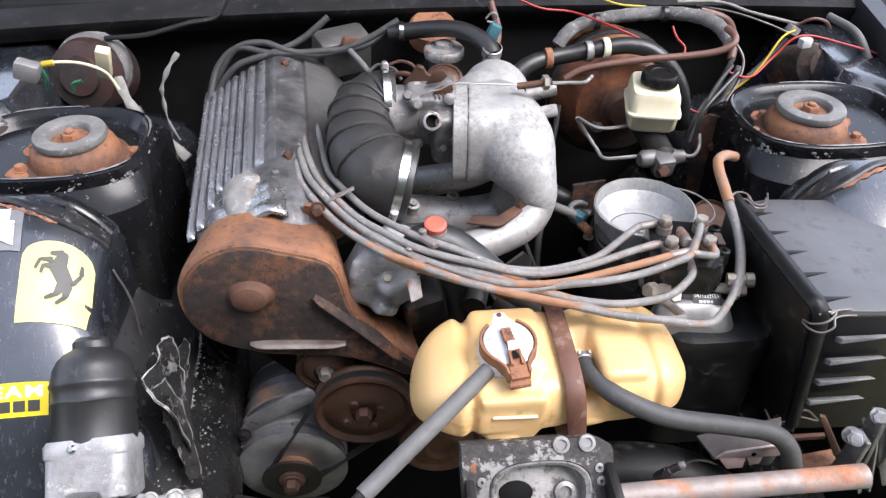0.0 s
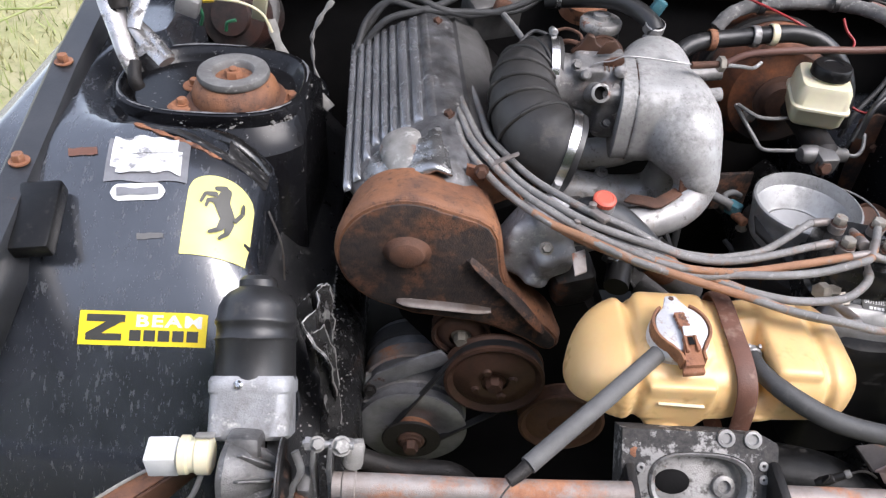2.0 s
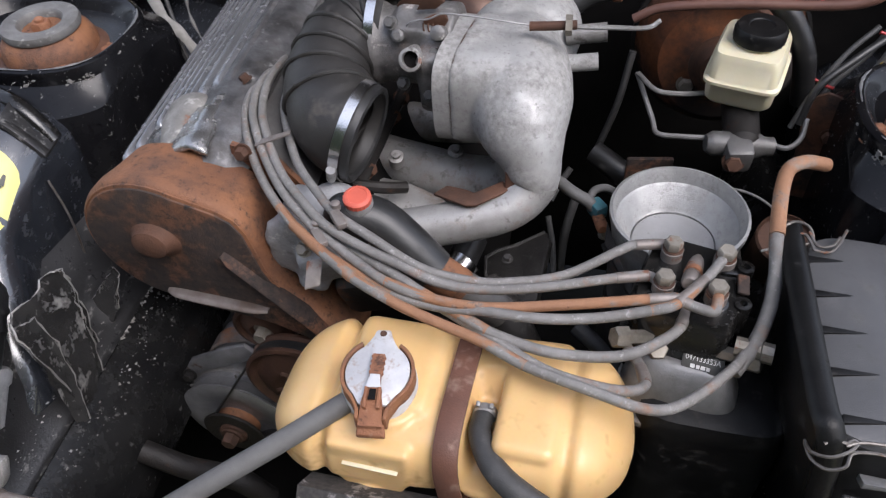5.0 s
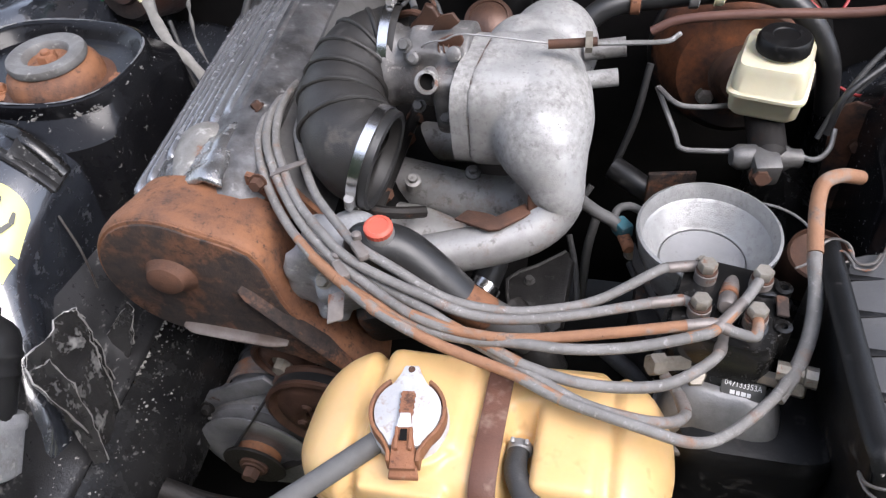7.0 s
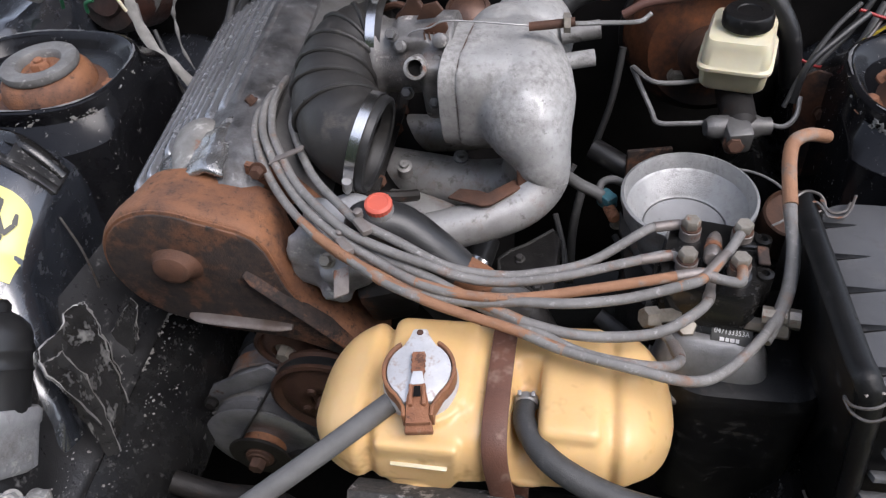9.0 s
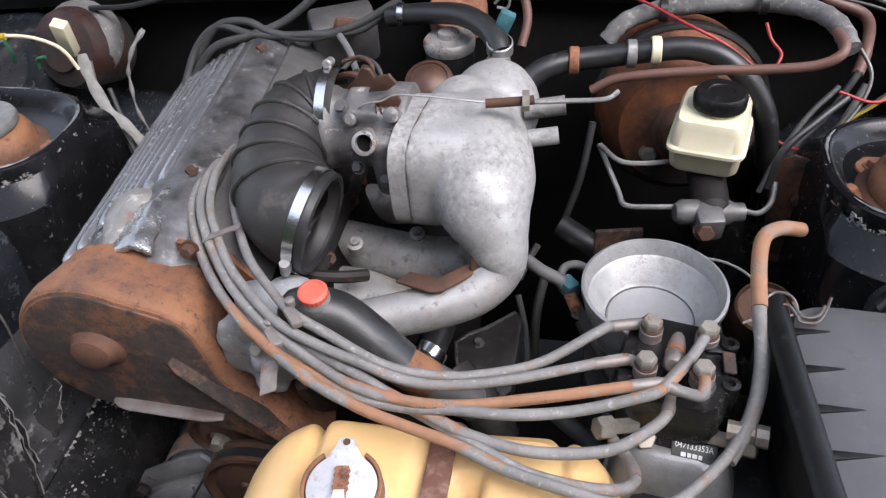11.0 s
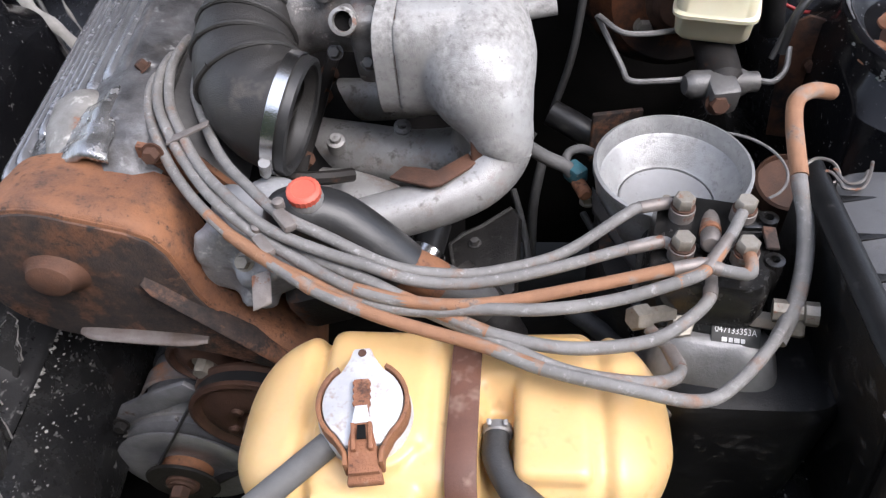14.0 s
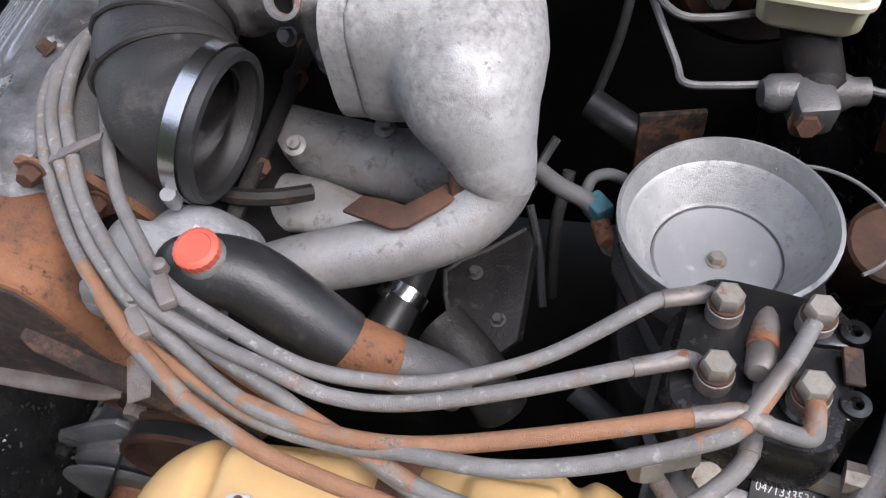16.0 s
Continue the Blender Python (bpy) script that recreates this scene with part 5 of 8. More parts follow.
# ---- coolant expansion tank ----
tank = thing("expansion_tank", (0.155, 0.505, 0.64), "amber plastic coolant expansion tank held by a brown strap", "coolant tank")
TY, TZ, TA, TBH = 0.500, 0.701, 0.0625, 0.0575


def tank_size(x):
    """Half depth and height of the tank along its length."""
    e = min(x - 0.012, 0.292 - x) / 0.045
    k = 1.0 if e >= 1 else math.sqrt(max(0.0, 1 - (1 - e) ** 2.6)) * 0.75 + 0.25 * max(0, e)
    groove = sum(d * math.exp(-(((x - c) / w) ** 2)) for c, d, w in ((0.068, 0.085, 0.0045), (0.1655, 0.05, 0.013), (0.243, 0.095, 0.0055)))
    return TA * (k - groove), TBH * (k - groove)


def tank_loop(x, grow=0.0, n=48):
    a, b = tank_size(x)
    skew = 0.05 * (x - 0.155)
    dip = math.exp(-(((x - 0.184) / 0.0135) ** 4))
    return [Vector((p.x, p.y, p.z + 0.9 * max(0.0, 0.712 - p.z) * max(0.0, min(1.0, (0.50 - p.y) / 0.05)) - 0.030 * dip * max(0.0, min(1.0, (0.515 - p.y) / 0.02)) * max(0.0, min(1.0, (p.z - 0.70) / 0.03))))
            for p in superloop((x, TY + skew, TZ), a + grow, b + grow, (0, 1, 0), (0, 0, 1), 4.2, n)]


bm = bmesh.new()
rings(bm, [tank_loop(0.0125 + 0.2792 * k / 120, n=72) for k in range(121)])
slab(bm, [(x, 0.4355, z) for x, z in ((0.074, 0.752), (0.137, 0.752), (0.137, 0.712), (0.124, 0.688), (0.086, 0.688), (0.074, 0.707))], (0, 0.05, 0), 0.004)
block(bm, (0.108, 0.507, 0.737), (0.072, 0.085, 0.055), (0, 0, 0), 0.010, 3)
block(bm, (0.214, 0.501, 0.733), (0.046, 0.100, 0.056), (0, 0, 0), 0.008, 3)
lathe(bm, (0.110, 0.480, 0.735), UP, [(0.030, 0), (0.029, 0.022), (0.027, 0.026)], 32)
lathe(bm, (0.182, 0.500, 0.728), (0.0, -0.75, 0.5), [(0.012, 0), (0.009, 0.012), (0.008, 0.016)], 18)
lathe(bm, (0.104, 0.440, 0.690), (0, -0.9, -0.4), [(0.012, 0), (0.010, 0.015), (0.006, 0.018)], 18)
body = cast(part("tank_body", bm, M_TANK, tank), 0.0019, 3)
bm = block(bmesh.new(), (0.107, 0.4342, 0.731), (0.042, 0.0036, 0.0013), (0, 2, 0), 0.0008)
part("level_mark", bm, M_CREAM, body, "raised level mark")
bm = bmesh.new()
rows = []
for x, g in ((0.1565, 0.0045), (0.1565, 0.0068), (0.160, 0.008), (0.171, 0.008), (0.1745, 0.0068), (0.1745, 0.0045)):
    rows.append([Vector((x + 0.012 * (0.72 - p.z) / 0.06 * 0.5, p.y, p.z)) for p in superloop((x, TY, TZ), TA + g - 0.001, TBH + g - 0.001, (0, 1, 0), (0, 0, 1), 4.2, 56)])
rings(bm, [*rows, rows[0]], caps=(False, False))
part("strap", bm, M_STRAP, tank, "brown rubber holding strap", sharp=60)
CAPC, CAPN = Vector((0.1045, 0.4825, 0.778)), Vector((0.03, -0.10, 1))
lev = Vector((math.cos(radians(-82)), math.sin(radians(-82)), 0))
ls = Vector((-lev.y, lev.x, 0))


def cap_side(grow, first):
    """One side of the keyhole outline of the cap, from ear to lever."""
    side = [(-0.0355 - grow, 0.0045), (-0.033, 0.0066 + grow), (-0.0295, 0.0076 + grow), (-0.0250, 0.0100 + grow)]
    r = 0.0243 + grow
    side += [(-r * math.cos(radians(q)), r * math.sin(radians(q))) for q in range(32, 141, 9)]
    side += [(0.0255, 0.0112 + grow), (0.030, 0.0088 + grow), (0.037, 0.0085 + grow)]
    return side[first:]


def on_cap(a, b, h):
    return CAPC + lev * a + ls * b + UP * (h - 0.10 * a)


bm = lathe(bmesh.new(), CAPC - UP * 0.021, UP, [(0.0275, 0), (0.0280, 0.012), (0.0265, 0.015), (0.022, 0.016)], 40)
neck = part("filler_neck", bm, M_CAPWHITE, tank, "pale worn filler neck")
bm = slab(bmesh.new(), [on_cap(a, b, 0.0) for a, b in cap_side(-0.0008, 0)[:-2]] + [on_cap(a, -b, 0.0) for a, b in reversed(cap_side(-0.0008, 0)[:-2])], (0, 0, 0.0045), 0.0008)
cap = part("filler_cap", bm, M_CAPWHITE, tank, "white worn metal filler cap")
for q in (1, -1):
    for k0, h0, m in ((4, -0.0075, M_RUST),):
        outer, inner = cap_side(0.0027, k0), cap_side(0.0, k0)
        bm = slab(bmesh.new(), [on_cap(a, q * b, h0) for a, b in outer] + [on_cap(a, q * b, h0) for a, b in reversed(inner)], (0, 0, 0.0135), 0.0006)
        part("clamp_band", bm, m, cap, "rusty clamp band")
part("ear_hole", lathe(bmesh.new(), on_cap(-0.0315, 0, 0.0040), UP, [(0.0028, 0), (0.0024, 0.001)], 14), M_RUST_DARK, cap)
bm = slab(bmesh.new(), [on_cap(a, b, h) for a, b, h in ((0.026, 0.0085, -0.001), (0.031, 0.008, -0.003), (0.043, 0.0105, -0.010), (0.043, -0.0105, -0.010), (0.031, -0.008, -0.003), (0.026, -0.0085, -0.001))],
          (0, 0, 0.005), 0.0012)
part("cap_lip", bm, M_RUST_LIGHT, cap)
teeth = []
for k in range(9):
    teeth.append((-0.012 + 0.0022 * k, 0.0040 + 0.0012 * (k % 2)))
outline = [*teeth, (0.014, 0.0045), (0.026, 0.0075), (0.040, 0.0085)]
bm = slab(bmesh.new(), [CAPC + lev * a + ls * b + UP * (0.0062 - 0.012 * max(0, a - 0.02) / 0.02) for a, b in outline]
          + [CAPC + lev * a - ls * b + UP * (0.0062 - 0.012 * max(0, a - 0.02) / 0.02) for a, b in reversed(outline)], (0, 0, 0.0034), 0)
lever = part("cap_lever", bm, M_RUST_LIGHT, cap, "rusty toothed locking lever")
bm = slab(bmesh.new(), [on_cap(a, b, 0.0105) for a, b in ((0.006, 0.0034), (0.016, 0.0052), (0.0165, -0.0052), (0.006, -0.0034))], (0, 0, 0.0010), 0.0003)
part("wear_plate", bm, M_CAPWHITE, lever, "pale worn patch")
# dark plate for the shade in the lever's slot
bm = slab(bmesh.new(), [on_cap(a, b, 0.0096) for a, b in ((0.017, 0.0022), (0.025, 0.0026), (0.025, -0.0026), (0.017, -0.0022))], (0, 0, 0.0008), 0)
part("slot", bm, M_DARK, lever)
for b0 in (0.0048, -0.0048):
    part("lever_fold", slab(bmesh.new(), [on_cap(a, b0 + b, 0.0062 - 0.3 * max(0, a - 0.02)) for a, b in ((0.016, 0.0011), (0.030, 0.0013), (0.030, -0.0013), (0.016, -0.0011))], (0, 0, 0.0055), 0.0004), M_RUST_LIGHT, lever)
overflow = thing("overflow_hose", (0.085, 0.466, 0.74), "straight grey rubber hose from the filler neck", "hose")
part("tube", tube(bmesh.new(), [(0.085, 0.466, 0.763), (0.046, 0.4325, 0.7515), (0.006, 0.399, 0.7405), (-0.034, 0.3662, 0.728)], 0.0080, 18), M_HOSE, overflow)
part("spout", tube(bmesh.new(), [(-0.030, 0.3695, 0.729), (-0.040, 0.361, 0.725), (-0.050, 0.354, 0.722)], lambda t: 0.0066 - 0.0012 * t, 14), M_BLACK, overflow, "black split spout")
part("wire", tube(bmesh.new(), [(-0.048, 0.352, 0.722), (-0.054, 0.348, 0.712), (-0.060, 0.344, 0.694), (-0.064, 0.342, 0.668)], 0.0009, 6), M_WIRE_DULL, overflow, "thin hanging wire")
hp = [(0.181, 0.490, 0.744)] + [(0.182, 0.466, 0.747), (0.204, 0.439, 0.744), (0.249, 0.426, 0.727), (0.311, 0.423, 0.712), (0.354, 0.42, 0.7), (0.375, 0.413, 0.68), (0.386, 0.404, 0.64)]
bm = tube(bmesh.new(), hp, lambda t: 0.0076 + 0.0019 * min(1, 3 * t), 18)
vent = solo("vent_hose", bm, M_HOSE_DARK, "dark curved rubber hose running down from the tank", "hose")
bm = lathe(bmesh.new(), hp[0], Vector(hp[1]) - Vector(hp[0]), [(0.0082, -0.001), (0.0092, 0.0), (0.0092, 0.005), (0.0082, 0.006)], 16)
for du in (-0.005, 0.005):
    block(bm, Vector(hp[0]) + Vector((du, -0.001, 0.0085)), (0.003, 0.004, 0.007), (20, 0, 0), 0.0008)
part("spring_clip", bm, M_ZINC, vent)

# ---- headlamp lock bracket in front of the tank ----
brk = thing("lock_bracket", (0.12, 0.41, 0.62), "scuffed black cast bracket, greyed for reflected light, with an oval opening", "bracket")
BN = Vector((0, -0.72, 0.69))
BU, BV = Vector((1, 0, 0)), Vector((0, 0.69, 0.72))
BC = Vector((0.124, 0.390, 0.688))


def on_bracket(u, v, h=0.0):
    return BC + BU * u + BV * v + BN * h


bm = bmesh.new()
n = 40
outer = [on_bracket(max(-0.069, min(0.071, 0.098 * math.cos(a))), max(-0.055, min(0.0395 - 0.5 * max(0.0, 0.098 * math.cos(a) - 0.055), 0.08 * math.sin(a)))) for a in (2 * math.pi * k / n for k in range(n))]
holes = [on_bracket(0.002 + 0.048 * math.copysign(abs(math.cos(a)) ** 0.7, math.cos(a)), -0.006 + 0.028 * math.copysign(abs(math.sin(a)) ** 0.8, math.sin(a)))
         for a in (2 * math.pi * k / n for k in range(n))]
rings(bm, [[p - BN * 0.03 for p in outer], outer, [p + BN * 0.002 for p in holes], [p - BN * 0.012 + (BC - p) * 0.08 for p in holes]], caps=(True, True))
part("plate", bm, M_SCUFFED, brk)
bm = bmesh.new()
rows = [[p + BN * h + (BC - BV * 0.006 - p) * s for p in holes] for h, s in ((0.003, 0.02), (0.005, 0.06), (0.003, 0.14), (-0.008, 0.17))]
rings(bm, rows, caps=(False, False))
part("oval_rim", bm, M_ALU_DIRTY, brk)
part("recess", lathe(bmesh.new(), on_bracket(0.002, -0.006, -0.0116), BN, [(0.045, 0), (0.044, 0.0006)], 40, squash=0.58), M_ALU_DIRTY, brk)
# dark disc for the shade within the oval opening
bm = lathe(bmesh.new(), on_bracket(-0.020, -0.008, -0.0105), BN, [(0.016, 0), (0.014, 0.001)], 24, squash=0.7)
part("opening", bm, M_DARK, brk)
bm = lathe(bmesh.new(), on_bracket(0.026, -0.010, -0.011), BN, [(0.011, 0), (0.010, 0.004), (0.006, 0.005), (0.005, 0.001)], 20)
part("boss", bm, M_ALU_DIRTY, brk)
for u, v in ((0.023, 0.035), (0.047, 0.035), (-0.052, 0.006), (0.057, 0.012), (0.058, 0.000)):
    big = v > 0.03
    bm = lathe(bmesh.new(), on_bracket(u, v, 0.0), BN, [(0.0082 if big else 0.0044, 0), (0.0078 if big else 0.0042, 0.003), (0.005 if big else 0.0018, 0.0032), (0.0042 if big else 0.0013, 0.001)], 20)
    part("screw", bm, M_ZINC, brk)
for u, v, s in ((-0.042, 0.022, 0.008), (-0.057, 0.019, 0.006)):
    bm = lathe(bmesh.new(), on_bracket(u, v, 0.0002), BN, [(s, 0), (s * 0.8, 0.0008)], 7)
    part("rust_patch", bm, M_RUST_LIGHT, brk)

# ---- headlamp lift shaft and motor ----
shaft = thing("lift_shaft", (0.0, 0.362, 0.690), "rusty grey steel headlamp lift shaft across the front", "shaft")
for ends in ([(-0.196, 0.362, 0.6915), (-0.07, 0.362, 0.693), (0.058, 0.363, 0.6965)], [(0.190, 0.372, 0.688), (0.30, 0.372, 0.690), (0.425, 0.372, 0.692)]):
    part("bar", tube(bmesh.new(), ends, lambda t: 0.0112 + 0.0002 * math.sin(70 * t), 20, smooth=5), M_SHAFT, shaft)
part("collar", lathe(bmesh.new(), (-0.182, 0.362, 0.6917), (1, 0, 0.01), [(0.0114, -0.006), (0.0126, -0.005), (0.0126, 0.005), (0.0114, 0.006)], 24), M_SHAFT, shaft)
for x, y in ((0.060, 0.372), (0.190, 0.380)):
    part("bearing", block(bmesh.new(), (x, y, 0.688), (0.010, 0.040, 0.032), (0, 0, 0), 0.004), M_BLACK, shaft)
motor = thing("headlamp_motor", (-0.28, 0.45, 0.62), "headlamp lift motor with a black boot and aluminium gearbox", "electric motor")
MT, MB = Vector((-0.284, 0.530, 0.772)), Vector((-0.276, 0.405, 0.668))
MA = (MB - MT).normalized()
bm = lathe(bmesh.new(), MT, MA, [(0.0, 0.0), (0.014, 0.002), (0.0175, 0.006), (0.0175, 0.012), (0.026, 0.017), (0.032, 0.023), (0.0355, 0.031), (0.036, 0.040), (0.038, 0.043), (0.038, 0.046), (0.036, 0.049),
                                 (0.0364, 0.058), (0.038, 0.061), (0.0364, 0.064), (0.037, 0.095), (0.037, 0.098)], 40, caps=(False, True))
for v in bm.verts:
    v.co += (v.co - MT).normalized() * 0.0016 * noise.noise(v.co * 55) * min(1.0, (v.co - MT).length / 0.03)
part("rubber_cap", bm, M_RUBBER_BLACK, motor, "ribbed black rubber cap")
u, v, w = frame_of(MA)
bm = bmesh.new()
rings(bm, [superloop(MT + MA * h, a, b, u, v, pw, 40) for h, a, b, pw in ((0.094, 0.036, 0.036, 4), (0.098, 0.037, 0.037, 6), (0.108, 0.037, 0.037, 6), (0.110, 0.0355, 0.0355, 6), (0.146, 0.036, 0.036, 6), (0.150, 0.033, 0.033, 4))])
part("gearbox", bm, M_GEARBOX, motor, "square aluminium gearbox")
part("rivet", lathe(bmesh.new(), MT + MA * 0.102 + Vector((-0.006, -0.0235, 0.0285)), Vector((0, -0.64, 0.77)), [(0.004, -0.003), (0.004, 0.003), (0.002, 0.005)], 12), M_CHROME, motor)
# bell casing with radial fins, the upright crank disc and the bolted knuckle
HUB = Vector((-0.258, 0.362, 0.698))
bm = lathe(bmesh.new(), HUB, (1, 0, 0), [(0.010, -0.032), (0.022, -0.031), (0.0310, -0.028), (0.0325, -0.023), (0.0310, -0.020), (0.0285, -0.012), (0.022, -0.004), (0.015, 0.003), (0.0125, 0.010), (0.0125, 0.018)], 40)
block(bm, HUB + Vector((-0.014, 0.020, 0.016)), (0.030, 0.030, 0.022), (-35, 0, 0), 0.006)
for v in bm.verts:
    v.co += Vector((noise.noise(v.co * 60), noise.noise(v.co * 60 + Vector((5, 0, 0))), noise.noise(v.co * 60 + Vector((0, 5, 0))))) * 0.0008
part("bell_casing", bm, M_MOTOR, motor, "oily grey bell-shaped casting")
for k in range(9):
    a = math.tau * k / 9 + 0.2
    out = Vector((0, math.cos(a), math.sin(a)))
    side = Vector((0, -math.sin(a), math.cos(a))) * 0.0011
    bm = slab(bmesh.new(), [HUB + Vector((-0.014, 0, 0)) + out * 0.0305 - side, HUB + Vector((-0.010, 0, 0)) + out * 0.032 - side, HUB + Vector((0.013, 0, 0)) + out * 0.0185 - side,
                            HUB + Vector((0.015, 0, 0)) + out * 0.011 - side, HUB + Vector((-0.004, 0, 0)) + out * 0.018 - side], side * 2, 0.0004)
    part("fin", bm, M_MOTOR, motor)
disc = part("crank_disc", lathe(bmesh.new(), (-0.241, 0.359, 0.697), (1, 0.06, -0.05), [(0.030, 0.0), (0.0355, 0.0005), (0.0365, 0.002), (0.0355, 0.0036), (0.020, 0.004), (0.012, 0.010)], 44), M_BLACK, motor, "black upright disc")
bm = lathe(bmesh.new(), (-0.241, 0.359, 0.697), (1, 0.06, -0.05), [(0.0355, -0.0004), (0.0372, 0.0004), (0.0372, 0.0012), (0.0355, 0.0016)], 44, caps=(False, False))
part("disc_rim", bm, M_MOTOR, disc, "worn grey rim")
part("bent_lever", tube(bmesh.new(), [(-0.226, 0.366, 0.732), (-0.221, 0.358, 0.716), (-0.228, 0.351, 0.700), (-0.229, 0.346, 0.684)], 0.0036, 8, flat=0.5), M_MOTOR, motor)
for x, low, wide, m in ((-0.2145, 0.648, 0.0085, M_MOTOR), (-0.2005, 0.648, 0.0095, M_MOTOR)):
    outline = [(x, 0.366 - wide, low), (x - 0.0015, 0.367 + wide, low), (x, 0.371 + wide, 0.715), (x + 0.001, 0.375 + wide * 0.6, 0.731), (x + 0.001, 0.375 - wide * 0.6, 0.733), (x, 0.369 - wide, 0.717)]
    part("link_arm", slab(bmesh.new(), outline, (0.0042, 0, 0), 0.001), m, motor)
bm = lathe(bmesh.new(), (-0.221, 0.3755, 0.7295), (1, 0, 0), [(0.0032, 0), (0.0032, 0.042)], 12)
lathe(bm, (-0.219, 0.3755, 0.7295), (1, 0, 0), [(0.0062, 0), (0.0062, 0.0045)], 6)
part("cross_bolt", bm, M_ZINC, motor, "bright cross bolt")
for p, r in (((-0.209, 0.374, 0.7315), 0.0055), ((-0.189, 0.374, 0.7305), 0.0068)):
    part("link_nut", hexbolt(bmesh.new(), p, (0.25, -0.55, 0.8), r, 0.006, 1.25), M_CORRODED, motor)
part("knuckle", block(bmesh.new(), (-0.219, 0.362, 0.684), (0.012, 0.024, 0.040), (8, 0, 0), 0.004), M_CASTING_DARK, motor, "grimy knuckle")
part("rusty_nut", hexbolt(bmesh.new(), (-0.2225, 0.349, 0.690), (0.1, -0.9, 0.3), 0.0052, 0.006), M_RUST_DARK, motor, "rusty nut")
bm = block(bmesh.new(), (-0.180, 0.380, 0.712), (0.018, 0.018, 0.026), (-30, 10, 12), 0.006)
for v in bm.verts:
    v.co += Vector((1, 1, 1)) * 0.002 * noise.noise(v.co * 120)
part("end_boss", bm, M_CORRODED, motor, "corroded end boss")
bm = lathe(bmesh.new(), (-0.305, 0.372, 0.711), (-1, -0.05, 0.0), [(0.013, -0.008), (0.0165, -0.006), (0.0165, 0.004), (0.0145, 0.006), (0.0145, 0.010), (0.0165, 0.012), (0.0165, 0.018)], 28)
collar = part("plug_collar", bm, M_CREAM, motor, "off-white round plug collar")
part("tape_wrap", block(bmesh.new(), (-0.303, 0.380, 0.7275), (0.016, 0.010, 0.003), (-35, 0, 3), 0.0012), M_TAPE_PALE, collar, "frayed tape")
part("plug", block(bmesh.new(), (-0.3385, 0.371, 0.7075), (0.026, 0.024, 0.025), (0, 0, 4), 0.002), M_WHITE, motor, "white square plug")
part("plug_cable", tube(bmesh.new(), [(-0.306, 0.362, 0.698), (-0.312, 0.350, 0.686), (-0.322, 0.345, 0.676), (-0.338, 0.346, 0.664)], 0.0026, 8), M_HOSE, motor, "thin grey cable")
angle = thing("support_angle", (-0.39, 0.36, 0.62), "rusty steel angle beside the motor plug", "bracket")
part("flange", slab(bmesh.new(), [(-0.432, 0.334, 0.648), (-0.385, 0.376, 0.653), (-0.340, 0.407, 0.656), (-0.332, 0.401, 0.655), (-0.372, 0.366, 0.650), (-0.418, 0.325, 0.646)], (0, 0, 0.002), 0.0004), M_RUST, angle)
part("web", slab(bmesh.new(), [(-0.418, 0.325, 0.646), (-0.372, 0.366, 0.650), (-0.332, 0.401, 0.655), (-0.332, 0.401, 0.635), (-0.372, 0.366, 0.618), (-0.418, 0.325, 0.60)], (0.002, -0.002, 0), 0.0004), M_RUST_DARK, angle)
part("worn_edge", tube(bmesh.new(), [(-0.432, 0.334, 0.651), (-0.385, 0.376, 0.656), (-0.340, 0.407, 0.659)], 0.0018, 6), M_TAPE_PALE, angle, "pale scaled edge")

# right-hand end of the shaft
link = thing("lift_link", (0.45, 0.42, 0.60), "grimy steel headlamp lift linkage arms", "linkage")
for x, y, z, tilt in ((0.440, 0.415, 0.672, 12), (0.462, 0.425, 0.690, -8), (0.486, 0.43, 0.680, 15)):
    bm = slab(bmesh.new(), [(x, y - 0.012, z - 0.05), (x, y + 0.012, z - 0.05), (x + 0.004 * tilt / 10, y + 0.010, z + 0.02), (x + 0.004 * tilt / 10, y - 0.010, z + 0.02)], (0.005, 0, 0), 0.001)
    part("arm", bm, M_MOTOR, link)
    part("pivot", hexbolt(bmesh.new(), (x, y, z + 0.018), (-0.5, -0.6, 0.5), 0.0062, 0.007), M_GEARBOX, link)

for pts, r in (([(0.442, 0.425, 0.68), (0.455, 0.418, 0.65), (0.467, 0.408, 0.612)], 0.0075), ([(0.461, 0.435, 0.686), (0.476, 0.43, 0.666), (0.477, 0.42, 0.642), (0.477, 0.408, 0.611)], 0.0065), ([(0.485, 0.435, 0.677), (0.49, 0.425, 0.645), (0.502, 0.415, 0.609)], 0.007)):
    part("bar", tube(bmesh.new(), pts, r, 8, flat=0.45), M_MOTOR, link)
part("pivot", hexbolt(bmesh.new(), (0.438, 0.42, 0.688), (-0.4, -0.7, 0.5), 0.0065, 0.009), M_ZINC, link)
bm = slab(bmesh.new(), [(0.433, 0.46, 0.666), (0.44, 0.46, 0.663), (0.469, 0.45, 0.613), (0.463, 0.45, 0.608)], (0.002, 0.004, 0), 0.0005)
solo("rusty_strap", bm, M_RUST_DARK, "rusty flat strap behind the lift linkage", "bracket")
bm = slab(bmesh.new(), [(0.429, 0.461, 0.6), (0.473, 0.466, 0.6), (0.472, 0.452, 0.595), (0.428, 0.443, 0.595)], (0, 0, -0.004), 0.0008)
solo("rusty_plate", bm, M_RUST, "orange rusty steel plate at the front", "plate")

# ---- torn radiator panel on the rail ----
torn = thing("torn_sheet_metal", (-0.22, 0.52, 0.60), "torn and bent black sheet-metal panel with a jagged edge", "panel")
rng = random.Random(3)


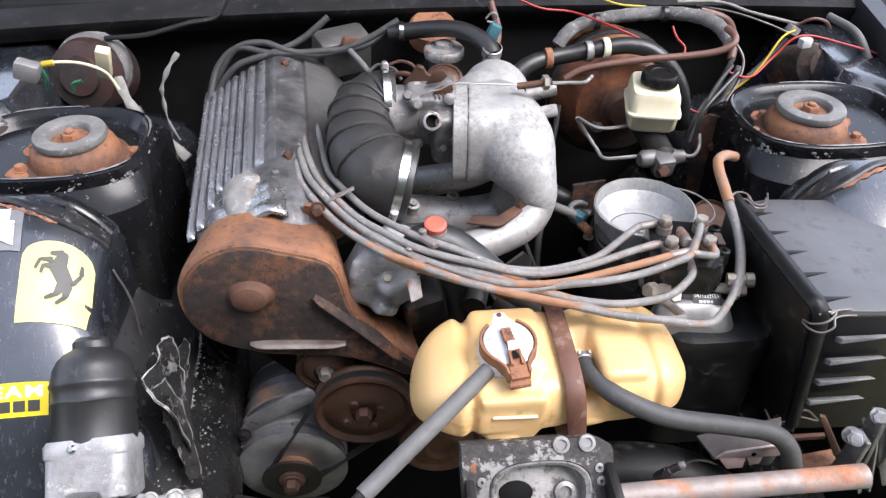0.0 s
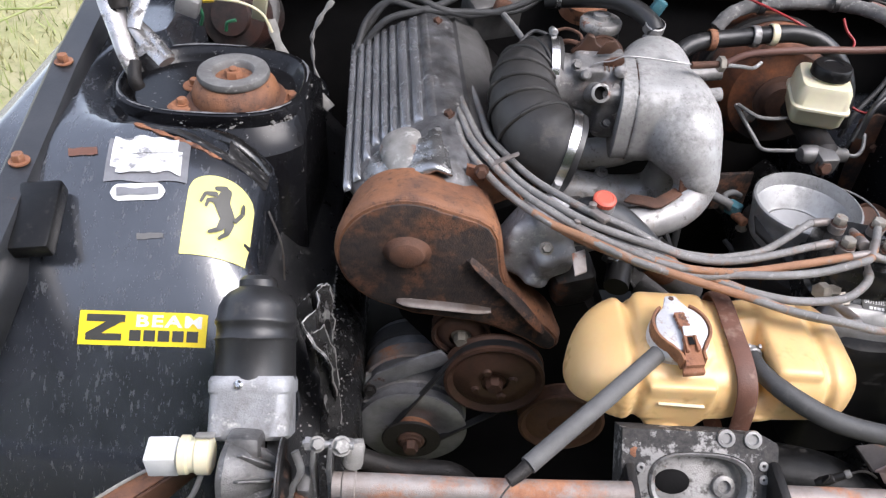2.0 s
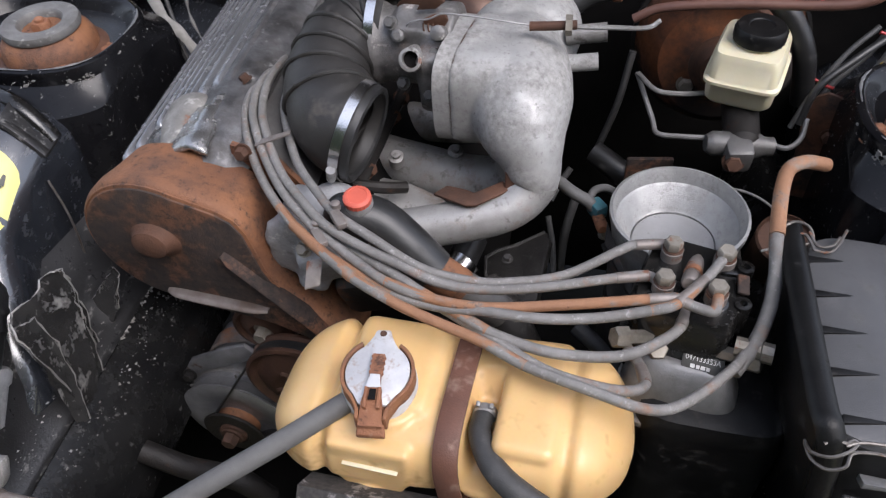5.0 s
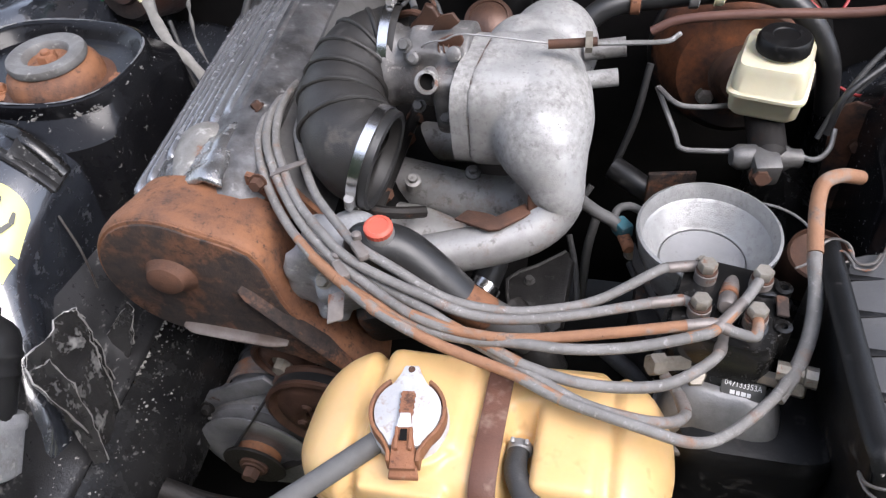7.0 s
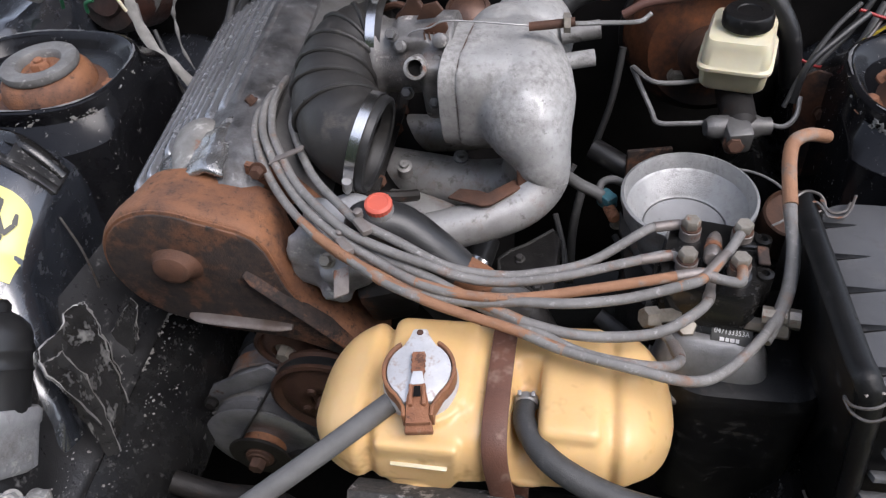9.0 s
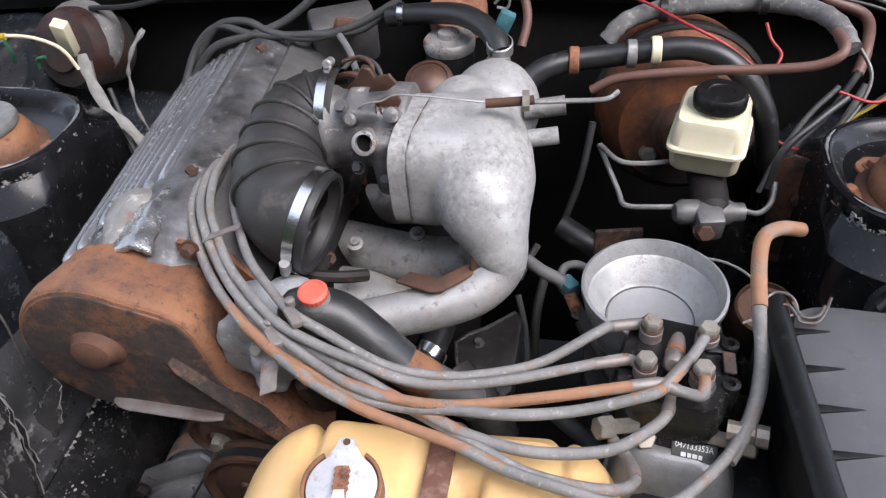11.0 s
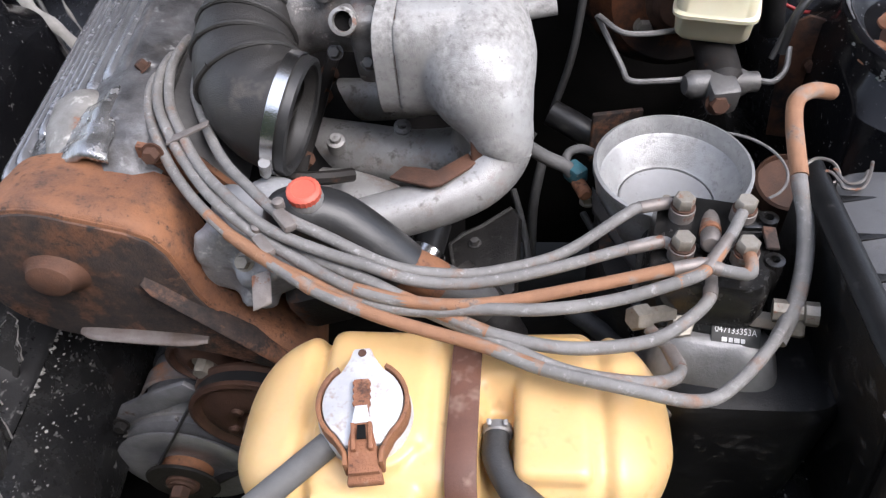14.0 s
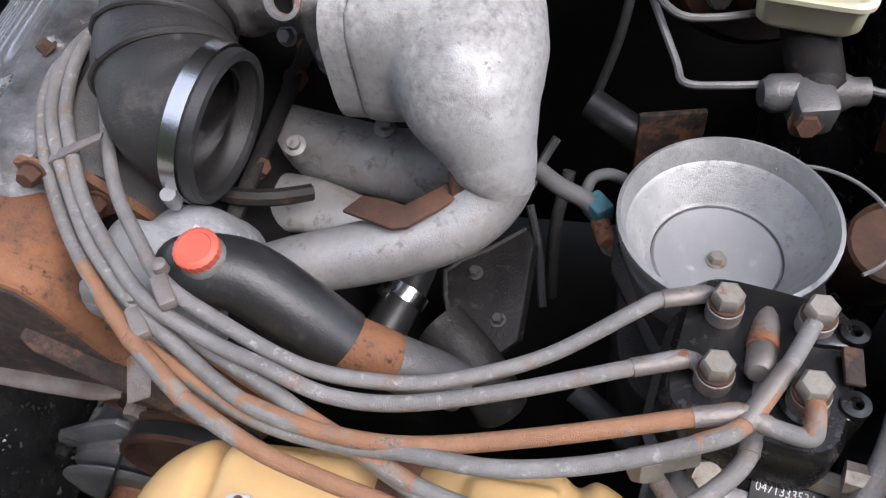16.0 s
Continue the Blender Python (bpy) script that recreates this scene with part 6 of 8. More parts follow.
def torn_sheet(name, pts, thick, rim):
    """A bent sheet whose broken rim shows bare metal."""
    out = []
    for a, b in zip(pts, pts[1:] + pts[:1]):
        a, b = Vector(a), Vector(b)
        for k in range(5):
            out.append(a.lerp(b, k / 5) + Vector((rng.uniform(-1, 1), rng.uniform(-1, 1), rng.uniform(-1, 1))) * 0.0018)
    ob = part(name, slab(bmesh.new(), out, thick), M_TORN, torn)
    edge = [p + Vector(thick) for p in out[:5 * rim + 1]]
    part("bare_edge", tube(bmesh.new(), edge, lambda t: 0.0006 + 0.0004 * math.sin(40 * t), 6, smooth=0), M_TORN_EDGE, ob, "light torn edge")


torn_sheet("sheet", [(-0.21, 0.485, 0.65), (-0.215, 0.48, 0.71), (-0.236, 0.49, 0.732), (-0.243, 0.505, 0.733), (-0.231, 0.52, 0.739), (-0.233, 0.54, 0.742), (-0.228, 0.552, 0.741), (-0.223, 0.555, 0.734), (-0.221, 0.552, 0.715), (-0.22, 0.545, 0.681), (-0.221, 0.53, 0.628), (-0.221, 0.515, 0.601), (-0.226, 0.49, 0.597)], (0.001, 0.002, 0.001), 9)
torn_sheet("sheet", [(-0.291, 0.6, 0.604), (-0.257, 0.605, 0.644), (-0.233, 0.616, 0.672), (-0.229, 0.612, 0.66), (-0.238, 0.6, 0.626), (-0.259, 0.59, 0.585), (-0.285, 0.575, 0.556)], (0.001, 0.002, 0.001), 4)
torn_sheet("fold", [(-0.244, 0.556, 0.721), (-0.234, 0.56, 0.731), (-0.23, 0.56, 0.71), (-0.232, 0.55, 0.659), (-0.225, 0.535, 0.61), (-0.232, 0.53, 0.61), (-0.236, 0.545, 0.66)], (0.002, 0.003, 0.0), 4)
torn_sheet("flap", [(-0.232, 0.498, 0.728), (-0.224, 0.506, 0.733), (-0.216, 0.504, 0.700), (-0.211, 0.494, 0.648), (-0.208, 0.484, 0.606), (-0.217, 0.478, 0.606), (-0.225, 0.486, 0.662)], (0.002, 0.0015, 0.001), 4)
torn_sheet("flap", [(-0.262, 0.566, 0.690), (-0.250, 0.572, 0.704), (-0.243, 0.568, 0.672), (-0.238, 0.556, 0.626), (-0.246, 0.548, 0.612), (-0.254, 0.556, 0.648)], (0.002, 0.002, 0.001), 3)

# ---- stickers on the wing ----
def decal(name, place, material, label, corners, shape, lift=0.0012, parent=None):
    """A thin vinyl sheet pressed onto the wing. shape: outline in 0..1 across and up."""
    (x0, y0), (x1, y1), (x2, y2) = corners
    bm = bmesh.new()
    nx = 22

    def at(u, v, up):
        x, y = x0 + (x1 - x0) * u + (x2 - x0) * v, y0 + (y1 - y0) * u + (y2 - y0) * v
        return Vector((x, y, wing_z(x, y) + up * lift))

    cols = []
    for k in range(nx + 1):
        u = k / nx
        lo, hi = shape(u)
        cols.append([at(u, lo + (hi - lo) * j / 16, 1) for j in range(17)])
    rings(bm, cols, closed=False)
    if parent:
        return part(name, bm, material, parent)
    ob = solo(name, bm, material, label, "sticker")
    return ob


HC = ((-0.373, 0.569), (-0.311, 0.574), (-0.374, 0.632))


def arch(u):
    return 0.0, 1.0 + 0.30 * math.sqrt(max(0.0, 1 - (2 * u - 1) ** 2))


badge = decal("arched_sticker", None, M_YELLOW, "pale yellow arched sticker with a dark emblem", HC, arch)


def stroke(u0, v0, u1, v1, w0, w1, lift):
    """A tapered dark bar on the arched sticker."""
    e = Vector((HC[1][0] - HC[0][0], HC[1][1] - HC[0][1]))
    f = Vector((HC[2][0] - HC[0][0], HC[2][1] - HC[0][1]))
    a, b = Vector(HC[0]) + e * u0 + f * v0, Vector(HC[0]) + e * u1 + f * v1
    along = (b - a).normalized()
    side = Vector((-along.y, along.x))
    bm = bmesh.new()
    rows = []
    for k in range(7):
        t = k / 6
        w = (w0 + (w1 - w0) * t) * 0.06 * (0.75 if k in (0, 6) else 1)
        mid = a.lerp(b, t)
        rows.append([Vector((*(mid + side * w * q), wing_z(*(mid + side * w * q)) + lift)) for q in (-0.5, 0, 0.5)])
    rings(bm, rows, closed=False)
    part("emblem_bar", bm, M_INK, badge)


for n, (u0, v0, u1, v1, w0, w1) in enumerate(((0.60, 1.10, 0.40, 1.06, 0.13, 0.07), (0.60, 1.12, 0.54, 0.84, 0.13, 0.24), (0.50, 0.92, 0.68, 0.60, 0.27, 0.24), (0.46, 0.96, 0.28, 0.94, 0.10, 0.06),
                                              (0.28, 0.95, 0.22, 0.78, 0.06, 0.05), (0.46, 0.86, 0.34, 0.84, 0.10, 0.06), (0.34, 0.86, 0.31, 0.72, 0.06, 0.05), (0.64, 0.64, 0.54, 0.42, 0.16, 0.08),
                                              (0.54, 0.43, 0.40, 0.34, 0.08, 0.05), (0.70, 0.62, 0.67, 0.38, 0.15, 0.07), (0.67, 0.40, 0.57, 0.27, 0.07, 0.05), (0.76, 0.62, 0.86, 0.80, 0.06, 0.05),
                                              (0.86, 0.80, 0.86, 0.96, 0.07, 0.04))):
    stroke(u0, v0, u1, v1, w0, w1, 0.0022 + 0.0002 * n)
CC = ((-0.462, 0.498), (-0.338, 0.500), (-0.462, 0.522))
strip2 = decal("rectangular_sticker", None, M_YELLOW_DEEP, "yellow rectangular sticker with black and white bars", CC, lambda u: (0.0, 1.0))


def bar(u0, u1, v0, v1, material, slant=0.0):
    e, f = (CC[1][0] - CC[0][0], CC[1][1] - CC[0][1]), (CC[2][0] - CC[0][0], CC[2][1] - CC[0][1])
    a = (CC[0][0] + e[0] * u0 + f[0] * v0, CC[0][1] + e[1] * u0 + f[1] * v0)
    b = (a[0] + e[0] * (u1 - u0), a[1] + e[1] * (u1 - u0))
    c = (a[0] + f[0] * (v1 - v0) + e[0] * slant, a[1] + f[1] * (v1 - v0) + e[1] * slant)
    decal("bar", None, material, "", (a, b, c), lambda u: (0, 1), 0.0022, strip2)


bar(0.06, 0.36, 0.66, 0.88, M_INK)
bar(0.06, 0.34, 0.12, 0.32, M_INK)
bar(0.06, 0.18, 0.32, 0.66, M_INK, 0.15)
for k in range(5):
    bar(0.40 + 0.112 * k, 0.49 + 0.112 * k, 0.12, 0.44, M_INK)
word = bpy.data.curves.new("word", "FONT")
word.body, word.size, word.align_x = "BEAM", 1.0, "LEFT"
word.space_character, word.resolution_u, word.offset = 1.18, 3, 0.03
letters = new("lettering", word)
bpy.context.view_layer.update()
mesh = bpy.data.meshes.new_from_object(letters.evaluated_get(bpy.context.evaluated_depsgraph_get()))
bpy.data.objects.remove(letters)
wide = max(v.co.x for v in mesh.vertices)
for v in mesh.vertices:
    u1, v1 = 0.44 + 0.52 * v.co.x / wide, 0.54 + 0.34 * v.co.y / 0.7
    x = CC[0][0] + (CC[1][0] - CC[0][0]) * u1 + (CC[2][0] - CC[0][0]) * v1
    y = CC[0][1] + (CC[1][1] - CC[0][1]) * u1 + (CC[2][1] - CC[0][1]) * v1
    v.co = (x, y, wing_z(x, y) + 0.0026)
mesh.materials.clear()
mesh.materials.append(M_WHITE)
ob = new("lettering", mesh)
ob.parent = strip2
ob["label"] = "worn white lettering"
M_FILM = surface("clear_film", (0.19, 0.19, 0.198), (0.10, 0.10, 0.106), 0.3, 0, 60, 300, 0.05, coat=0.5)
M_PAPER = surface("worn_white_paper", (0.74, 0.74, 0.73), (0.55, 0.55, 0.54), 0.6, 0, 60, 400, 0.1, rust=((0.16, 0.16, 0.168), (0.32, 0.32, 0.325), 0.28, 60), soft=0.05)
LC = ((-0.460, 0.628), (-0.376, 0.632), (-0.468, 0.688))


def ragged(seed, low, high, wild):
    return lambda u: (low + wild * noise.noise((u * 2.6, seed, 0.3)), high + wild * noise.noise((u * 3.1, seed + 3, 0.7)))


label = decal("torn_label", None, M_FILM, "torn remains of a white paper label on clear film", LC, ragged(1, 0.03, 0.97, 0.07))
for u0, v0, u1, v1, seed in ((0.06, 0.25, 0.66, 0.97, 2), (0.36, 0.16, 0.92, 0.66, 5), (0.14, 0.14, 0.70, 0.50, 8), (0.30, 0.55, 0.86, 0.94, 11)):
    e, f = Vector((LC[1][0] - LC[0][0], LC[1][1] - LC[0][1])), Vector((LC[2][0] - LC[0][0], LC[2][1] - LC[0][1]))
    c0 = Vector(LC[0]) + e * u0 + f * v0
    decal("paper", None, M_PAPER, "", (tuple(c0), tuple(c0 + e * (u1 - u0)), tuple(c0 + f * (v1 - v0))), ragged(seed, 0.08, 0.92, 0.3), 0.0024 + 0.0002 * seed, label)
SC2 = ((-0.449, 0.611), (-0.394, 0.616), (-0.453, 0.628))
label = decal("torn_label", None, M_WHITE, "small white label worn through in the middle", SC2, lambda u: (0.5 - 0.5 * min(1, 8 * u, 8 * (1 - u)) ** 0.5, 0.5 + 0.5 * min(1, 8 * u, 8 * (1 - u)) ** 0.5))
e, f = Vector((SC2[1][0] - SC2[0][0], SC2[1][1] - SC2[0][1])), Vector((SC2[2][0] - SC2[0][0], SC2[2][1] - SC2[0][1]))
c0 = Vector(SC2[0]) + e * 0.12 + f * 0.25
decal("worn_middle", None, M_FILM, "", (tuple(c0), tuple(c0 + e * 0.76), tuple(c0 + f * 0.5)), ragged(4, 0.08, 0.92, 0.25), 0.0022, label)
decal("glue_mark", None, M_STRAP, "brown glue mark of a lost sticker", ((-0.503, 0.657), (-0.474, 0.661), (-0.507, 0.668)), ragged(6, 0.05, 0.95, 0.15))
decal("glue_mark", None, M_HOSE, "faint grey glue mark of a lost sticker", ((-0.416, 0.578), (-0.390, 0.580), (-0.417, 0.584)), ragged(9, 0.1, 0.9, 0.2))
bm = block(bmesh.new(), (-0.506, 0.575, 0.788), (0.042, 0.080, 0.020), (16, -4, 6), 0.004)
solo("rubber_block", bm, M_PLASTIC, "matt black rectangular bonnet rest block", "block")

# ---- locking pliers on the wing ----
M_PLIERS = surface("nickel_plated_steel", (0.56, 0.55, 0.54), (0.32, 0.31, 0.30), 0.28, 0.85, 40, 500, 0.2, spread=0.3, stain=30, dust=((0.12, 0.115, 0.11), 0.2, 60))
pl = thing("locking_pliers", (-0.45, 0.86, 0.83), "steel locking pliers clamped to the tower edge", "pliers")
for name, pts, r in (("handle", [(-0.473, 0.794, 0.828), (-0.483, 0.806, 0.846), (-0.495, 0.828, 0.866), (-0.508, 0.851, 0.884), (-0.515, 0.869, 0.895)], 0.0135), ("lever", [(-0.479, 0.828, 0.866), (-0.478, 0.844, 0.878), (-0.477, 0.86, 0.888), (-0.476, 0.878, 0.896)], 0.0115),
                     ("trigger", [(-0.48, 0.831, 0.866), (-0.463, 0.818, 0.854), (-0.436, 0.799, 0.842)], 0.009), ("trigger", [(-0.477, 0.843, 0.868), (-0.458, 0.828, 0.858), (-0.435, 0.805, 0.846)], 0.006)):
    part(name, tube(bmesh.new(), pts, lambda t, r=r: r * (0.72 + 0.5 * t), 12, flat=0.5), M_PLIERS, pl)
part("screw_head", lathe(bmesh.new(), (-0.499, 0.85, 0.892), (-0.2, 0.3, 1), [(0.011, -0.01), (0.011, 0.004), (0.008, 0.006)], 18), M_BLACK, pl)
part("jaw", tube(bmesh.new(), [(-0.475, 0.802, 0.838), (-0.472, 0.786, 0.825), (-0.469, 0.785, 0.815)], 0.008, 10), M_BLACK, pl)

# ---- air-flow meter ----
afm = thing("air_flow_meter", (0.312, 0.715, 0.66), "cast aluminium air-flow meter bowl with a sensor plate", "air-flow meter")
BOWL = Vector((0.310, 0.719, 0.753))
bm = lathe(bmesh.new(), BOWL, UP, [(0.046, -0.065), (0.054, -0.045), (0.058, -0.020), (0.0595, -0.008), (0.061, -0.006), (0.061, 0.0), (0.0585, 0.001), (0.0565, -0.003), (0.0545, -0.014),
                                   (0.0515, -0.016), (0.0415, -0.036), (0.0385, -0.038), (0.0385, -0.046)], 64, caps=(False, False))
bowl = part("bowl", bm, M_BOWL, afm, "bright aluminium bowl")
bm = lathe(bmesh.new(), BOWL, UP, [(0.038, -0.044), (0.038, -0.040), (0.0365, -0.0385), (0.001, -0.0385)], 48)
part("sensor_plate", bm, M_PLATE, afm)
part("plate_screw", hexbolt(bmesh.new(), BOWL + Vector((0.0, -0.004, -0.0385)), UP, 0.0045, 0.005), M_BOLT, afm)
bm = bmesh.new()
rings(bm, [superloop((0.314, 0.70, z), a, b, (1, 0, 0), (0, 1, 0), 3.5, 44) for z, a, b in ((0.60, 0.06, 0.08), (0.670, 0.058, 0.082), (0.700, 0.060, 0.084), (0.704, 0.059, 0.083))])
part("lower_housing", bm, M_BLACK, afm)
bm = slab(bmesh.new(), [(0.249, 0.71, 0.735), (0.268, 0.664, 0.725), (0.294, 0.613, 0.725), (0.295, 0.603, 0.72), (0.275, 0.639, 0.72), (0.249, 0.692, 0.725)], (0, 0, 0.004), 0.0008)
part("gasket_plate", bm, M_BLACK, afm)
for k in range(5):
    a = radians(30 + 72 * k)
    part("housing_screw", hexbolt(bmesh.new(), BOWL + Vector((0.062 * math.cos(a), 0.072 * math.sin(a), -0.050)), UP, 0.005, 0.006), M_BOLT, afm)

# wire hoop beside the bowl
bm = tube(bmesh.new(), [BOWL + Vector((0.050 + 0.042 * math.cos(a), 0.012 + 0.04 * math.sin(a), -0.012 - 0.004 * math.cos(a))) for a in (radians(-60 + 15 * k) for k in range(13))], 0.0012, 6)
part("wire_hoop", bm, M_ZINC, afm, "thin spring wire")

# ---- fuel distributor ----
dist = thing("fuel_distributor", (0.32, 0.61, 0.66), "black fuel distributor with banjo bolts and grimy fittings", "fuel distributor")
bm = bmesh.new()
rings(bm, [superloop((0.319, 0.616, z), a, b, (0.98, -0.2, 0), (0.2, 0.98, 0), 5, 40) for z, a, b in ((0.704, 0.044, 0.046), (0.738, 0.045, 0.047), (0.742, 0.041, 0.043), (0.772, 0.040, 0.042), (0.778, 0.037, 0.039))])
part("body", bm, M_BLACK_GLOSS, dist)
BANJO = [(0.302, 0.638, 0.797), (0.342, 0.636, 0.797), (0.297, 0.602, 0.797), (0.335, 0.595, 0.801)]
for p in BANJO:
    p = Vector(p)
    bm = lathe(bmesh.new(), p, UP, [(0.0105, -0.034), (0.0105, -0.020), (0.0085, -0.019)], 20)
    part("boss", bm, M_BLACK_GLOSS, dist)
    bm = lathe(bmesh.new(), p, UP, [(0.0076, -0.020), (0.0085, -0.0195), (0.0085, -0.010), (0.0076, -0.0095)], 24)
    eye = part("banjo_eye", bm, M_SLEEVE, dist)
    part("washer", lathe(bmesh.new(), p, UP, [(0.0080, -0.0096), (0.0080, -0.0082)], 20), M_RUST_DARK, eye, "copper-coloured washer")
    part("banjo_bolt", lathe(bmesh.new(), p, UP, [(0.0070, -0.008), (0.0074, -0.0065), (0.0074, -0.0015), (0.0060, 0.0)], 6), M_BOLT, dist, "worn hexagon banjo bolt")
for p, r in (((0.358, 0.632, 0.784), 0.0064), ((0.356, 0.598, 0.780), 0.0064)):
    bm = lathe(bmesh.new(), p, UP, [(r, -0.03), (r, 0.0), (r * 0.5, 0.0005), (r * 0.45, -0.006), (0.0, -0.006)], 20, caps=(True, False))
    part("screw_ear", bm, M_BLACK_GLOSS, dist)
    part("ear_web", block(bmesh.new(), (p[0] - 0.008, p[1], p[2] - 0.016), (0.02, 0.014, 0.026), (0, 0, 0), 0.003), M_BLACK_GLOSS, dist)
part("clip_plate", block(bmesh.new(), (0.356, 0.615, 0.782), (0.009, 0.018, 0.003), (5, 8, 0), 0.001), M_RUST_FACE, dist)
bm = lathe(bmesh.new(), (0.321, 0.632, 0.776), (-0.15, -0.75, 0.30), [(0.005, -0.018), (0.0068, -0.014), (0.0068, 0.008), (0.0055, 0.010), (0.0055, 0.014), (0.0066, 0.016), (0.0066, 0.030), (0.005, 0.032)], 14)
fit = part("centre_fitting", bm, M_SLEEVE, dist, "grey steel fitting with a rusty ring")
part("ring", lathe(bmesh.new(), (0.321, 0.632, 0.776), (-0.15, -0.75, 0.30), [(0.0070, 0.008), (0.0072, 0.009), (0.0072, 0.013), (0.0070, 0.014)], 14), M_RUST_LIGHT, fit)
# regulator casting in front, with its maker's plate
bm = bmesh.new()
rings(bm, [superloop((0.322, 0.562 + dy, z), a, b, (0.98, -0.15, 0), (0.15, 0.98, 0), pw, 44)
           for z, a, b, dy, pw in ((0.66, 0.046, 0.026, 0.0, 4), (0.702, 0.047, 0.027, 0.0, 4), (0.712, 0.045, 0.026, 0.001, 3.6), (0.722, 0.042, 0.021, 0.005, 3.4), (0.731, 0.038, 0.0165, 0.008, 3.2), (0.736, 0.034, 0.013, 0.010, 3), (0.738, 0.028, 0.010, 0.010, 3))])
reg = part("regulator", bm, M_REGULATOR, dist, "scuffed grey pressure casting")
bm = bmesh.new()
rings(bm, [superloop((0.322, 0.560, z), a, b, (0.98, -0.15, 0), (0.15, 0.98, 0), 4.5, 44) for z, a, b in ((0.690, 0.049, 0.031), (0.691, 0.0505, 0.0325), (0.6965, 0.0505, 0.0325), (0.698, 0.049, 0.031))])
part("flange", bm, M_ALU_DIRTY, reg, "bright worn lower flange")
lab = Vector((0.3345, 0.5665, 0.7400))
bm = block(bmesh.new(), lab, (0.031, 0.0135, 0.0016), (28, 0, -8), 0.0006)
plate = part("maker_plate", bm, M_INK, reg, "small black maker's plate with a part number")


def printed(text, face, width, height, material, parent):
    """Flat built-in letters laid on a face whose matrix is given, from its origin along x."""
    curve = bpy.data.curves.new("word", "FONT")
    curve.body, curve.size, curve.align_x, curve.resolution_u = text, 1.0, "LEFT", 3
    shown = new("lettering", curve)
    bpy.context.view_layer.update()
    letters = bpy.data.meshes.new_from_object(shown.evaluated_get(bpy.context.evaluated_depsgraph_get()))
    bpy.data.objects.remove(shown)
    span = max(v.co.x for v in letters.vertices)
    for v in letters.vertices:
        v.co = face @ Vector((width * v.co.x / span, height * v.co.y / 0.7, 0))
    letters.materials.clear()
    letters.materials.append(material)
    out = new("lettering", letters)
    out.parent = parent
    return out


on_plate = pose(*lab, 28, 0, -8)
printed("047133353A", on_plate @ Matrix.Translation((-0.0135, 0.0008, 0.0011)), 0.0265, 0.0042, M_WHITE, plate)
for du, w in ((-0.0070, 0.0034), (-0.0030, 0.0026), (0.0008, 0.0034), (0.0046, 0.0026)):
    part("bar", add(bmesh.new(), block(bmesh.new(), (du, -0.0036, 0.0010), (w, 0.0030, 0.0005), bevel=0), on_plate), M_WHITE, plate)
for p, ax in (((0.268, 0.566, 0.757), (-0.8, -0.4, 0.3)), ((0.300, 0.572, 0.742), (0.1, -0.5, 0.8)), ((0.372, 0.567, 0.752), (0.9, -0.3, 0.2))):
    part("fitting", lathe(bmesh.new(), p, ax, [(0.006, -0.03), (0.006, -0.010), (0.0088, -0.009), (0.0088, 0.001), (0.0075, 0.003)], 6), M_BOLT, reg)

# ---- fuel lines ----
def fuel_line(name, pts, r, material, label, ends=(), rusty=()):
    bm = tube(bmesh.new(), pts, r, 12)
    ob = solo(name, bm, material, label, "fuel line", "fuel lines over the engine")
    for k, m in ends:
        a, b = Vector(pts[k]), Vector(pts[k + 1] if k >= 0 else pts[k - 1])
        bm = tube(bmesh.new(), [a, a.lerp(b, 0.5), b], r * 1.12, 12, smooth=2)
        part("crimp_sleeve", bm, m, ob)
    for i, j in rusty:
        part("rusty_stretch", tube(bmesh.new(), pts[i:j], r * 1.03, 12), M_LINE_RUST, ob, "rust-brown stretch")
    return ob


R = 0.0040
up1 = [(-0.085, 0.86, 0.80), (-0.075, 0.80, 0.805), (-0.068, 0.75, 0.807)]
fuel_line("fuel_line", up1 + [(-0.057, 0.722, 0.806), (-0.024, 0.666, 0.806), (0.012, 0.626, 0.808), (0.037, 0.603, 0.81), (0.068, 0.589, 0.806), (0.111, 0.578, 0.79), (0.151, 0.579, 0.782), (0.181, 0.586, 0.779), (0.222, 0.608, 0.772), (0.263, 0.631, 0.786), (0.273, 0.637, 0.787), (0.294, 0.644, 0.785)] + [(0.301, 0.637, 0.7825)],
          R, M_LINE, "grey sheathed steel fuel line", ((-2, M_SLEEVE),))
fuel_line("fuel_line", [(-0.10, 0.84, 0.80)] + [(-0.09, 0.767, 0.815), (-0.077, 0.719, 0.815), (-0.06, 0.688, 0.812), (-0.034, 0.651, 0.808), (-0.004, 0.621, 0.807), (0.028, 0.595, 0.806), (0.065, 0.58, 0.802), (0.095, 0.572, 0.798), (0.128, 0.564, 0.793), (0.162, 0.567, 0.788), (0.208, 0.581, 0.785), (0.261, 0.599, 0.787), (0.285, 0.608, 0.785)] + [(0.296, 0.601, 0.7825)],
          R, M_LINE, "grey sheathed steel fuel line", ((-2, M_SLEEVE),))
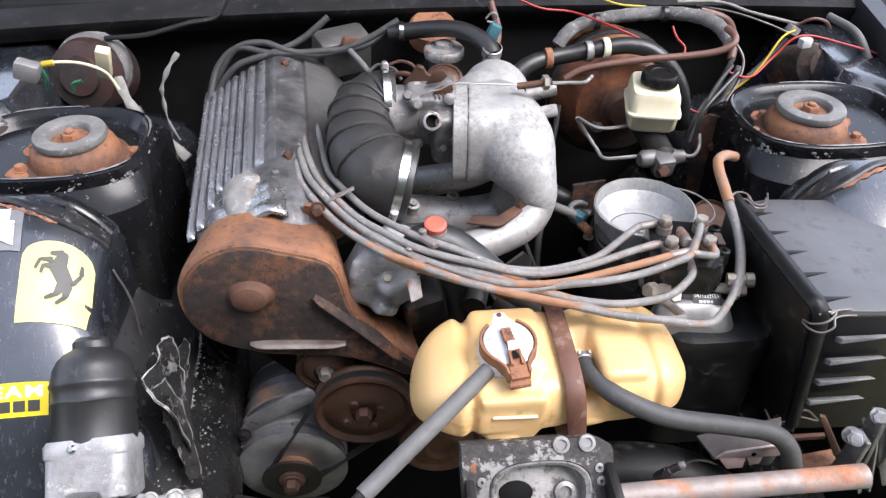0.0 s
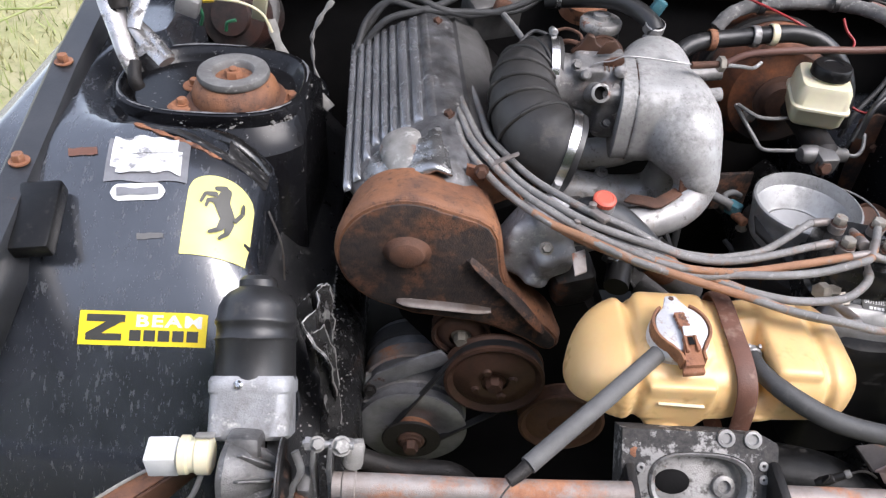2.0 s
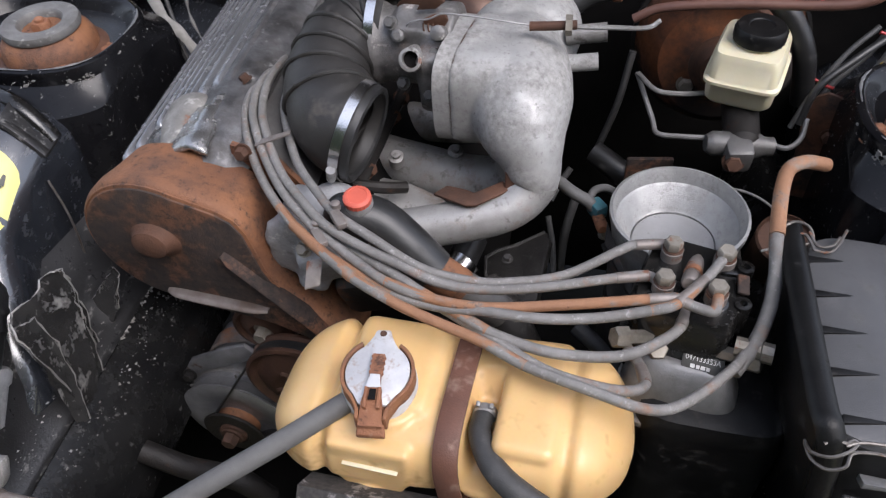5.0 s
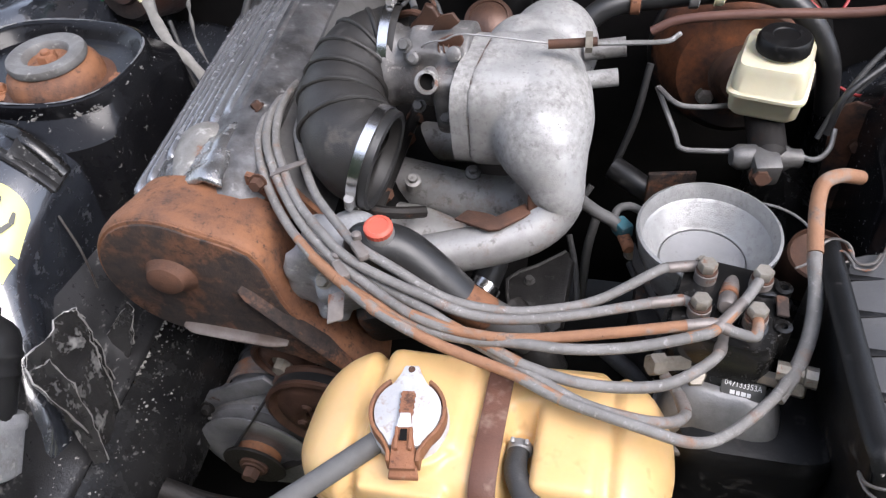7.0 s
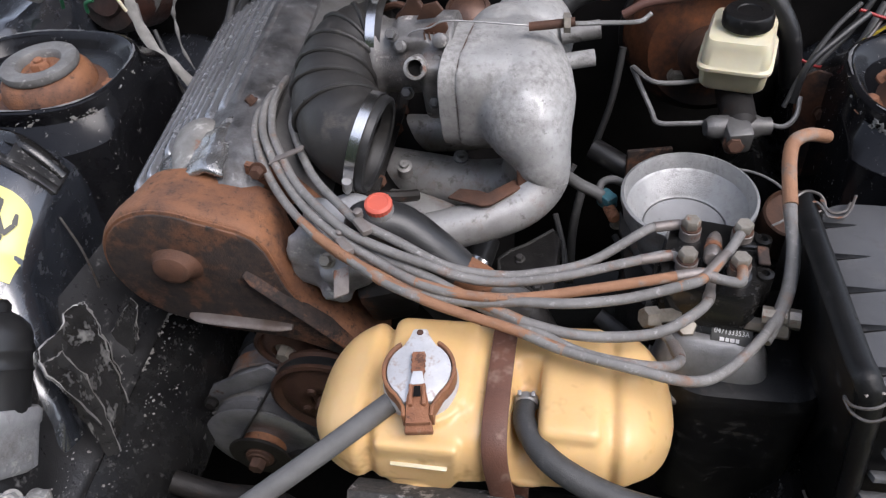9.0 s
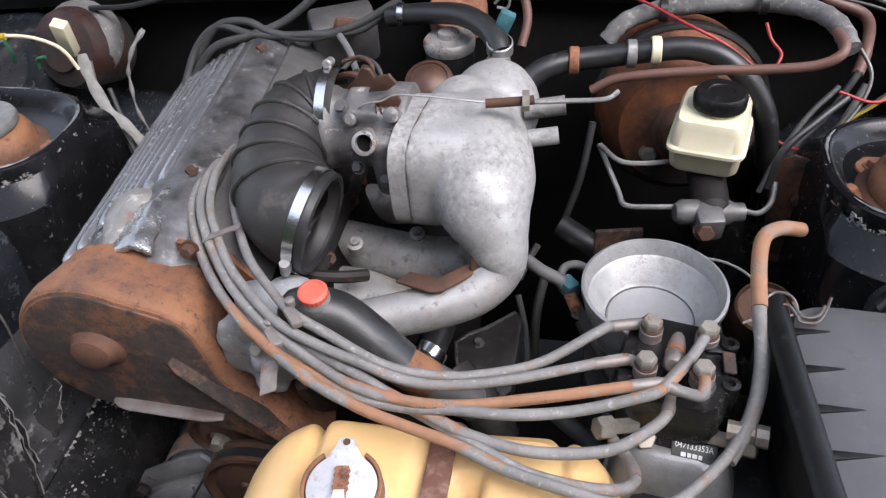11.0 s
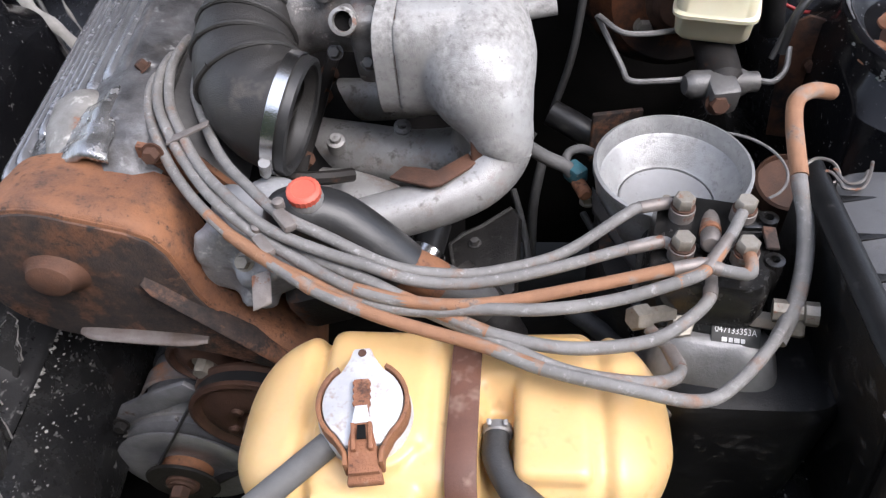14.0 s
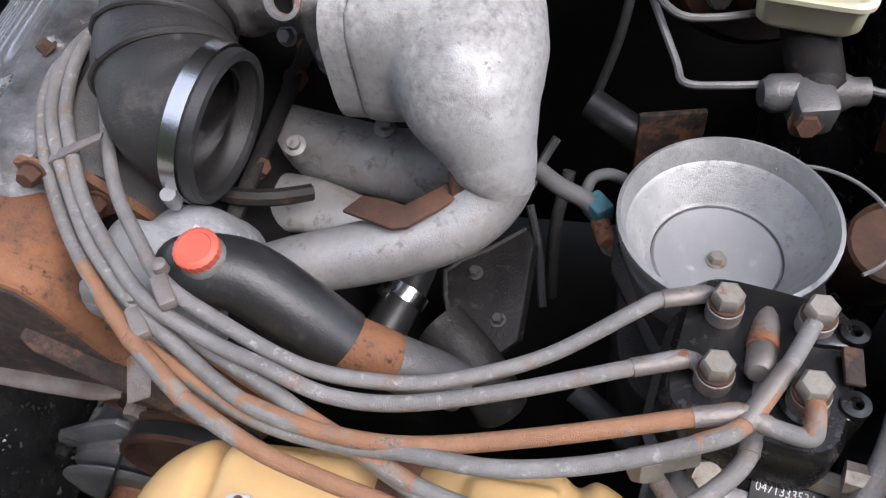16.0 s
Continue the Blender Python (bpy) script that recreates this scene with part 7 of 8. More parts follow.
fuel_line("fuel_line", [(-0.105, 0.82, 0.80)] + [(-0.096, 0.757, 0.815), (-0.086, 0.718, 0.815), (-0.069, 0.687, 0.812), (-0.048, 0.658, 0.806), (-0.02, 0.626, 0.803), (0.013, 0.599, 0.8), (0.047, 0.578, 0.797), (0.09, 0.555, 0.795), (0.128, 0.547, 0.793), (0.171, 0.546, 0.794), (0.227, 0.557, 0.797), (0.286, 0.574, 0.797), (0.305, 0.579, 0.797), (0.316, 0.575, 0.796), (0.331, 0.572, 0.796), (0.334, 0.578, 0.797), (0.336, 0.596, 0.792)],
          R, M_LINE, "grey steel fuel line, mostly rust-brown", ((-4, M_SLEEVE), (-5, M_SLEEVE)), ((8, 15), (-3, None)))
fuel_line("fuel_line", [(-0.11, 0.80, 0.80)] + [(-0.101, 0.747, 0.812), (-0.094, 0.715, 0.81), (-0.078, 0.684, 0.806), (-0.053, 0.649, 0.8), (-0.022, 0.616, 0.797), (0.014, 0.586, 0.795), (0.049, 0.568, 0.792), (0.096, 0.55, 0.788), (0.137, 0.544, 0.788), (0.168, 0.543, 0.793), (0.209, 0.54, 0.798), (0.249, 0.548, 0.798), (0.287, 0.561, 0.8), (0.306, 0.573, 0.798), (0.326, 0.605, 0.792), (0.339, 0.63, 0.79)],
          R, M_LINE, "grey steel fuel line with rust-brown stretches", ((-2, M_SLEEVE),), ((5, 9), (13, 16)))
fuel_line("fuel_line", [(-0.003, 0.599, 0.796), (0.026, 0.576, 0.8), (0.065, 0.55, 0.8), (0.106, 0.533, 0.798), (0.138, 0.526, 0.793), (0.172, 0.52, 0.787), (0.207, 0.506, 0.786), (0.255, 0.496, 0.784), (0.294, 0.493, 0.778), (0.321, 0.514, 0.764), (0.351, 0.548, 0.764), (0.366, 0.574, 0.762)],
          R, M_LINE, "grey fuel return line with rust at one end", ((0, M_LINE_RUST), (1, M_LINE_RUST)), ((2, 7),))
fuel_line("fuel_line", [(0.017, 0.602, 0.79), (0.064, 0.579, 0.792), (0.096, 0.566, 0.79), (0.119, 0.555, 0.788), (0.146, 0.544, 0.786), (0.174, 0.533, 0.783), (0.212, 0.526, 0.78), (0.244, 0.527, 0.779), (0.275, 0.535, 0.778), (0.298, 0.552, 0.778), (0.312, 0.57, 0.776), (0.316, 0.59, 0.775), (0.318, 0.603, 0.776)],
          R * 1.05, M_LINE, "grey fuel supply line", ((-2, M_SLEEVE),), ((3, 6),))
fuel_line("fuel_line", [(0.026, 0.597, 0.786), (0.069, 0.577, 0.786), (0.106, 0.562, 0.784), (0.135, 0.549, 0.782), (0.179, 0.529, 0.78), (0.219, 0.511, 0.778), (0.255, 0.507, 0.774), (0.28, 0.513, 0.766), (0.292, 0.529, 0.755), (0.288, 0.547, 0.75), (0.277, 0.563, 0.75)],
          R * 1.05, M_LINE, "grey fuel line hooking down to the regulator", ((-2, M_SLEEVE),), ((0, 3),))
pipe = fuel_line("fuel_pipe", [(0.353, 0.55, 0.757), (0.366, 0.572, 0.764), (0.375, 0.598, 0.775), (0.378, 0.625, 0.79), (0.377, 0.651, 0.8), (0.378, 0.674, 0.808), (0.381, 0.7, 0.812), (0.387, 0.72, 0.814), (0.401, 0.733, 0.812), (0.421, 0.747, 0.8)],
                 lambda t: 0.0056, M_LINE, "thick grey and rust-brown fuel pipe standing beside the meter", ())
bm = tube(bmesh.new(), [(0.377, 0.653, 0.802), (0.378, 0.674, 0.808), (0.381, 0.7, 0.812), (0.387, 0.72, 0.814), (0.401, 0.733, 0.812), (0.421, 0.747, 0.8)], 0.0060, 12)
part("rusty_end", bm, M_LINE_RUST, pipe)
pc = Vector((0.366, 0.573, 0.760))
part("banjo_block", lathe(bmesh.new(), pc - Vector((0.012, 0, 0)), (1, -0.2, 0.1), [(0.0075, 0), (0.0075, 0.014), (0.006, 0.015), (0.006, 0.018), (0.008, 0.019), (0.008, 0.027)], 8), M_BOLT, pipe)
# clips that bunch the lines
for px, n2 in ((Vector((0.040, 0.597, 0.812)), "line_clip"), (Vector((0.026, 0.585, 0.800)), "line_clip")):
    bm = block(bmesh.new(), px, (0.009, 0.020, 0.0065), (0, 5, 40), 0.002)
    lathe(bm, px + Vector((-0.006, 0.012, 0.004)), UP, [(0.004, -0.004), (0.004, 0.002), (0.002, 0.003)], 10)
    solo(n2, bm, M_SLEEVE, "small dirty clip holding the fuel lines", "clip", "line clips")
tb = Vector((0.022, 0.568, 0.780))
bm = slab(bmesh.new(), [tb + Vector((-0.007, 0.006, 0)), tb + Vector((0.006, 0.010, 0.003)), tb + Vector((0.008, -0.008, -0.010)), tb + Vector((-0.004, -0.013, -0.012))], (0.0005, 0.001, 0.0015), 0.0005)
solo("line_tab", bm, M_SLEEVE, "bent rusty steel tab under the fuel lines", "bracket")
tb = Vector((-0.055, 0.685, 0.815))
bm = slab(bmesh.new(), [tb + Vector((-0.010, -0.014, -0.004)), tb + Vector((0.020, 0.0, 0.003)), tb + Vector((0.019, 0.006, 0.003)), tb + Vector((-0.012, -0.006, -0.004))], (0, 0, 0.002), 0.0005)
solo("line_clip", bm, M_SLEEVE, "thin steel clip across the fuel lines", "clip", "line clips")

# ---- air-filter box ----
box = thing("air_filter_box", (0.46, 0.58, 0.55), "black plastic air-filter box with wire latches", "air filter box")


def lid(x, y, z):
    return Vector((0.392 + x, 0.575 + y, 0.792 + z)) + Vector((0, 0, -0.07 * x))


bm = bmesh.new()
rings(bm, [[Vector((p.x, p.y, p.z - 0.07 * (p.x - 0.4))) for p in superloop((0.497, 0.578, z), a, b, (1, 0, 0), (0, 1, 0), 7, 56)]
           for z, a, b in ((0.600, 0.084, 0.080), (0.70, 0.094, 0.088), (0.770, 0.1005, 0.0945), (0.788, 0.1003, 0.0943))])
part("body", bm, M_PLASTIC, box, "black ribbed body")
# lid, its top greyed in colour for the sky it reflects
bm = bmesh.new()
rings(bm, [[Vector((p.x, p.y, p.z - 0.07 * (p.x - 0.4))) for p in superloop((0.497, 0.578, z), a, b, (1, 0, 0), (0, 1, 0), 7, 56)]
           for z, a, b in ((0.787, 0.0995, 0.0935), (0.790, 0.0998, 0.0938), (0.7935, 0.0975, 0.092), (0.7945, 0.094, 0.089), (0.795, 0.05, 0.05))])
top = part("lid", bm, M_PLASTIC_GREY, box, "dusty black ribbed lid, lightened for its sky sheen", sharp=30)
RIBS = [(0.397, 0.638, 0.794), (0.437, 0.645, 0.788), (0.4, 0.604, 0.794), (0.439, 0.611, 0.788), (0.403, 0.571, 0.794), (0.443, 0.577, 0.788), (0.407, 0.536, 0.794), (0.445, 0.543, 0.788), (0.411, 0.5, 0.794), (0.448, 0.506, 0.788)]
for a, b in zip(RIBS[::2], RIBS[1::2]):
    a, b = Vector(a), Vector(b)
    bm = slab(bmesh.new(), [a + Vector((0, -0.0035, -0.002)), b + Vector((0, 0, -0.001)), a + Vector((0, 0.0035, -0.002))], (0, 0, 0.0045), 0.0006)
    part("rib", bm, M_PLASTIC, top)
# front ribs, with their highlights put into a paler colour
for k in range(4):
    z = 0.755 - 0.032 * k
    bm = slab(bmesh.new(), [(0.43, 0.4845 + 0.03 * (0.77 - z), z - 0.003), (0.49, 0.4845 + 0.03 * (0.77 - z), z + 0.003), (0.43, 0.4845 + 0.03 * (0.77 - z), z + 0.004)], (0, -0.011, 0.007), 0.0008)
    part("rib", bm, M_RIB, top)
bm = bmesh.new()
tube(bm, [(0.388, 0.668, 0.798), (0.392, 0.60, 0.799), (0.398, 0.51, 0.800), (0.402, 0.488, 0.797), (0.408, 0.484, 0.77), (0.43, 0.488, 0.62)], 0.0095, 10, flat=0.7)
part("flange", bm, M_PLASTIC, box)
bm = bmesh.new()
rings(bm, [superloop((0.348 + dx, 0.585, z), a, b, (1, 0, 0), (0, 1, 0), 5, 48) for z, a, b, dx in ((0.54, 0.055, 0.055, 0.0), (0.690, 0.060, 0.061, 0.0), (0.706, 0.060, 0.061, 0.0), (0.713, 0.057, 0.058, 0.0), (0.716, 0.050, 0.051, 0.0), (0.717, 0.02, 0.02, 0.0))])
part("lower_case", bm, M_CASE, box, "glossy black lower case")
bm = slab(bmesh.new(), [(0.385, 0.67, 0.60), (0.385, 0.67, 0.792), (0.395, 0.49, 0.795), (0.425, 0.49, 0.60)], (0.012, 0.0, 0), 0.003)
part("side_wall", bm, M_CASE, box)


part("lid_step", tube(bmesh.new(), [(0.389, 0.644, 0.794), (0.398, 0.572, 0.794), (0.407, 0.513, 0.794)], 0.0022, 6, flat=0.6), M_PLASTIC, top)
LATCHES = [[[(0.384, 0.655, 0.797), (0.381, 0.66, 0.802), (0.389, 0.666, 0.806), (0.399, 0.663, 0.806), (0.403, 0.655, 0.802), (0.398, 0.65, 0.799), (0.387, 0.651, 0.799)],
            [(0.386, 0.653, 0.8), (0.396, 0.657, 0.803), (0.402, 0.649, 0.801), (0.404, 0.644, 0.8), (0.415, 0.645, 0.799), (0.423, 0.656, 0.799), (0.43, 0.672, 0.798)],
            [(0.4, 0.659, 0.804), (0.406, 0.648, 0.801), (0.417, 0.651, 0.8), (0.424, 0.662, 0.799)]],
           [[(0.391, 0.488, 0.782), (0.393, 0.478, 0.786), (0.403, 0.474, 0.79), (0.414, 0.479, 0.792), (0.419, 0.485, 0.793), (0.416, 0.486, 0.794), (0.412, 0.482, 0.793), (0.421, 0.486, 0.793), (0.436, 0.488, 0.792)],
            [(0.392, 0.489, 0.778), (0.395, 0.478, 0.778), (0.403, 0.471, 0.78), (0.413, 0.472, 0.785), (0.416, 0.479, 0.79), (0.427, 0.482, 0.79), (0.44, 0.483, 0.788)],
            [(0.398, 0.479, 0.796), (0.403, 0.482, 0.797), (0.412, 0.482, 0.796)]],
           [[(0.401, 0.5, 0.632), (0.408, 0.49, 0.622), (0.423, 0.487, 0.622), (0.424, 0.485, 0.64), (0.437, 0.484, 0.646), (0.455, 0.484, 0.628)],
            [(0.405, 0.488, 0.623), (0.425, 0.486, 0.627), (0.428, 0.484, 0.637), (0.454, 0.483, 0.628)], [(0.433, 0.486, 0.609), (0.43, 0.484, 0.626), (0.424, 0.484, 0.637)]]]
for group_of in LATCHES:
    bm = bmesh.new()
    for pts in group_of:
        tube(bm, pts, 0.0012, 7)
    part("wire_latch", bm, M_WIRE_DULL, box, "bent steel wire latch")

# ---- brake servo, master cylinder and reservoir ----
servo = thing("brake_servo", (0.345, 0.98, 0.66), "round rusty black brake servo on the bulkhead", "brake servo")
SC = Vector((0.345, 0.955, 0.755))
bm = lathe(bmesh.new(), SC, (0.02, -1, 0.12), [(0.05, -0.16), (0.085, -0.13), (0.090, -0.07), (0.094, -0.065), (0.094, -0.058), (0.088, -0.052), (0.080, -0.02), (0.066, -0.004), (0.035, 0.0), (0.02, 0.012)], 48)
part("shell", bm, surface("rust_on_black", (0.30, 0.10, 0.032), (0.13, 0.045, 0.02), 0.5, 0.2, 30, 500, 0.3, rust=((0.012, 0.010, 0.010), (0.03, 0.018, 0.014), 0.72, 7), soft=0.08), servo)
bm = lathe(bmesh.new(), SC, (0.02, -1, 0.12), [(0.0935, -0.069), (0.097, -0.067), (0.097, -0.056), (0.0925, -0.054)], 48, caps=(False, False))
part("rim_band", bm, M_BLACK, servo, "crimped black rim")
bm = lathe(bmesh.new(), SC, (0.02, -1, 0.12), [(0.034, -0.003), (0.034, 0.004), (0.028, 0.006), (0.022, 0.016)], 32)
part("hub", bm, M_RUST_DARK, servo)
for a in (40, 220):
    q = SC + Vector((0.042 * math.cos(radians(a)), -0.001, 0.042 * math.sin(radians(a))))
    part("stud_nut", hexbolt(bmesh.new(), q, (0.02, -1, 0.12), 0.008, 0.009), M_BOLT, servo)
mc = thing("master_cylinder", (0.36, 0.85, 0.70), "dirty brake master cylinder with steel pipes", "master cylinder")
bm = bmesh.new()
lathe(bm, (0.362, 0.93, 0.757), (0.02, -1, -0.02), [(0.020, 0), (0.018, 0.03), (0.017, 0.11), (0.012, 0.115)], 24)
part("cylinder", bm, M_BLACK, mc)
bm = bmesh.new()
lathe(bm, (0.330, 0.815, 0.757), (1, 0.18, -0.08), [(0.008, 0), (0.012, 0.006), (0.012, 0.05), (0.009, 0.056), (0.009, 0.064)], 20)
block(bm, (0.360, 0.812, 0.752), (0.026, 0.03, 0.028), (10, 0, 10), 0.005)
part("valve_block", bm, M_GRIME, mc)
part("valve_nut", hexbolt(bmesh.new(), (0.357, 0.800, 0.750), (0, -0.9, 0.3), 0.0078, 0.008), M_RUST_DARK, mc)
for pts in ([(0.33, 0.823, 0.757), (0.309, 0.821, 0.757), (0.285, 0.822, 0.757), (0.278, 0.839, 0.762), (0.258, 0.88, 0.785)], [(0.329, 0.871, 0.775), (0.299, 0.858, 0.78), (0.277, 0.854, 0.785), (0.259, 0.875, 0.788)],
            [(0.391, 0.83, 0.752), (0.406, 0.826, 0.752), (0.418, 0.837, 0.757), (0.421, 0.851, 0.77)]):
    part("brake_pipe", tube(bmesh.new(), pts, 0.0026, 8), M_BRAKE, mc, "dull steel brake pipe")
res = thing("fluid_reservoir", (0.365, 0.88, 0.78), "cream plastic brake fluid reservoir with a black cap", "reservoir")
bm = bmesh.new()
u2, v2 = Vector((0.97, -0.22, 0)), Vector((0.22, 0.97, 0))
rings(bm, [superloop((0.361, 0.886, z), a * 0.94, b * 0.92, u2, v2, 7, 48) for z, a, b in ((0.774, 0.030, 0.036), (0.779, 0.034, 0.040), (0.796, 0.0355, 0.042), (0.798, 0.0385, 0.045), (0.801, 0.0385, 0.045), (0.803, 0.0355, 0.042), (0.822, 0.034, 0.040), (0.828, 0.031, 0.037), (0.829, 0.02, 0.02))])
lathe(bm, (0.364, 0.884, 0.825), UP, [(0.021, 0), (0.021, 0.008)], 28)
part("bottle", bm, M_CREAM, res, sharp=50)
bm = bmesh.new()
n = 48
loops = []
for r0, h in ((0.0225, 0.831), (0.0235, 0.832), (0.0235, 0.843), (0.0215, 0.846), (0.012, 0.8465), (0.011, 0.8455)):
    loops.append([Vector((0.364 + (r0 + (0.0007 if k % 2 and r0 > 0.023 else 0)) * math.cos(math.tau * k / n), 0.884 + (r0 + (0.0007 if k % 2 and r0 > 0.023 else 0)) * math.sin(math.tau * k / n), h)) for k in range(n)])
rings(bm, loops)
part("level_plug", lathe(bmesh.new(), (0.3335, 0.8585, 0.8145), (-0.25, -0.95, 0.1), [(0.0042, -0.003), (0.0042, 0.0012), (0.003, 0.002)], 14, squash=1.5), M_DARK, res, "small dark plug")
part("screw_cap", bm, M_PLASTIC, res, "black ridged screw cap")
part("bracket", block(bmesh.new(), (0.285, 0.865, 0.66), (0.05, 0.006, 0.06), (0, 0, 10), 0.002), M_RUST_FACE, mc)

# ---- hoses and pipes at the bulkhead ----
def hose(name, pts, r, material, label, category="hose", group=""):
    return solo(name, tube(bmesh.new(), pts, r, 14), material, label, category, group)


hb = hose("heater_hose", [(0.181, 0.93, 0.823), (0.2, 0.94, 0.834), (0.228, 0.95, 0.838), (0.262, 0.955, 0.841), (0.306, 0.955, 0.848), (0.339, 0.955, 0.851), (0.37, 0.95, 0.845), (0.397, 0.94, 0.825), (0.418, 0.93, 0.791), (0.43, 0.93, 0.735)], lambda t: 0.0115, M_RUBBER_BLACK, "black heater hose with clips curling round the servo")
for px, m in (((0.307, 0.953, 0.849), M_CREAM), ((0.284, 0.953, 0.845), M_ZINC), ((0.228, 0.948, 0.839), M_RUST_LIGHT)):
    part("hose_clip", lathe(bmesh.new(), Vector(px) - Vector((0.005, 0, 0)), (1, 0.05, 0), [(0.0125, 0), (0.014, 0.001), (0.014, 0.009), (0.0125, 0.010)], 20, caps=(False, False)), m, hb)
hose("wiring_loom", [(0.26, 1.03, 0.819), (0.278, 1.04, 0.837), (0.313, 1.05, 0.847), (0.365, 1.05, 0.854), (0.418, 1.05, 0.856), (0.461, 1.03, 0.858), (0.482, 1, 0.856), (0.491, 0.97, 0.845)], lambda t: 0.0098 + 0.0006 * math.sin(90 * t), M_LOOM, "dusty grey wrapped wiring loom", "cable loom")
for q in ((0.317, 1.043, 0.849), (0.417, 1.043, 0.858)):
    solo("cable_tie", lathe(bmesh.new(), Vector(q) - Vector((0.004, 0, 0)), (1, 0, 0), [(0.0102, 0), (0.0112, 0.001), (0.0112, 0.008), (0.0102, 0.009)], 18, caps=(False, False)), M_RUBBER_BLACK, "black tape band on the loom", "tape", "tape bands")
hose("vacuum_pipe", [(0.247, 0.92, 0.822), (0.27, 0.92, 0.835), (0.312, 0.915, 0.845), (0.358, 0.91, 0.852), (0.403, 0.905, 0.857), (0.44, 0.9, 0.864), (0.459, 0.9, 0.873), (0.465, 0.91, 0.88), (0.461, 0.93, 0.883)], 0.0047, M_PIPE_BROWN, "long brown plastic vacuum pipe", "pipe")
for pts, m, label in (([(0.194, 1.06, 0.883), (0.235, 1.05, 0.868), (0.286, 1.05, 0.86), (0.34, 1, 0.854), (0.378, 0.99, 0.838), (0.408, 0.98, 0.819)], M_WIRE_RED, "loose red wire strung over the bulkhead"),
                      ([(0.415, 1, 0.857), (0.421, 0.99, 0.844), (0.431, 0.98, 0.834), (0.427, 0.97, 0.826)], M_WIRE_RED, "loose red wire strung over the bulkhead"),
                      ([(0.281, 1.08, 0.88), (0.312, 1.07, 0.878), (0.351, 1.06, 0.867), (0.394, 1.06, 0.862)], M_WIRE_YELLOW, "loose yellow wire strung over the bulkhead"),
                      ([(0.497, 0.95, 0.774), (0.536, 0.96, 0.803), (0.57, 0.98, 0.843), (0.599, 1, 0.846)], M_WIRE_YELLOW, "loose yellow wire strung over the bulkhead"),
                      ([(0.485, 0.95, 0.81), (0.524, 0.95, 0.8), (0.56, 0.97, 0.819), (0.598, 0.98, 0.846), (0.67, 0.98, 0.831), (0.742, 0.98, 0.809)], M_WIRE_RED, "loose red wire strung over the bulkhead"),
                      ([(0.43, 0.93, 0.766), (0.452, 0.92, 0.761), (0.47, 0.91, 0.772)], M_WIRE_RED, "loose red wire strung over the bulkhead")):
    hose("loose_wire", pts, 0.0017, m, label, "wire", "loose wires")
breather = hose("breather_hose", [(0.017, 1.035, 0.843), (0.068, 1.02, 0.854), (0.106, 1, 0.862), (0.133, 0.98, 0.859), (0.148, 0.962, 0.852), (0.154, 0.95, 0.844)], 0.0118, M_RUBBER_BLACK, "black breather hose into the plenum")
for pts in ([(-0.24, 1.02, 0.764), (-0.228, 1.03, 0.792), (-0.201, 1.04, 0.825), (-0.162, 1.04, 0.832), (-0.127, 1.03, 0.823), (-0.08, 1.03, 0.817), (-0.023, 1.03, 0.834), (0.03, 1.04, 0.86)],
            [(-0.239, 1.01, 0.765), (-0.202, 1.02, 0.807), (-0.153, 1.03, 0.82), (-0.111, 1.04, 0.834), (-0.069, 1.05, 0.863)], [(-0.244, 1, 0.764), (-0.23, 1.03, 0.801), (-0.199, 1.04, 0.825), (-0.151, 1.03, 0.82), (-0.087, 1.03, 0.821), (-0.023, 1.03, 0.827), (0.019, 1.04, 0.851)]):
    hose("vacuum_hose", pts, 0.0048, M_HOSE_DARK, "thin dark vacuum hose behind the engine", "hose", "vacuum hoses")
cc = Vector((0.091, 1, 0.833))
coil = thing("ignition_coil", cc - UP * 0.10, "black cylindrical can with a dusty grey top", "canister")
part("can", lathe(bmesh.new(), cc, UP, [(0.026, -0.10), (0.027, -0.012), (0.026, -0.006)], 30), M_PLASTIC, coil)
part("top", lathe(bmesh.new(), cc, UP, [(0.0275, -0.010), (0.0285, -0.006), (0.0285, 0.0), (0.026, 0.003), (0.012, 0.004), (0.0115, 0.010), (0.006, 0.011)], 30), M_ALU_DIRTY, coil, "dusty grey top")
bm = lathe(bmesh.new(), (0.083, 1.11, 0.80), (0, -0.3, 1), [(0.036, 0), (0.036, 0.025), (0.030, 0.032)], 28)
solo("bottle_cap", bm, M_RUST_LIGHT, "orange-brown round cap by the bulkhead", "cap")
cc = Vector((0.084, 0.915, 0.83))
bm = lathe(bmesh.new(), cc, (0.0, -0.45, 0.9), [(0.026, -0.05), (0.026, -0.004), (0.0245, 0.002), (0.020, 0.004), (0.0195, 0.0025), (0.014, 0.006), (0.004, 0.0085)], 36)
solo("distributor_cap", bm, M_PULLEY, "dusty brown round cap behind the throttle", "cap")
part("hose_clamp", lathe(bmesh.new(), (0.152, 0.957, 0.848), (0.05, -0.3, 0.9), [(0.0122, -0.007), (0.0138, -0.006), (0.0138, 0.006), (0.0122, 0.007)], 24, caps=(False, False)), M_ZINC, breather)
part("hose_clamp", lathe(bmesh.new(), (0.033, 1.028, 0.848), (1, 0, 0), [(0.0122, -0.004), (0.0138, -0.003), (0.0138, 0.003), (0.0122, 0.004)], 24, caps=(False, False)), M_CHROME, breather)
plugc = thing("sensor_plug", (0.152, 0.98, 0.867), "green and grey wiring plug beside the plenum", "wiring plug")
part("socket", block(bmesh.new(), (0.155, 0.975, 0.866), (0.016, 0.012, 0.024), (0, 25, 0), 0.002), M_BLUE, plugc)
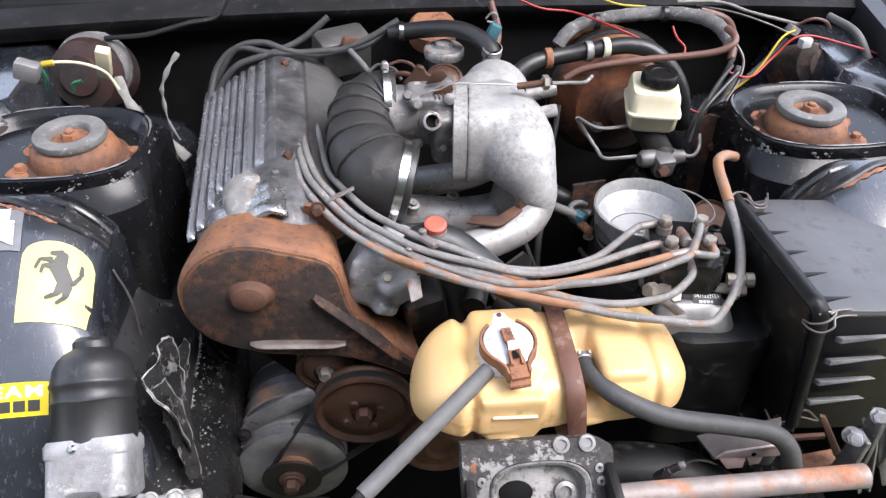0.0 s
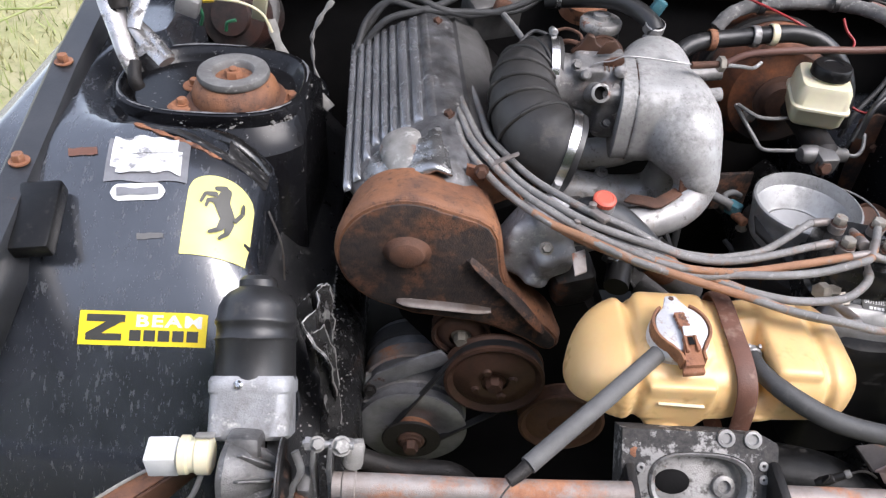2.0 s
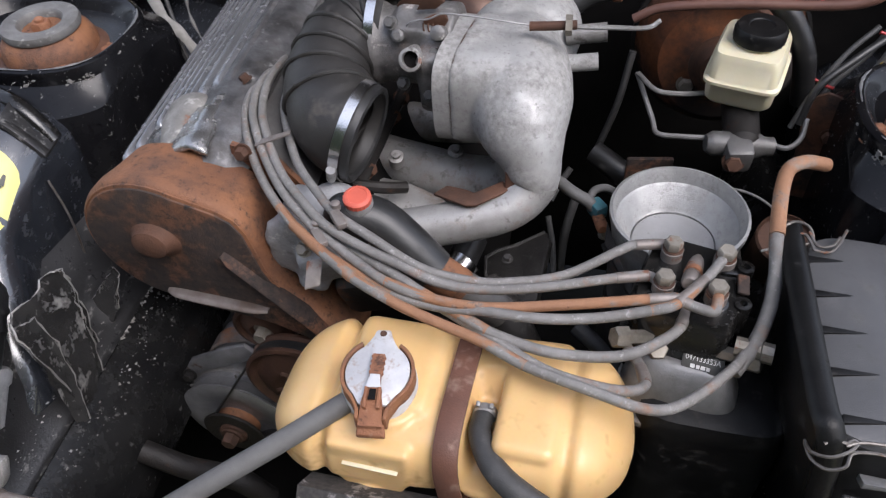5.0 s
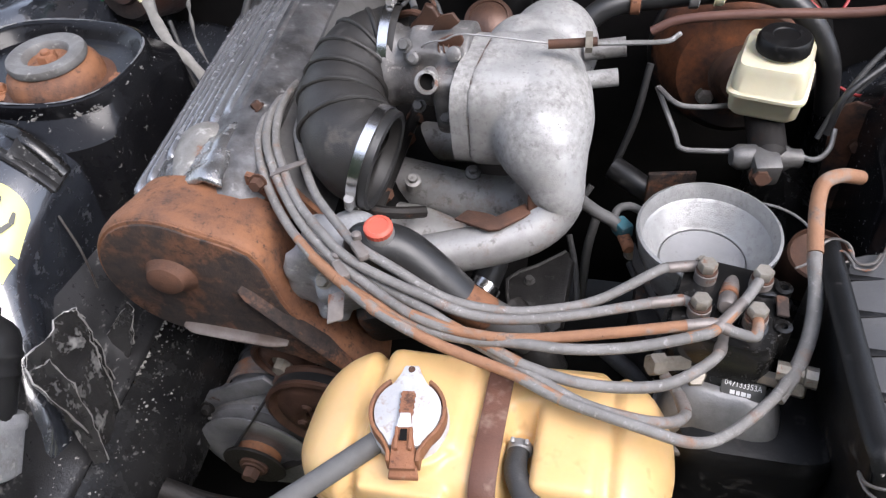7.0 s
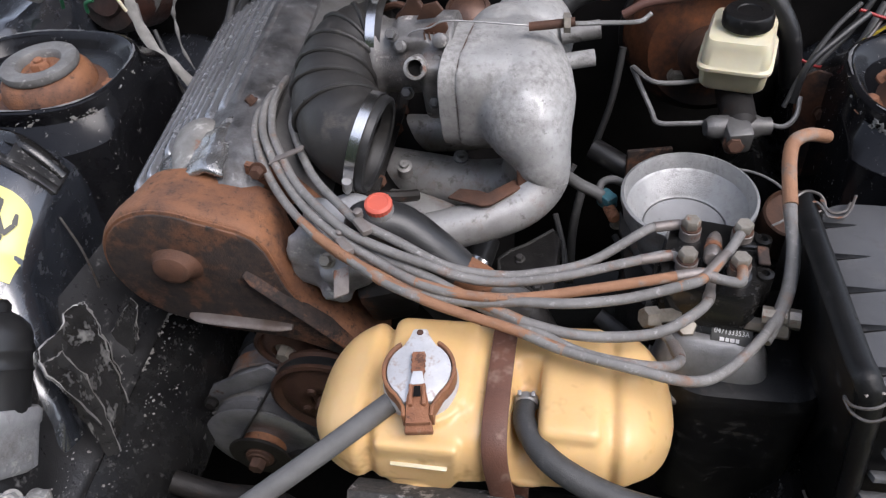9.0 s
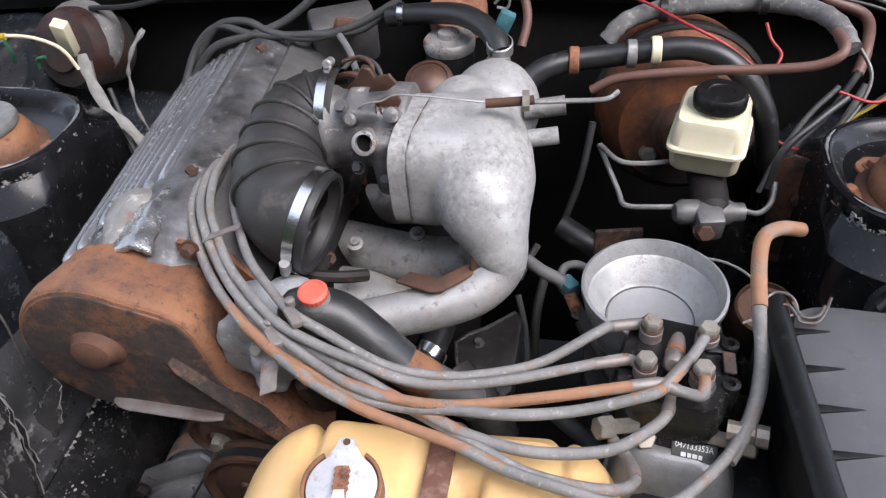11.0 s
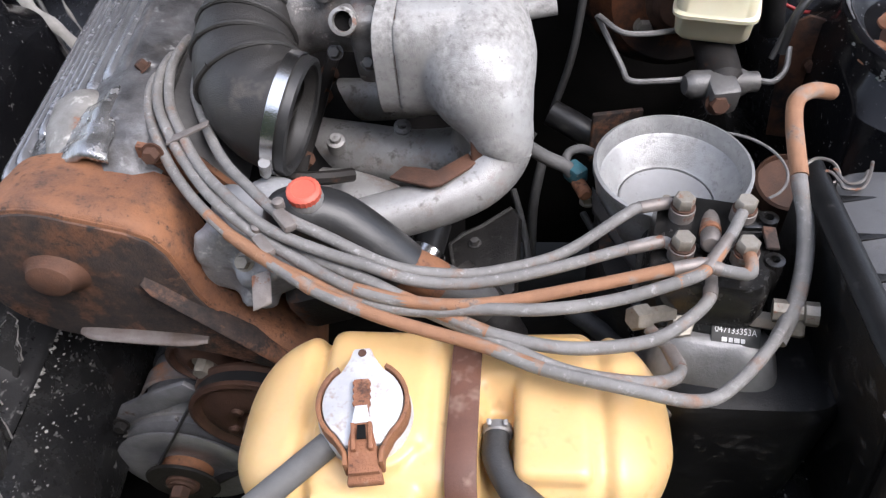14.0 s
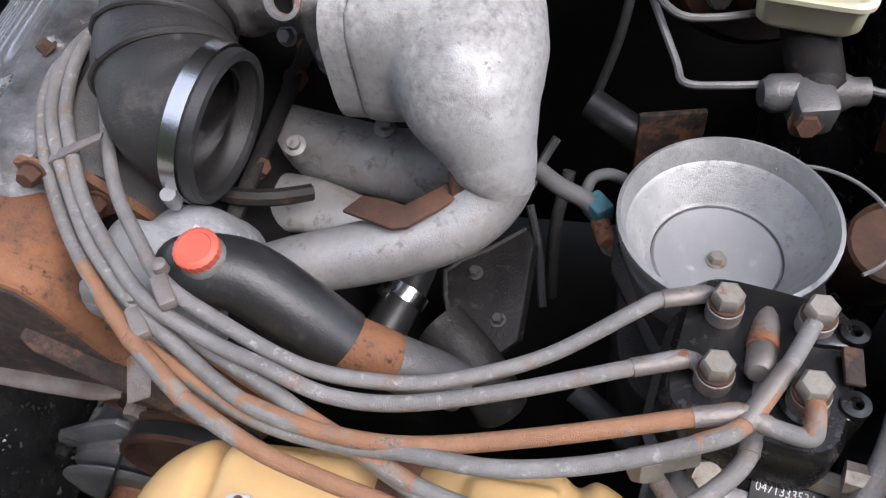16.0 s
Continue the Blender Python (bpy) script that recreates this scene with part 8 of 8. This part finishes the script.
part("wire_loop", tube(bmesh.new(), [(0.145, 0.98, 0.884), (0.153, 0.98, 0.892), (0.16, 0.98, 0.888), (0.157, 0.98, 0.879), (0.147, 0.98, 0.88)], 0.0016, 6), M_ZINC, plugc)
cable = thing("throttle_cable", (0.20, 0.84, 0.84), "throttle cable end with an adjuster nut", "cable")
part("adjuster", tube(bmesh.new(), [(0.159, 0.8, 0.876), (0.18, 0.802, 0.877), (0.2, 0.805, 0.878)], 0.0042, 10), M_RUST_DARK, cable)
part("adjuster_nut", lathe(bmesh.new(), (0.19, 0.803, 0.878), (1, 0.1, 0), [(0.009, 0), (0.009, 0.006)], 6), M_BOLT, cable)
part("rod", tube(bmesh.new(), [(0.197, 0.805, 0.876), (0.227, 0.83, 0.863), (0.26, 0.87, 0.842), (0.272, 0.88, 0.845)], 0.0024, 8), M_ZINC, cable)

# ---- behind the towers ----
M_SERVO_RED = surface("dark_red_rust", (0.060, 0.025, 0.018), (0.020, 0.012, 0.010), 0.42, 0.1, 30, 500, 0.3, stain=24, spread=0.3, rust=((0.008, 0.008, 0.008), (0.02, 0.016, 0.014), 0.55, 14), soft=0.08)
can = thing("vacuum_canister", (-0.43, 1.03, 0.75), "rusty grey round canister behind the tower", "canister")
bm = lathe(bmesh.new(), (-0.425, 1.04, 0.790), (-0.15, -0.85, 0.35), [(0.03, -0.09), (0.050, -0.08), (0.053, -0.02), (0.050, -0.012), (0.048, -0.004), (0.03, 0.0), (0.028, 0.006), (0.01, 0.007)], 36)
part("shell", bm, M_SERVO_RED, can)
bm = lathe(bmesh.new(), (-0.425, 1.055, 0.80), (-0.15, -0.7, 0.55), [(0.051, -0.05), (0.056, -0.04), (0.056, -0.022), (0.05, -0.012)], 36)
part("rim", bm, M_RING, can, "dusty grey rim")
for pts in ([(-0.452, 0.985, 0.800), (-0.447, 0.982, 0.815), (-0.450, 0.982, 0.832)], [(-0.418, 0.982, 0.795), (-0.414, 0.980, 0.808), (-0.402, 0.980, 0.812)]):
    part("lead", tube(bmesh.new(), pts, 0.0024, 8), M_WIRE_GREEN, can, "short green lead")
cc = Vector((0.653, 1, 0.789))
bm = lathe(bmesh.new(), cc, (0.25, -0.8, 0.45), [(0.02, -0.08), (0.034, -0.07), (0.036, -0.02), (0.034, -0.008), (0.024, 0.0), (0.022, 0.006), (0.008, 0.008)], 32)
solo("rusty_canister", bm, M_RUST_FACE, "orange rusty round canister behind the tower", "canister")
bm = slab(bmesh.new(), [(0.420, 0.872, 0.776), (0.436, 0.866, 0.790), (0.456, 0.862, 0.786), (0.472, 0.858, 0.735), (0.474, 0.856, 0.660), (0.430, 0.866, 0.660)], (0.001, 0.004, 0.0), 0.0008)
panel = solo("rusty_bracket", bm, surface("scaling_brown_rust", (0.16, 0.062, 0.03), (0.05, 0.024, 0.016), 0.7, 0.05, 60, 500, 0.5, spread=0.3, stain=26, rust=((0.012, 0.010, 0.010), (0.03, 0.02, 0.016), 0.5, 22), soft=0.08), "scaling rusty bracket plate beside the tower", "bracket")
part("bolt", hexbolt(bmesh.new(), (0.448, 0.862, 0.744), (-0.1, -1, 0.1), 0.006, 0.006), M_RUST_DARK, panel)
for pts, r, m in (([(0.470, 1.06, 0.862), (0.520, 1.04, 0.858), (0.560, 1.02, 0.850), (0.600, 1.00, 0.838)], 0.0016, M_WIRE_DULL), ([(0.440, 1.06, 0.868), (0.500, 1.05, 0.870), (0.545, 1.04, 0.858), (0.612, 1.02, 0.846)], 0.0024, M_TAPE_PALE),
                  ([(0.498, 0.99, 0.846), (0.516, 0.97, 0.820), (0.508, 0.95, 0.796), (0.486, 0.93, 0.772)], 0.0020, M_WIRE_DULL), ([(0.600, 1.01, 0.846), (0.618, 1.00, 0.862), (0.640, 1.00, 0.858), (0.664, 1.02, 0.838)], 0.0022, M_PIPE_BROWN)):
    hose("loose_wire", pts, r, m, "thin dirty wire among the leads behind the tower", "wire", "loose wires")
wire = thing("wiring_plugs", (-0.38, 0.99, 0.82), "loose wiring plugs with yellow sleeves", "wiring")
part("plug", block(bmesh.new(), (-0.368, 0.985, 0.835), (0.018, 0.014, 0.05), (20, 15, 0), 0.002), M_CREAM, wire, "cream plug housing")
part("lead", tube(bmesh.new(), [(-0.444, 0.95, 0.846), (-0.426, 0.955, 0.851), (-0.39, 0.96, 0.847), (-0.363, 0.965, 0.831), (-0.351, 0.965, 0.805)], 0.0022, 8), M_CREAM, wire)
part("sleeve", tube(bmesh.new(), [(-0.434, 0.953, 0.85), (-0.42, 0.955, 0.851)], 0.0042, 8, smooth=1), M_WIRE_YELLOW, wire)
part("socket", block(bmesh.new(), (-0.451, 0.945, 0.846), (0.03, 0.02, 0.025), (0, 20, 0), 0.004), M_ZINC, wire)
part("taped_lead", tube(bmesh.new(), [(-0.355, 0.985, 0.814), (-0.35, 0.975, 0.797), (-0.34, 0.965, 0.777), (-0.32, 0.95, 0.754), (-0.301, 0.945, 0.74), (-0.272, 0.93, 0.714)], lambda t: 0.0052 + 0.0022 * abs(math.sin(11 * t)), 9, flat=0.5), M_TAPE_PALE, wire, "lead wrapped in frayed grey tape")
bm = tube(bmesh.new(), [(-0.273, 1, 0.839), (-0.287, 0.99, 0.822), (-0.3, 0.985, 0.797), (-0.301, 0.98, 0.78), (-0.298, 0.97, 0.751), (-0.285, 0.96, 0.726)], lambda t: 0.0045 - 0.002 * t + 0.0014 * math.sin(31 * t), 8, flat=0.6)
solo("frayed_cable", bm, M_TAPE_PALE, "frayed grey cable end hanging by the bulkhead", "cable")
bm = tube(bmesh.new(), [(-0.392, 1.08, 0.828), (-0.331, 1.08, 0.832), (-0.274, 1.09, 0.843), (-0.235, 1.1, 0.847), (-0.216, 1.11, 0.868)], 0.0036, 8)
solo("bulkhead_cable", bm, M_RUBBER_BLACK, "dark cable clipped along the bulkhead", "cable")

# ---- between the manifold and the meter ----
sensor = thing("temperature_sensor", (0.24, 0.745, 0.70), "sensor with a blue plug and grey pipe", "sensor")
part("plug", block(bmesh.new(), (0.238, 0.742, 0.722), (0.014, 0.018, 0.016), (0, 0, 40), 0.003), M_BLUE, sensor, "blue plug")
part("tip", lathe(bmesh.new(), (0.243, 0.727, 0.718), (0.3, -0.9, 0.1), [(0.006, -0.01), (0.006, 0.008), (0.004, 0.010)], 10), M_RUST_LIGHT, sensor)
part("pipe", tube(bmesh.new(), [(0.198, 0.76, 0.735), (0.213, 0.749, 0.733), (0.229, 0.744, 0.728), (0.235, 0.742, 0.722)], 0.006, 10), M_HOSE, sensor)
part("loop", tube(bmesh.new(), [(0.229, 0.755, 0.72), (0.233, 0.764, 0.725), (0.243, 0.767, 0.727), (0.253, 0.768, 0.722)], 0.004, 10), M_HOSE, sensor)
for pts, r, m, label in (([(0.116, 0.74, 0.66), (0.109, 0.704, 0.655), (0.099, 0.669, 0.65)], 0.015, M_RUBBER_BLACK, "black hose stub with a clamp"), ([(0.136, 0.693, 0.64), (0.163, 0.671, 0.63), (0.184, 0.654, 0.6)], 0.02, M_SHEET, "dark hose running under the fuel lines"),
                         ([(0.223, 0.901, 0.66), (0.256, 0.883, 0.65), (0.29, 0.868, 0.63)], 0.014, M_RUBBER_BLACK, "black hose beside the meter"), ([(0.213, 0.827, 0.66), (0.205, 0.802, 0.62), (0.204, 0.777, 0.56)], 0.005, M_HOSE_DARK, "thin dark hose hanging down"),
                         ([(0.234, 0.646, 0.66), (0.26, 0.631, 0.65), (0.279, 0.62, 0.64)], 0.008, M_HOSE_DARK, "dark pipe under the distributor"), ([(0.251, 0.95, 0.766), (0.242, 0.93, 0.709), (0.225, 0.92, 0.647)], 0.004, M_HOSE_DARK, "thin cable down the bulkhead"),
                         ([(0.467, 0.9, 0.844), (0.442, 0.88, 0.825), (0.42, 0.86, 0.793), (0.408, 0.85, 0.759)], 0.0026, M_HOSE_DARK, "dark cable beside the tower"), ([(0.477, 0.9, 0.833), (0.451, 0.88, 0.82), (0.423, 0.86, 0.799), (0.415, 0.85, 0.764)], 0.0036, M_RUBBER_BLACK, "black tube beside the tower")):
    hose("hose", pts, r, m, label, "hose", "hoses low in the bay")
c705 = Vector((0.11, 0.705, 0.655))
bm = lathe(bmesh.new(), c705, (0.3, 0.7, 0.2), [(0.0155, -0.005), (0.017, -0.005), (0.017, 0.005), (0.0155, 0.005)], 24, caps=(False, False))
lathe(bm, c705 + Vector((-0.016, 0, 0.006)), (0.5, -0.5, 0.3), [(0.004, 0), (0.004, 0.012), (0.003, 0.014)], 8)
solo("hose_clamp", bm, M_CHROME, "steel hose clamp on the low hose", "clamp")
bm = lathe(bmesh.new(), (0.408, 0.735, 0.72), (0, -0.35, 1), [(0.026, -0.05), (0.026, 0.0), (0.024, 0.002), (0.023, -0.004), (0.005, -0.006)], 28)
solo("rusty_cup", bm, M_RUST_DARK, "rusty open steel cup beside the meter", "cup")

for pts in ([(0.097, 0.728, 0.640), (0.103, 0.731, 0.660), (0.107, 0.733, 0.676)], [(0.114, 0.730, 0.638), (0.119, 0.733, 0.660), (0.122, 0.735, 0.678)]):
    solo("pipe_stub", tube(bmesh.new(), pts, 0.0058, 12), M_GRIME, "short grey metal pipe stub under the manifold", "pipe", "pipe stubs")
bm = slab(bmesh.new(), [(0.126, 0.752, 0.62), (0.155, 0.771, 0.625), (0.184, 0.792, 0.63), (0.191, 0.777, 0.63), (0.188, 0.704, 0.61), (0.167, 0.688, 0.6), (0.138, 0.711, 0.61)], (0.004, 0.004, -0.006), 0.001)
shield = thing("heat_shield", (0.16, 0.74, 0.60), "bent oily dark sheet under the manifold", "shield")
part("sheet", bm, M_SHEET, shield)
part("fold", tube(bmesh.new(), [(0.138, 0.711, 0.6095), (0.126, 0.752, 0.6195), (0.155, 0.771, 0.6245), (0.184, 0.792, 0.6295)], 0.0022, 7, flat=0.6, smooth=2), M_SHEET, shield)
for p in ((0.150, 0.752, 0.621), (0.172, 0.718, 0.612)):
    part("bolt", hexbolt(bmesh.new(), p, (-0.1, -0.1, 1), 0.0045, 0.005), M_GRIME, shield)
for pts in ([(0.204, 0.822, 0.7), (0.197, 0.814, 0.69), (0.192, 0.802, 0.685), (0.188, 0.79, 0.68)], [(0.249, 0.756, 0.66), (0.26, 0.733, 0.655), (0.269, 0.719, 0.65)], [(0.185, 0.807, 0.64), (0.195, 0.779, 0.62), (0.202, 0.741, 0.6)]):
    solo("cable", tube(bmesh.new(), pts, 0.0035, 8), M_HOSE_DARK, "dirty cable low beside the manifold", "cable", "loose cables and pipes")

# battery tray and lower things at the front right
tray = thing("rusty_tray", (0.27, 0.45, 0.60), "rusty dark steel tray with a front edge coloured as lit", "tray")
part("plate", slab(bmesh.new(), [(0.300, 0.452, 0.660), (0.313, 0.430, 0.650), (0.3265, 0.430, 0.6595), (0.379, 0.430, 0.6655), (0.392, 0.462, 0.668)], (0, 0, -0.003), 0.0008), M_TRAY, tray)
part("front_edge", slab(bmesh.new(), [(0.322, 0.429, 0.6595), (0.379, 0.429, 0.6660), (0.3835, 0.429, 0.6485), (0.330, 0.429, 0.648), (0.314, 0.429, 0.650)], (0.0, 0.002, 0.001), 0.0006), M_TRAY_EDGE, tray, "scraped pinkish front edge, lightened as lit")
part("rim", tube(bmesh.new(), [(0.322, 0.4285, 0.6605), (0.350, 0.4285, 0.6635), (0.379, 0.4285, 0.6665)], 0.0011, 6), M_ZINC, tray, "bright worn rim")
# dark disc for the shade in the bolt hole
part("bolt_hole", lathe(bmesh.new(), (0.3525, 0.4285, 0.6545), (0, -1, 0.1), [(0.0026, 0), (0.0022, 0.0006)], 14), M_DARK, tray)
for outline in ([(0.318, 0.429, 0.6505), (0.327, 0.425, 0.638), (0.344, 0.425, 0.638), (0.346, 0.429, 0.649)], [(0.347, 0.429, 0.649), (0.351, 0.426, 0.640), (0.361, 0.426, 0.641), (0.364, 0.429, 0.649)]):
    part("tab", slab(bmesh.new(), outline, (0, 0.002, 0.001), 0.0005), M_TRAY_EDGE, tray, "bent pinkish tab")
part("corner_block", block(bmesh.new(), (0.374, 0.440, 0.636), (0.018, 0.014, 0.022), (0, 8, 0), 0.004), M_CASTING_DARK, tray)
part("cross_strip", block(bmesh.new(), (0.412, 0.446, 0.653), (0.044, 0.005, 0.006), (0, -8, -6), 0.001), M_RUST_DARK, tray, "brown rusty strip")
loose = thing("loose_connector", (0.26, 0.40, 0.66), "small black cable plug lying above the shaft", "cable plug")
part("shell", lathe(bmesh.new(), (0.242, 0.400, 0.673), (0.79, 0.0, 0.61), [(0.003, -0.004), (0.0045, 0), (0.0045, 0.012), (0.0036, 0.013), (0.0036, 0.022), (0.002, 0.023)], 14), M_BLACK, loose)
part("tip", lathe(bmesh.new(), (0.260, 0.400, 0.6868), (0.79, 0.0, 0.61), [(0.0035, 0), (0.004, 0.002), (0.003, 0.005)], 12), M_RING, loose, "pale tip")
part("clip", block(bmesh.new(), (0.243, 0.398, 0.680), (0.002, 0.003, 0.016), (0, 10, 0), 0.0006), M_BLACK, loose)
part("lead", tube(bmesh.new(), [(0.262, 0.400, 0.688), (0.276, 0.405, 0.686), (0.292, 0.412, 0.674), (0.31, 0.42, 0.655)], 0.0012, 6), M_BLACK, loose)
bm = tube(bmesh.new(), [(0.17, 0.46, 0.60), (0.24, 0.45, 0.61), (0.30, 0.44, 0.60), (0.36, 0.42, 0.56)], 0.03, 18)
solo("air_duct", bm, M_CASE, "fat black rubber air duct under the tank", "duct")

# ---- loose wiring and small pipes in the dark corners ----
for pts, r, m, label in (([(-0.354, 0.99, 0.801), (-0.343, 0.97, 0.777), (-0.324, 0.95, 0.743), (-0.301, 0.94, 0.706), (-0.284, 0.93, 0.668)], 0.0045, M_HOSE, "grey taped cable beside the tower"),
                         ([(-0.34, 0.99, 0.765), (-0.324, 0.97, 0.735), (-0.31, 0.95, 0.695), (-0.298, 0.93, 0.639)], 0.0028, M_HOSE_DARK, "thin dark cable beside the tower"),
                         ([(-0.333, 0.96, 0.737), (-0.32, 0.94, 0.693), (-0.309, 0.92, 0.657)], 0.003, M_LINE_RUST, "rusty brake pipe beside the tower"),
                         ([(0.512, 0.99, 0.811), (0.488, 0.97, 0.773), (0.458, 0.95, 0.744), (0.445, 0.94, 0.708)], 0.0035, M_HOSE_DARK, "dark cable beside the servo"),
                         ([(0.519, 0.98, 0.802), (0.499, 0.96, 0.764), (0.469, 0.94, 0.735), (0.451, 0.92, 0.691)], 0.0045, M_HOSE, "grey taped cable beside the servo"),
                         ([(0.602, 1.02, 0.824), (0.563, 1, 0.795), (0.519, 0.98, 0.767), (0.482, 0.96, 0.747)], 0.003, M_HOSE_DARK, "dark cable behind the tower"),
                         ([(0.675, 1.05, 0.844), (0.694, 1, 0.838), (0.714, 0.97, 0.799), (0.735, 0.95, 0.763)], 0.006, M_HOSE, "grey cable behind the tower"),
                         ([(0.486, 1.08, 0.847), (0.529, 1.07, 0.832), (0.522, 1.02, 0.819), (0.514, 1, 0.802)], 0.006, M_PIPE_BROWN, "brown pipe bend behind the servo"),
                         ([(0.163, 1.06, 0.876), (0.173, 1.04, 0.842), (0.168, 1.02, 0.816)], 0.005, M_PIPE_BROWN, "brown cable by the bulkhead"),
                         ([(-0.02, 0.95, 0.82), (-0.003, 0.96, 0.831), (0.019, 0.95, 0.829), (0.028, 0.94, 0.818)], 0.0025, M_HOSE_DARK, "thin dark hose loop by the throttle"),
                         ([(-0.041, 1.02, 0.826), (-0.025, 1, 0.816), (-0.01, 0.97, 0.808)], 0.004, M_HOSE, "grey rod behind the throttle"),
                         ([(-0.359, 0.52, 0.56), (-0.308, 0.52, 0.576), (-0.253, 0.5, 0.593)], 0.006, M_HOSE_DARK, "dark pipe beside the rail"),
                         ([(-0.191, 0.5, 0.524), (-0.145, 0.5, 0.506), (-0.087, 0.5, 0.504), (-0.057, 0.5, 0.472)], 0.012, M_BLACK, "grimy black pipe low at the front"),
                         ([(-0.303, 0.66, 0.744), (-0.29, 0.65, 0.701), (-0.291, 0.64, 0.638), (-0.294, 0.62, 0.591)], 0.0012, M_WIRE_DULL, "thin bare wire along the wing edge")):
    hose("cable" if "cable" in label or "wire" in label else "pipe", pts, r, m, label, "cable" if "cable" in label or "wire" in label else "pipe", "loose cables and pipes")
for c, size, turn, m, label in (((-0.055, 1.075, 0.80), (0.08, 0.05, 0.06), (10, 0, 25), M_GRIME, "grimy cast housing behind the engine"),
                                ((-0.04, 1.045, 0.825), (0.030, 0.012, 0.02), (0, 20, 30), M_RUST_DARK, "rusty bracket behind the engine")):
    solo("housing" if "housing" in label else "bracket", block(bmesh.new(), c, size, turn, 0.008), m, label, "housing" if "housing" in label else "bracket")
con = thing("relay_plug", (0.49, 1.0, 0.80), "grey wiring plug with coloured leads", "wiring plug")
part("plug", block(bmesh.new(), (0.62, 1, 0.826), (0.018, 0.012, 0.014), (0, 0, 15), 0.002), M_WHITE, con)
part("shell", block(bmesh.new(), (0.601, 1.01, 0.842), (0.02, 0.012, 0.012), (0, 30, 15), 0.002), M_ZINC, con)
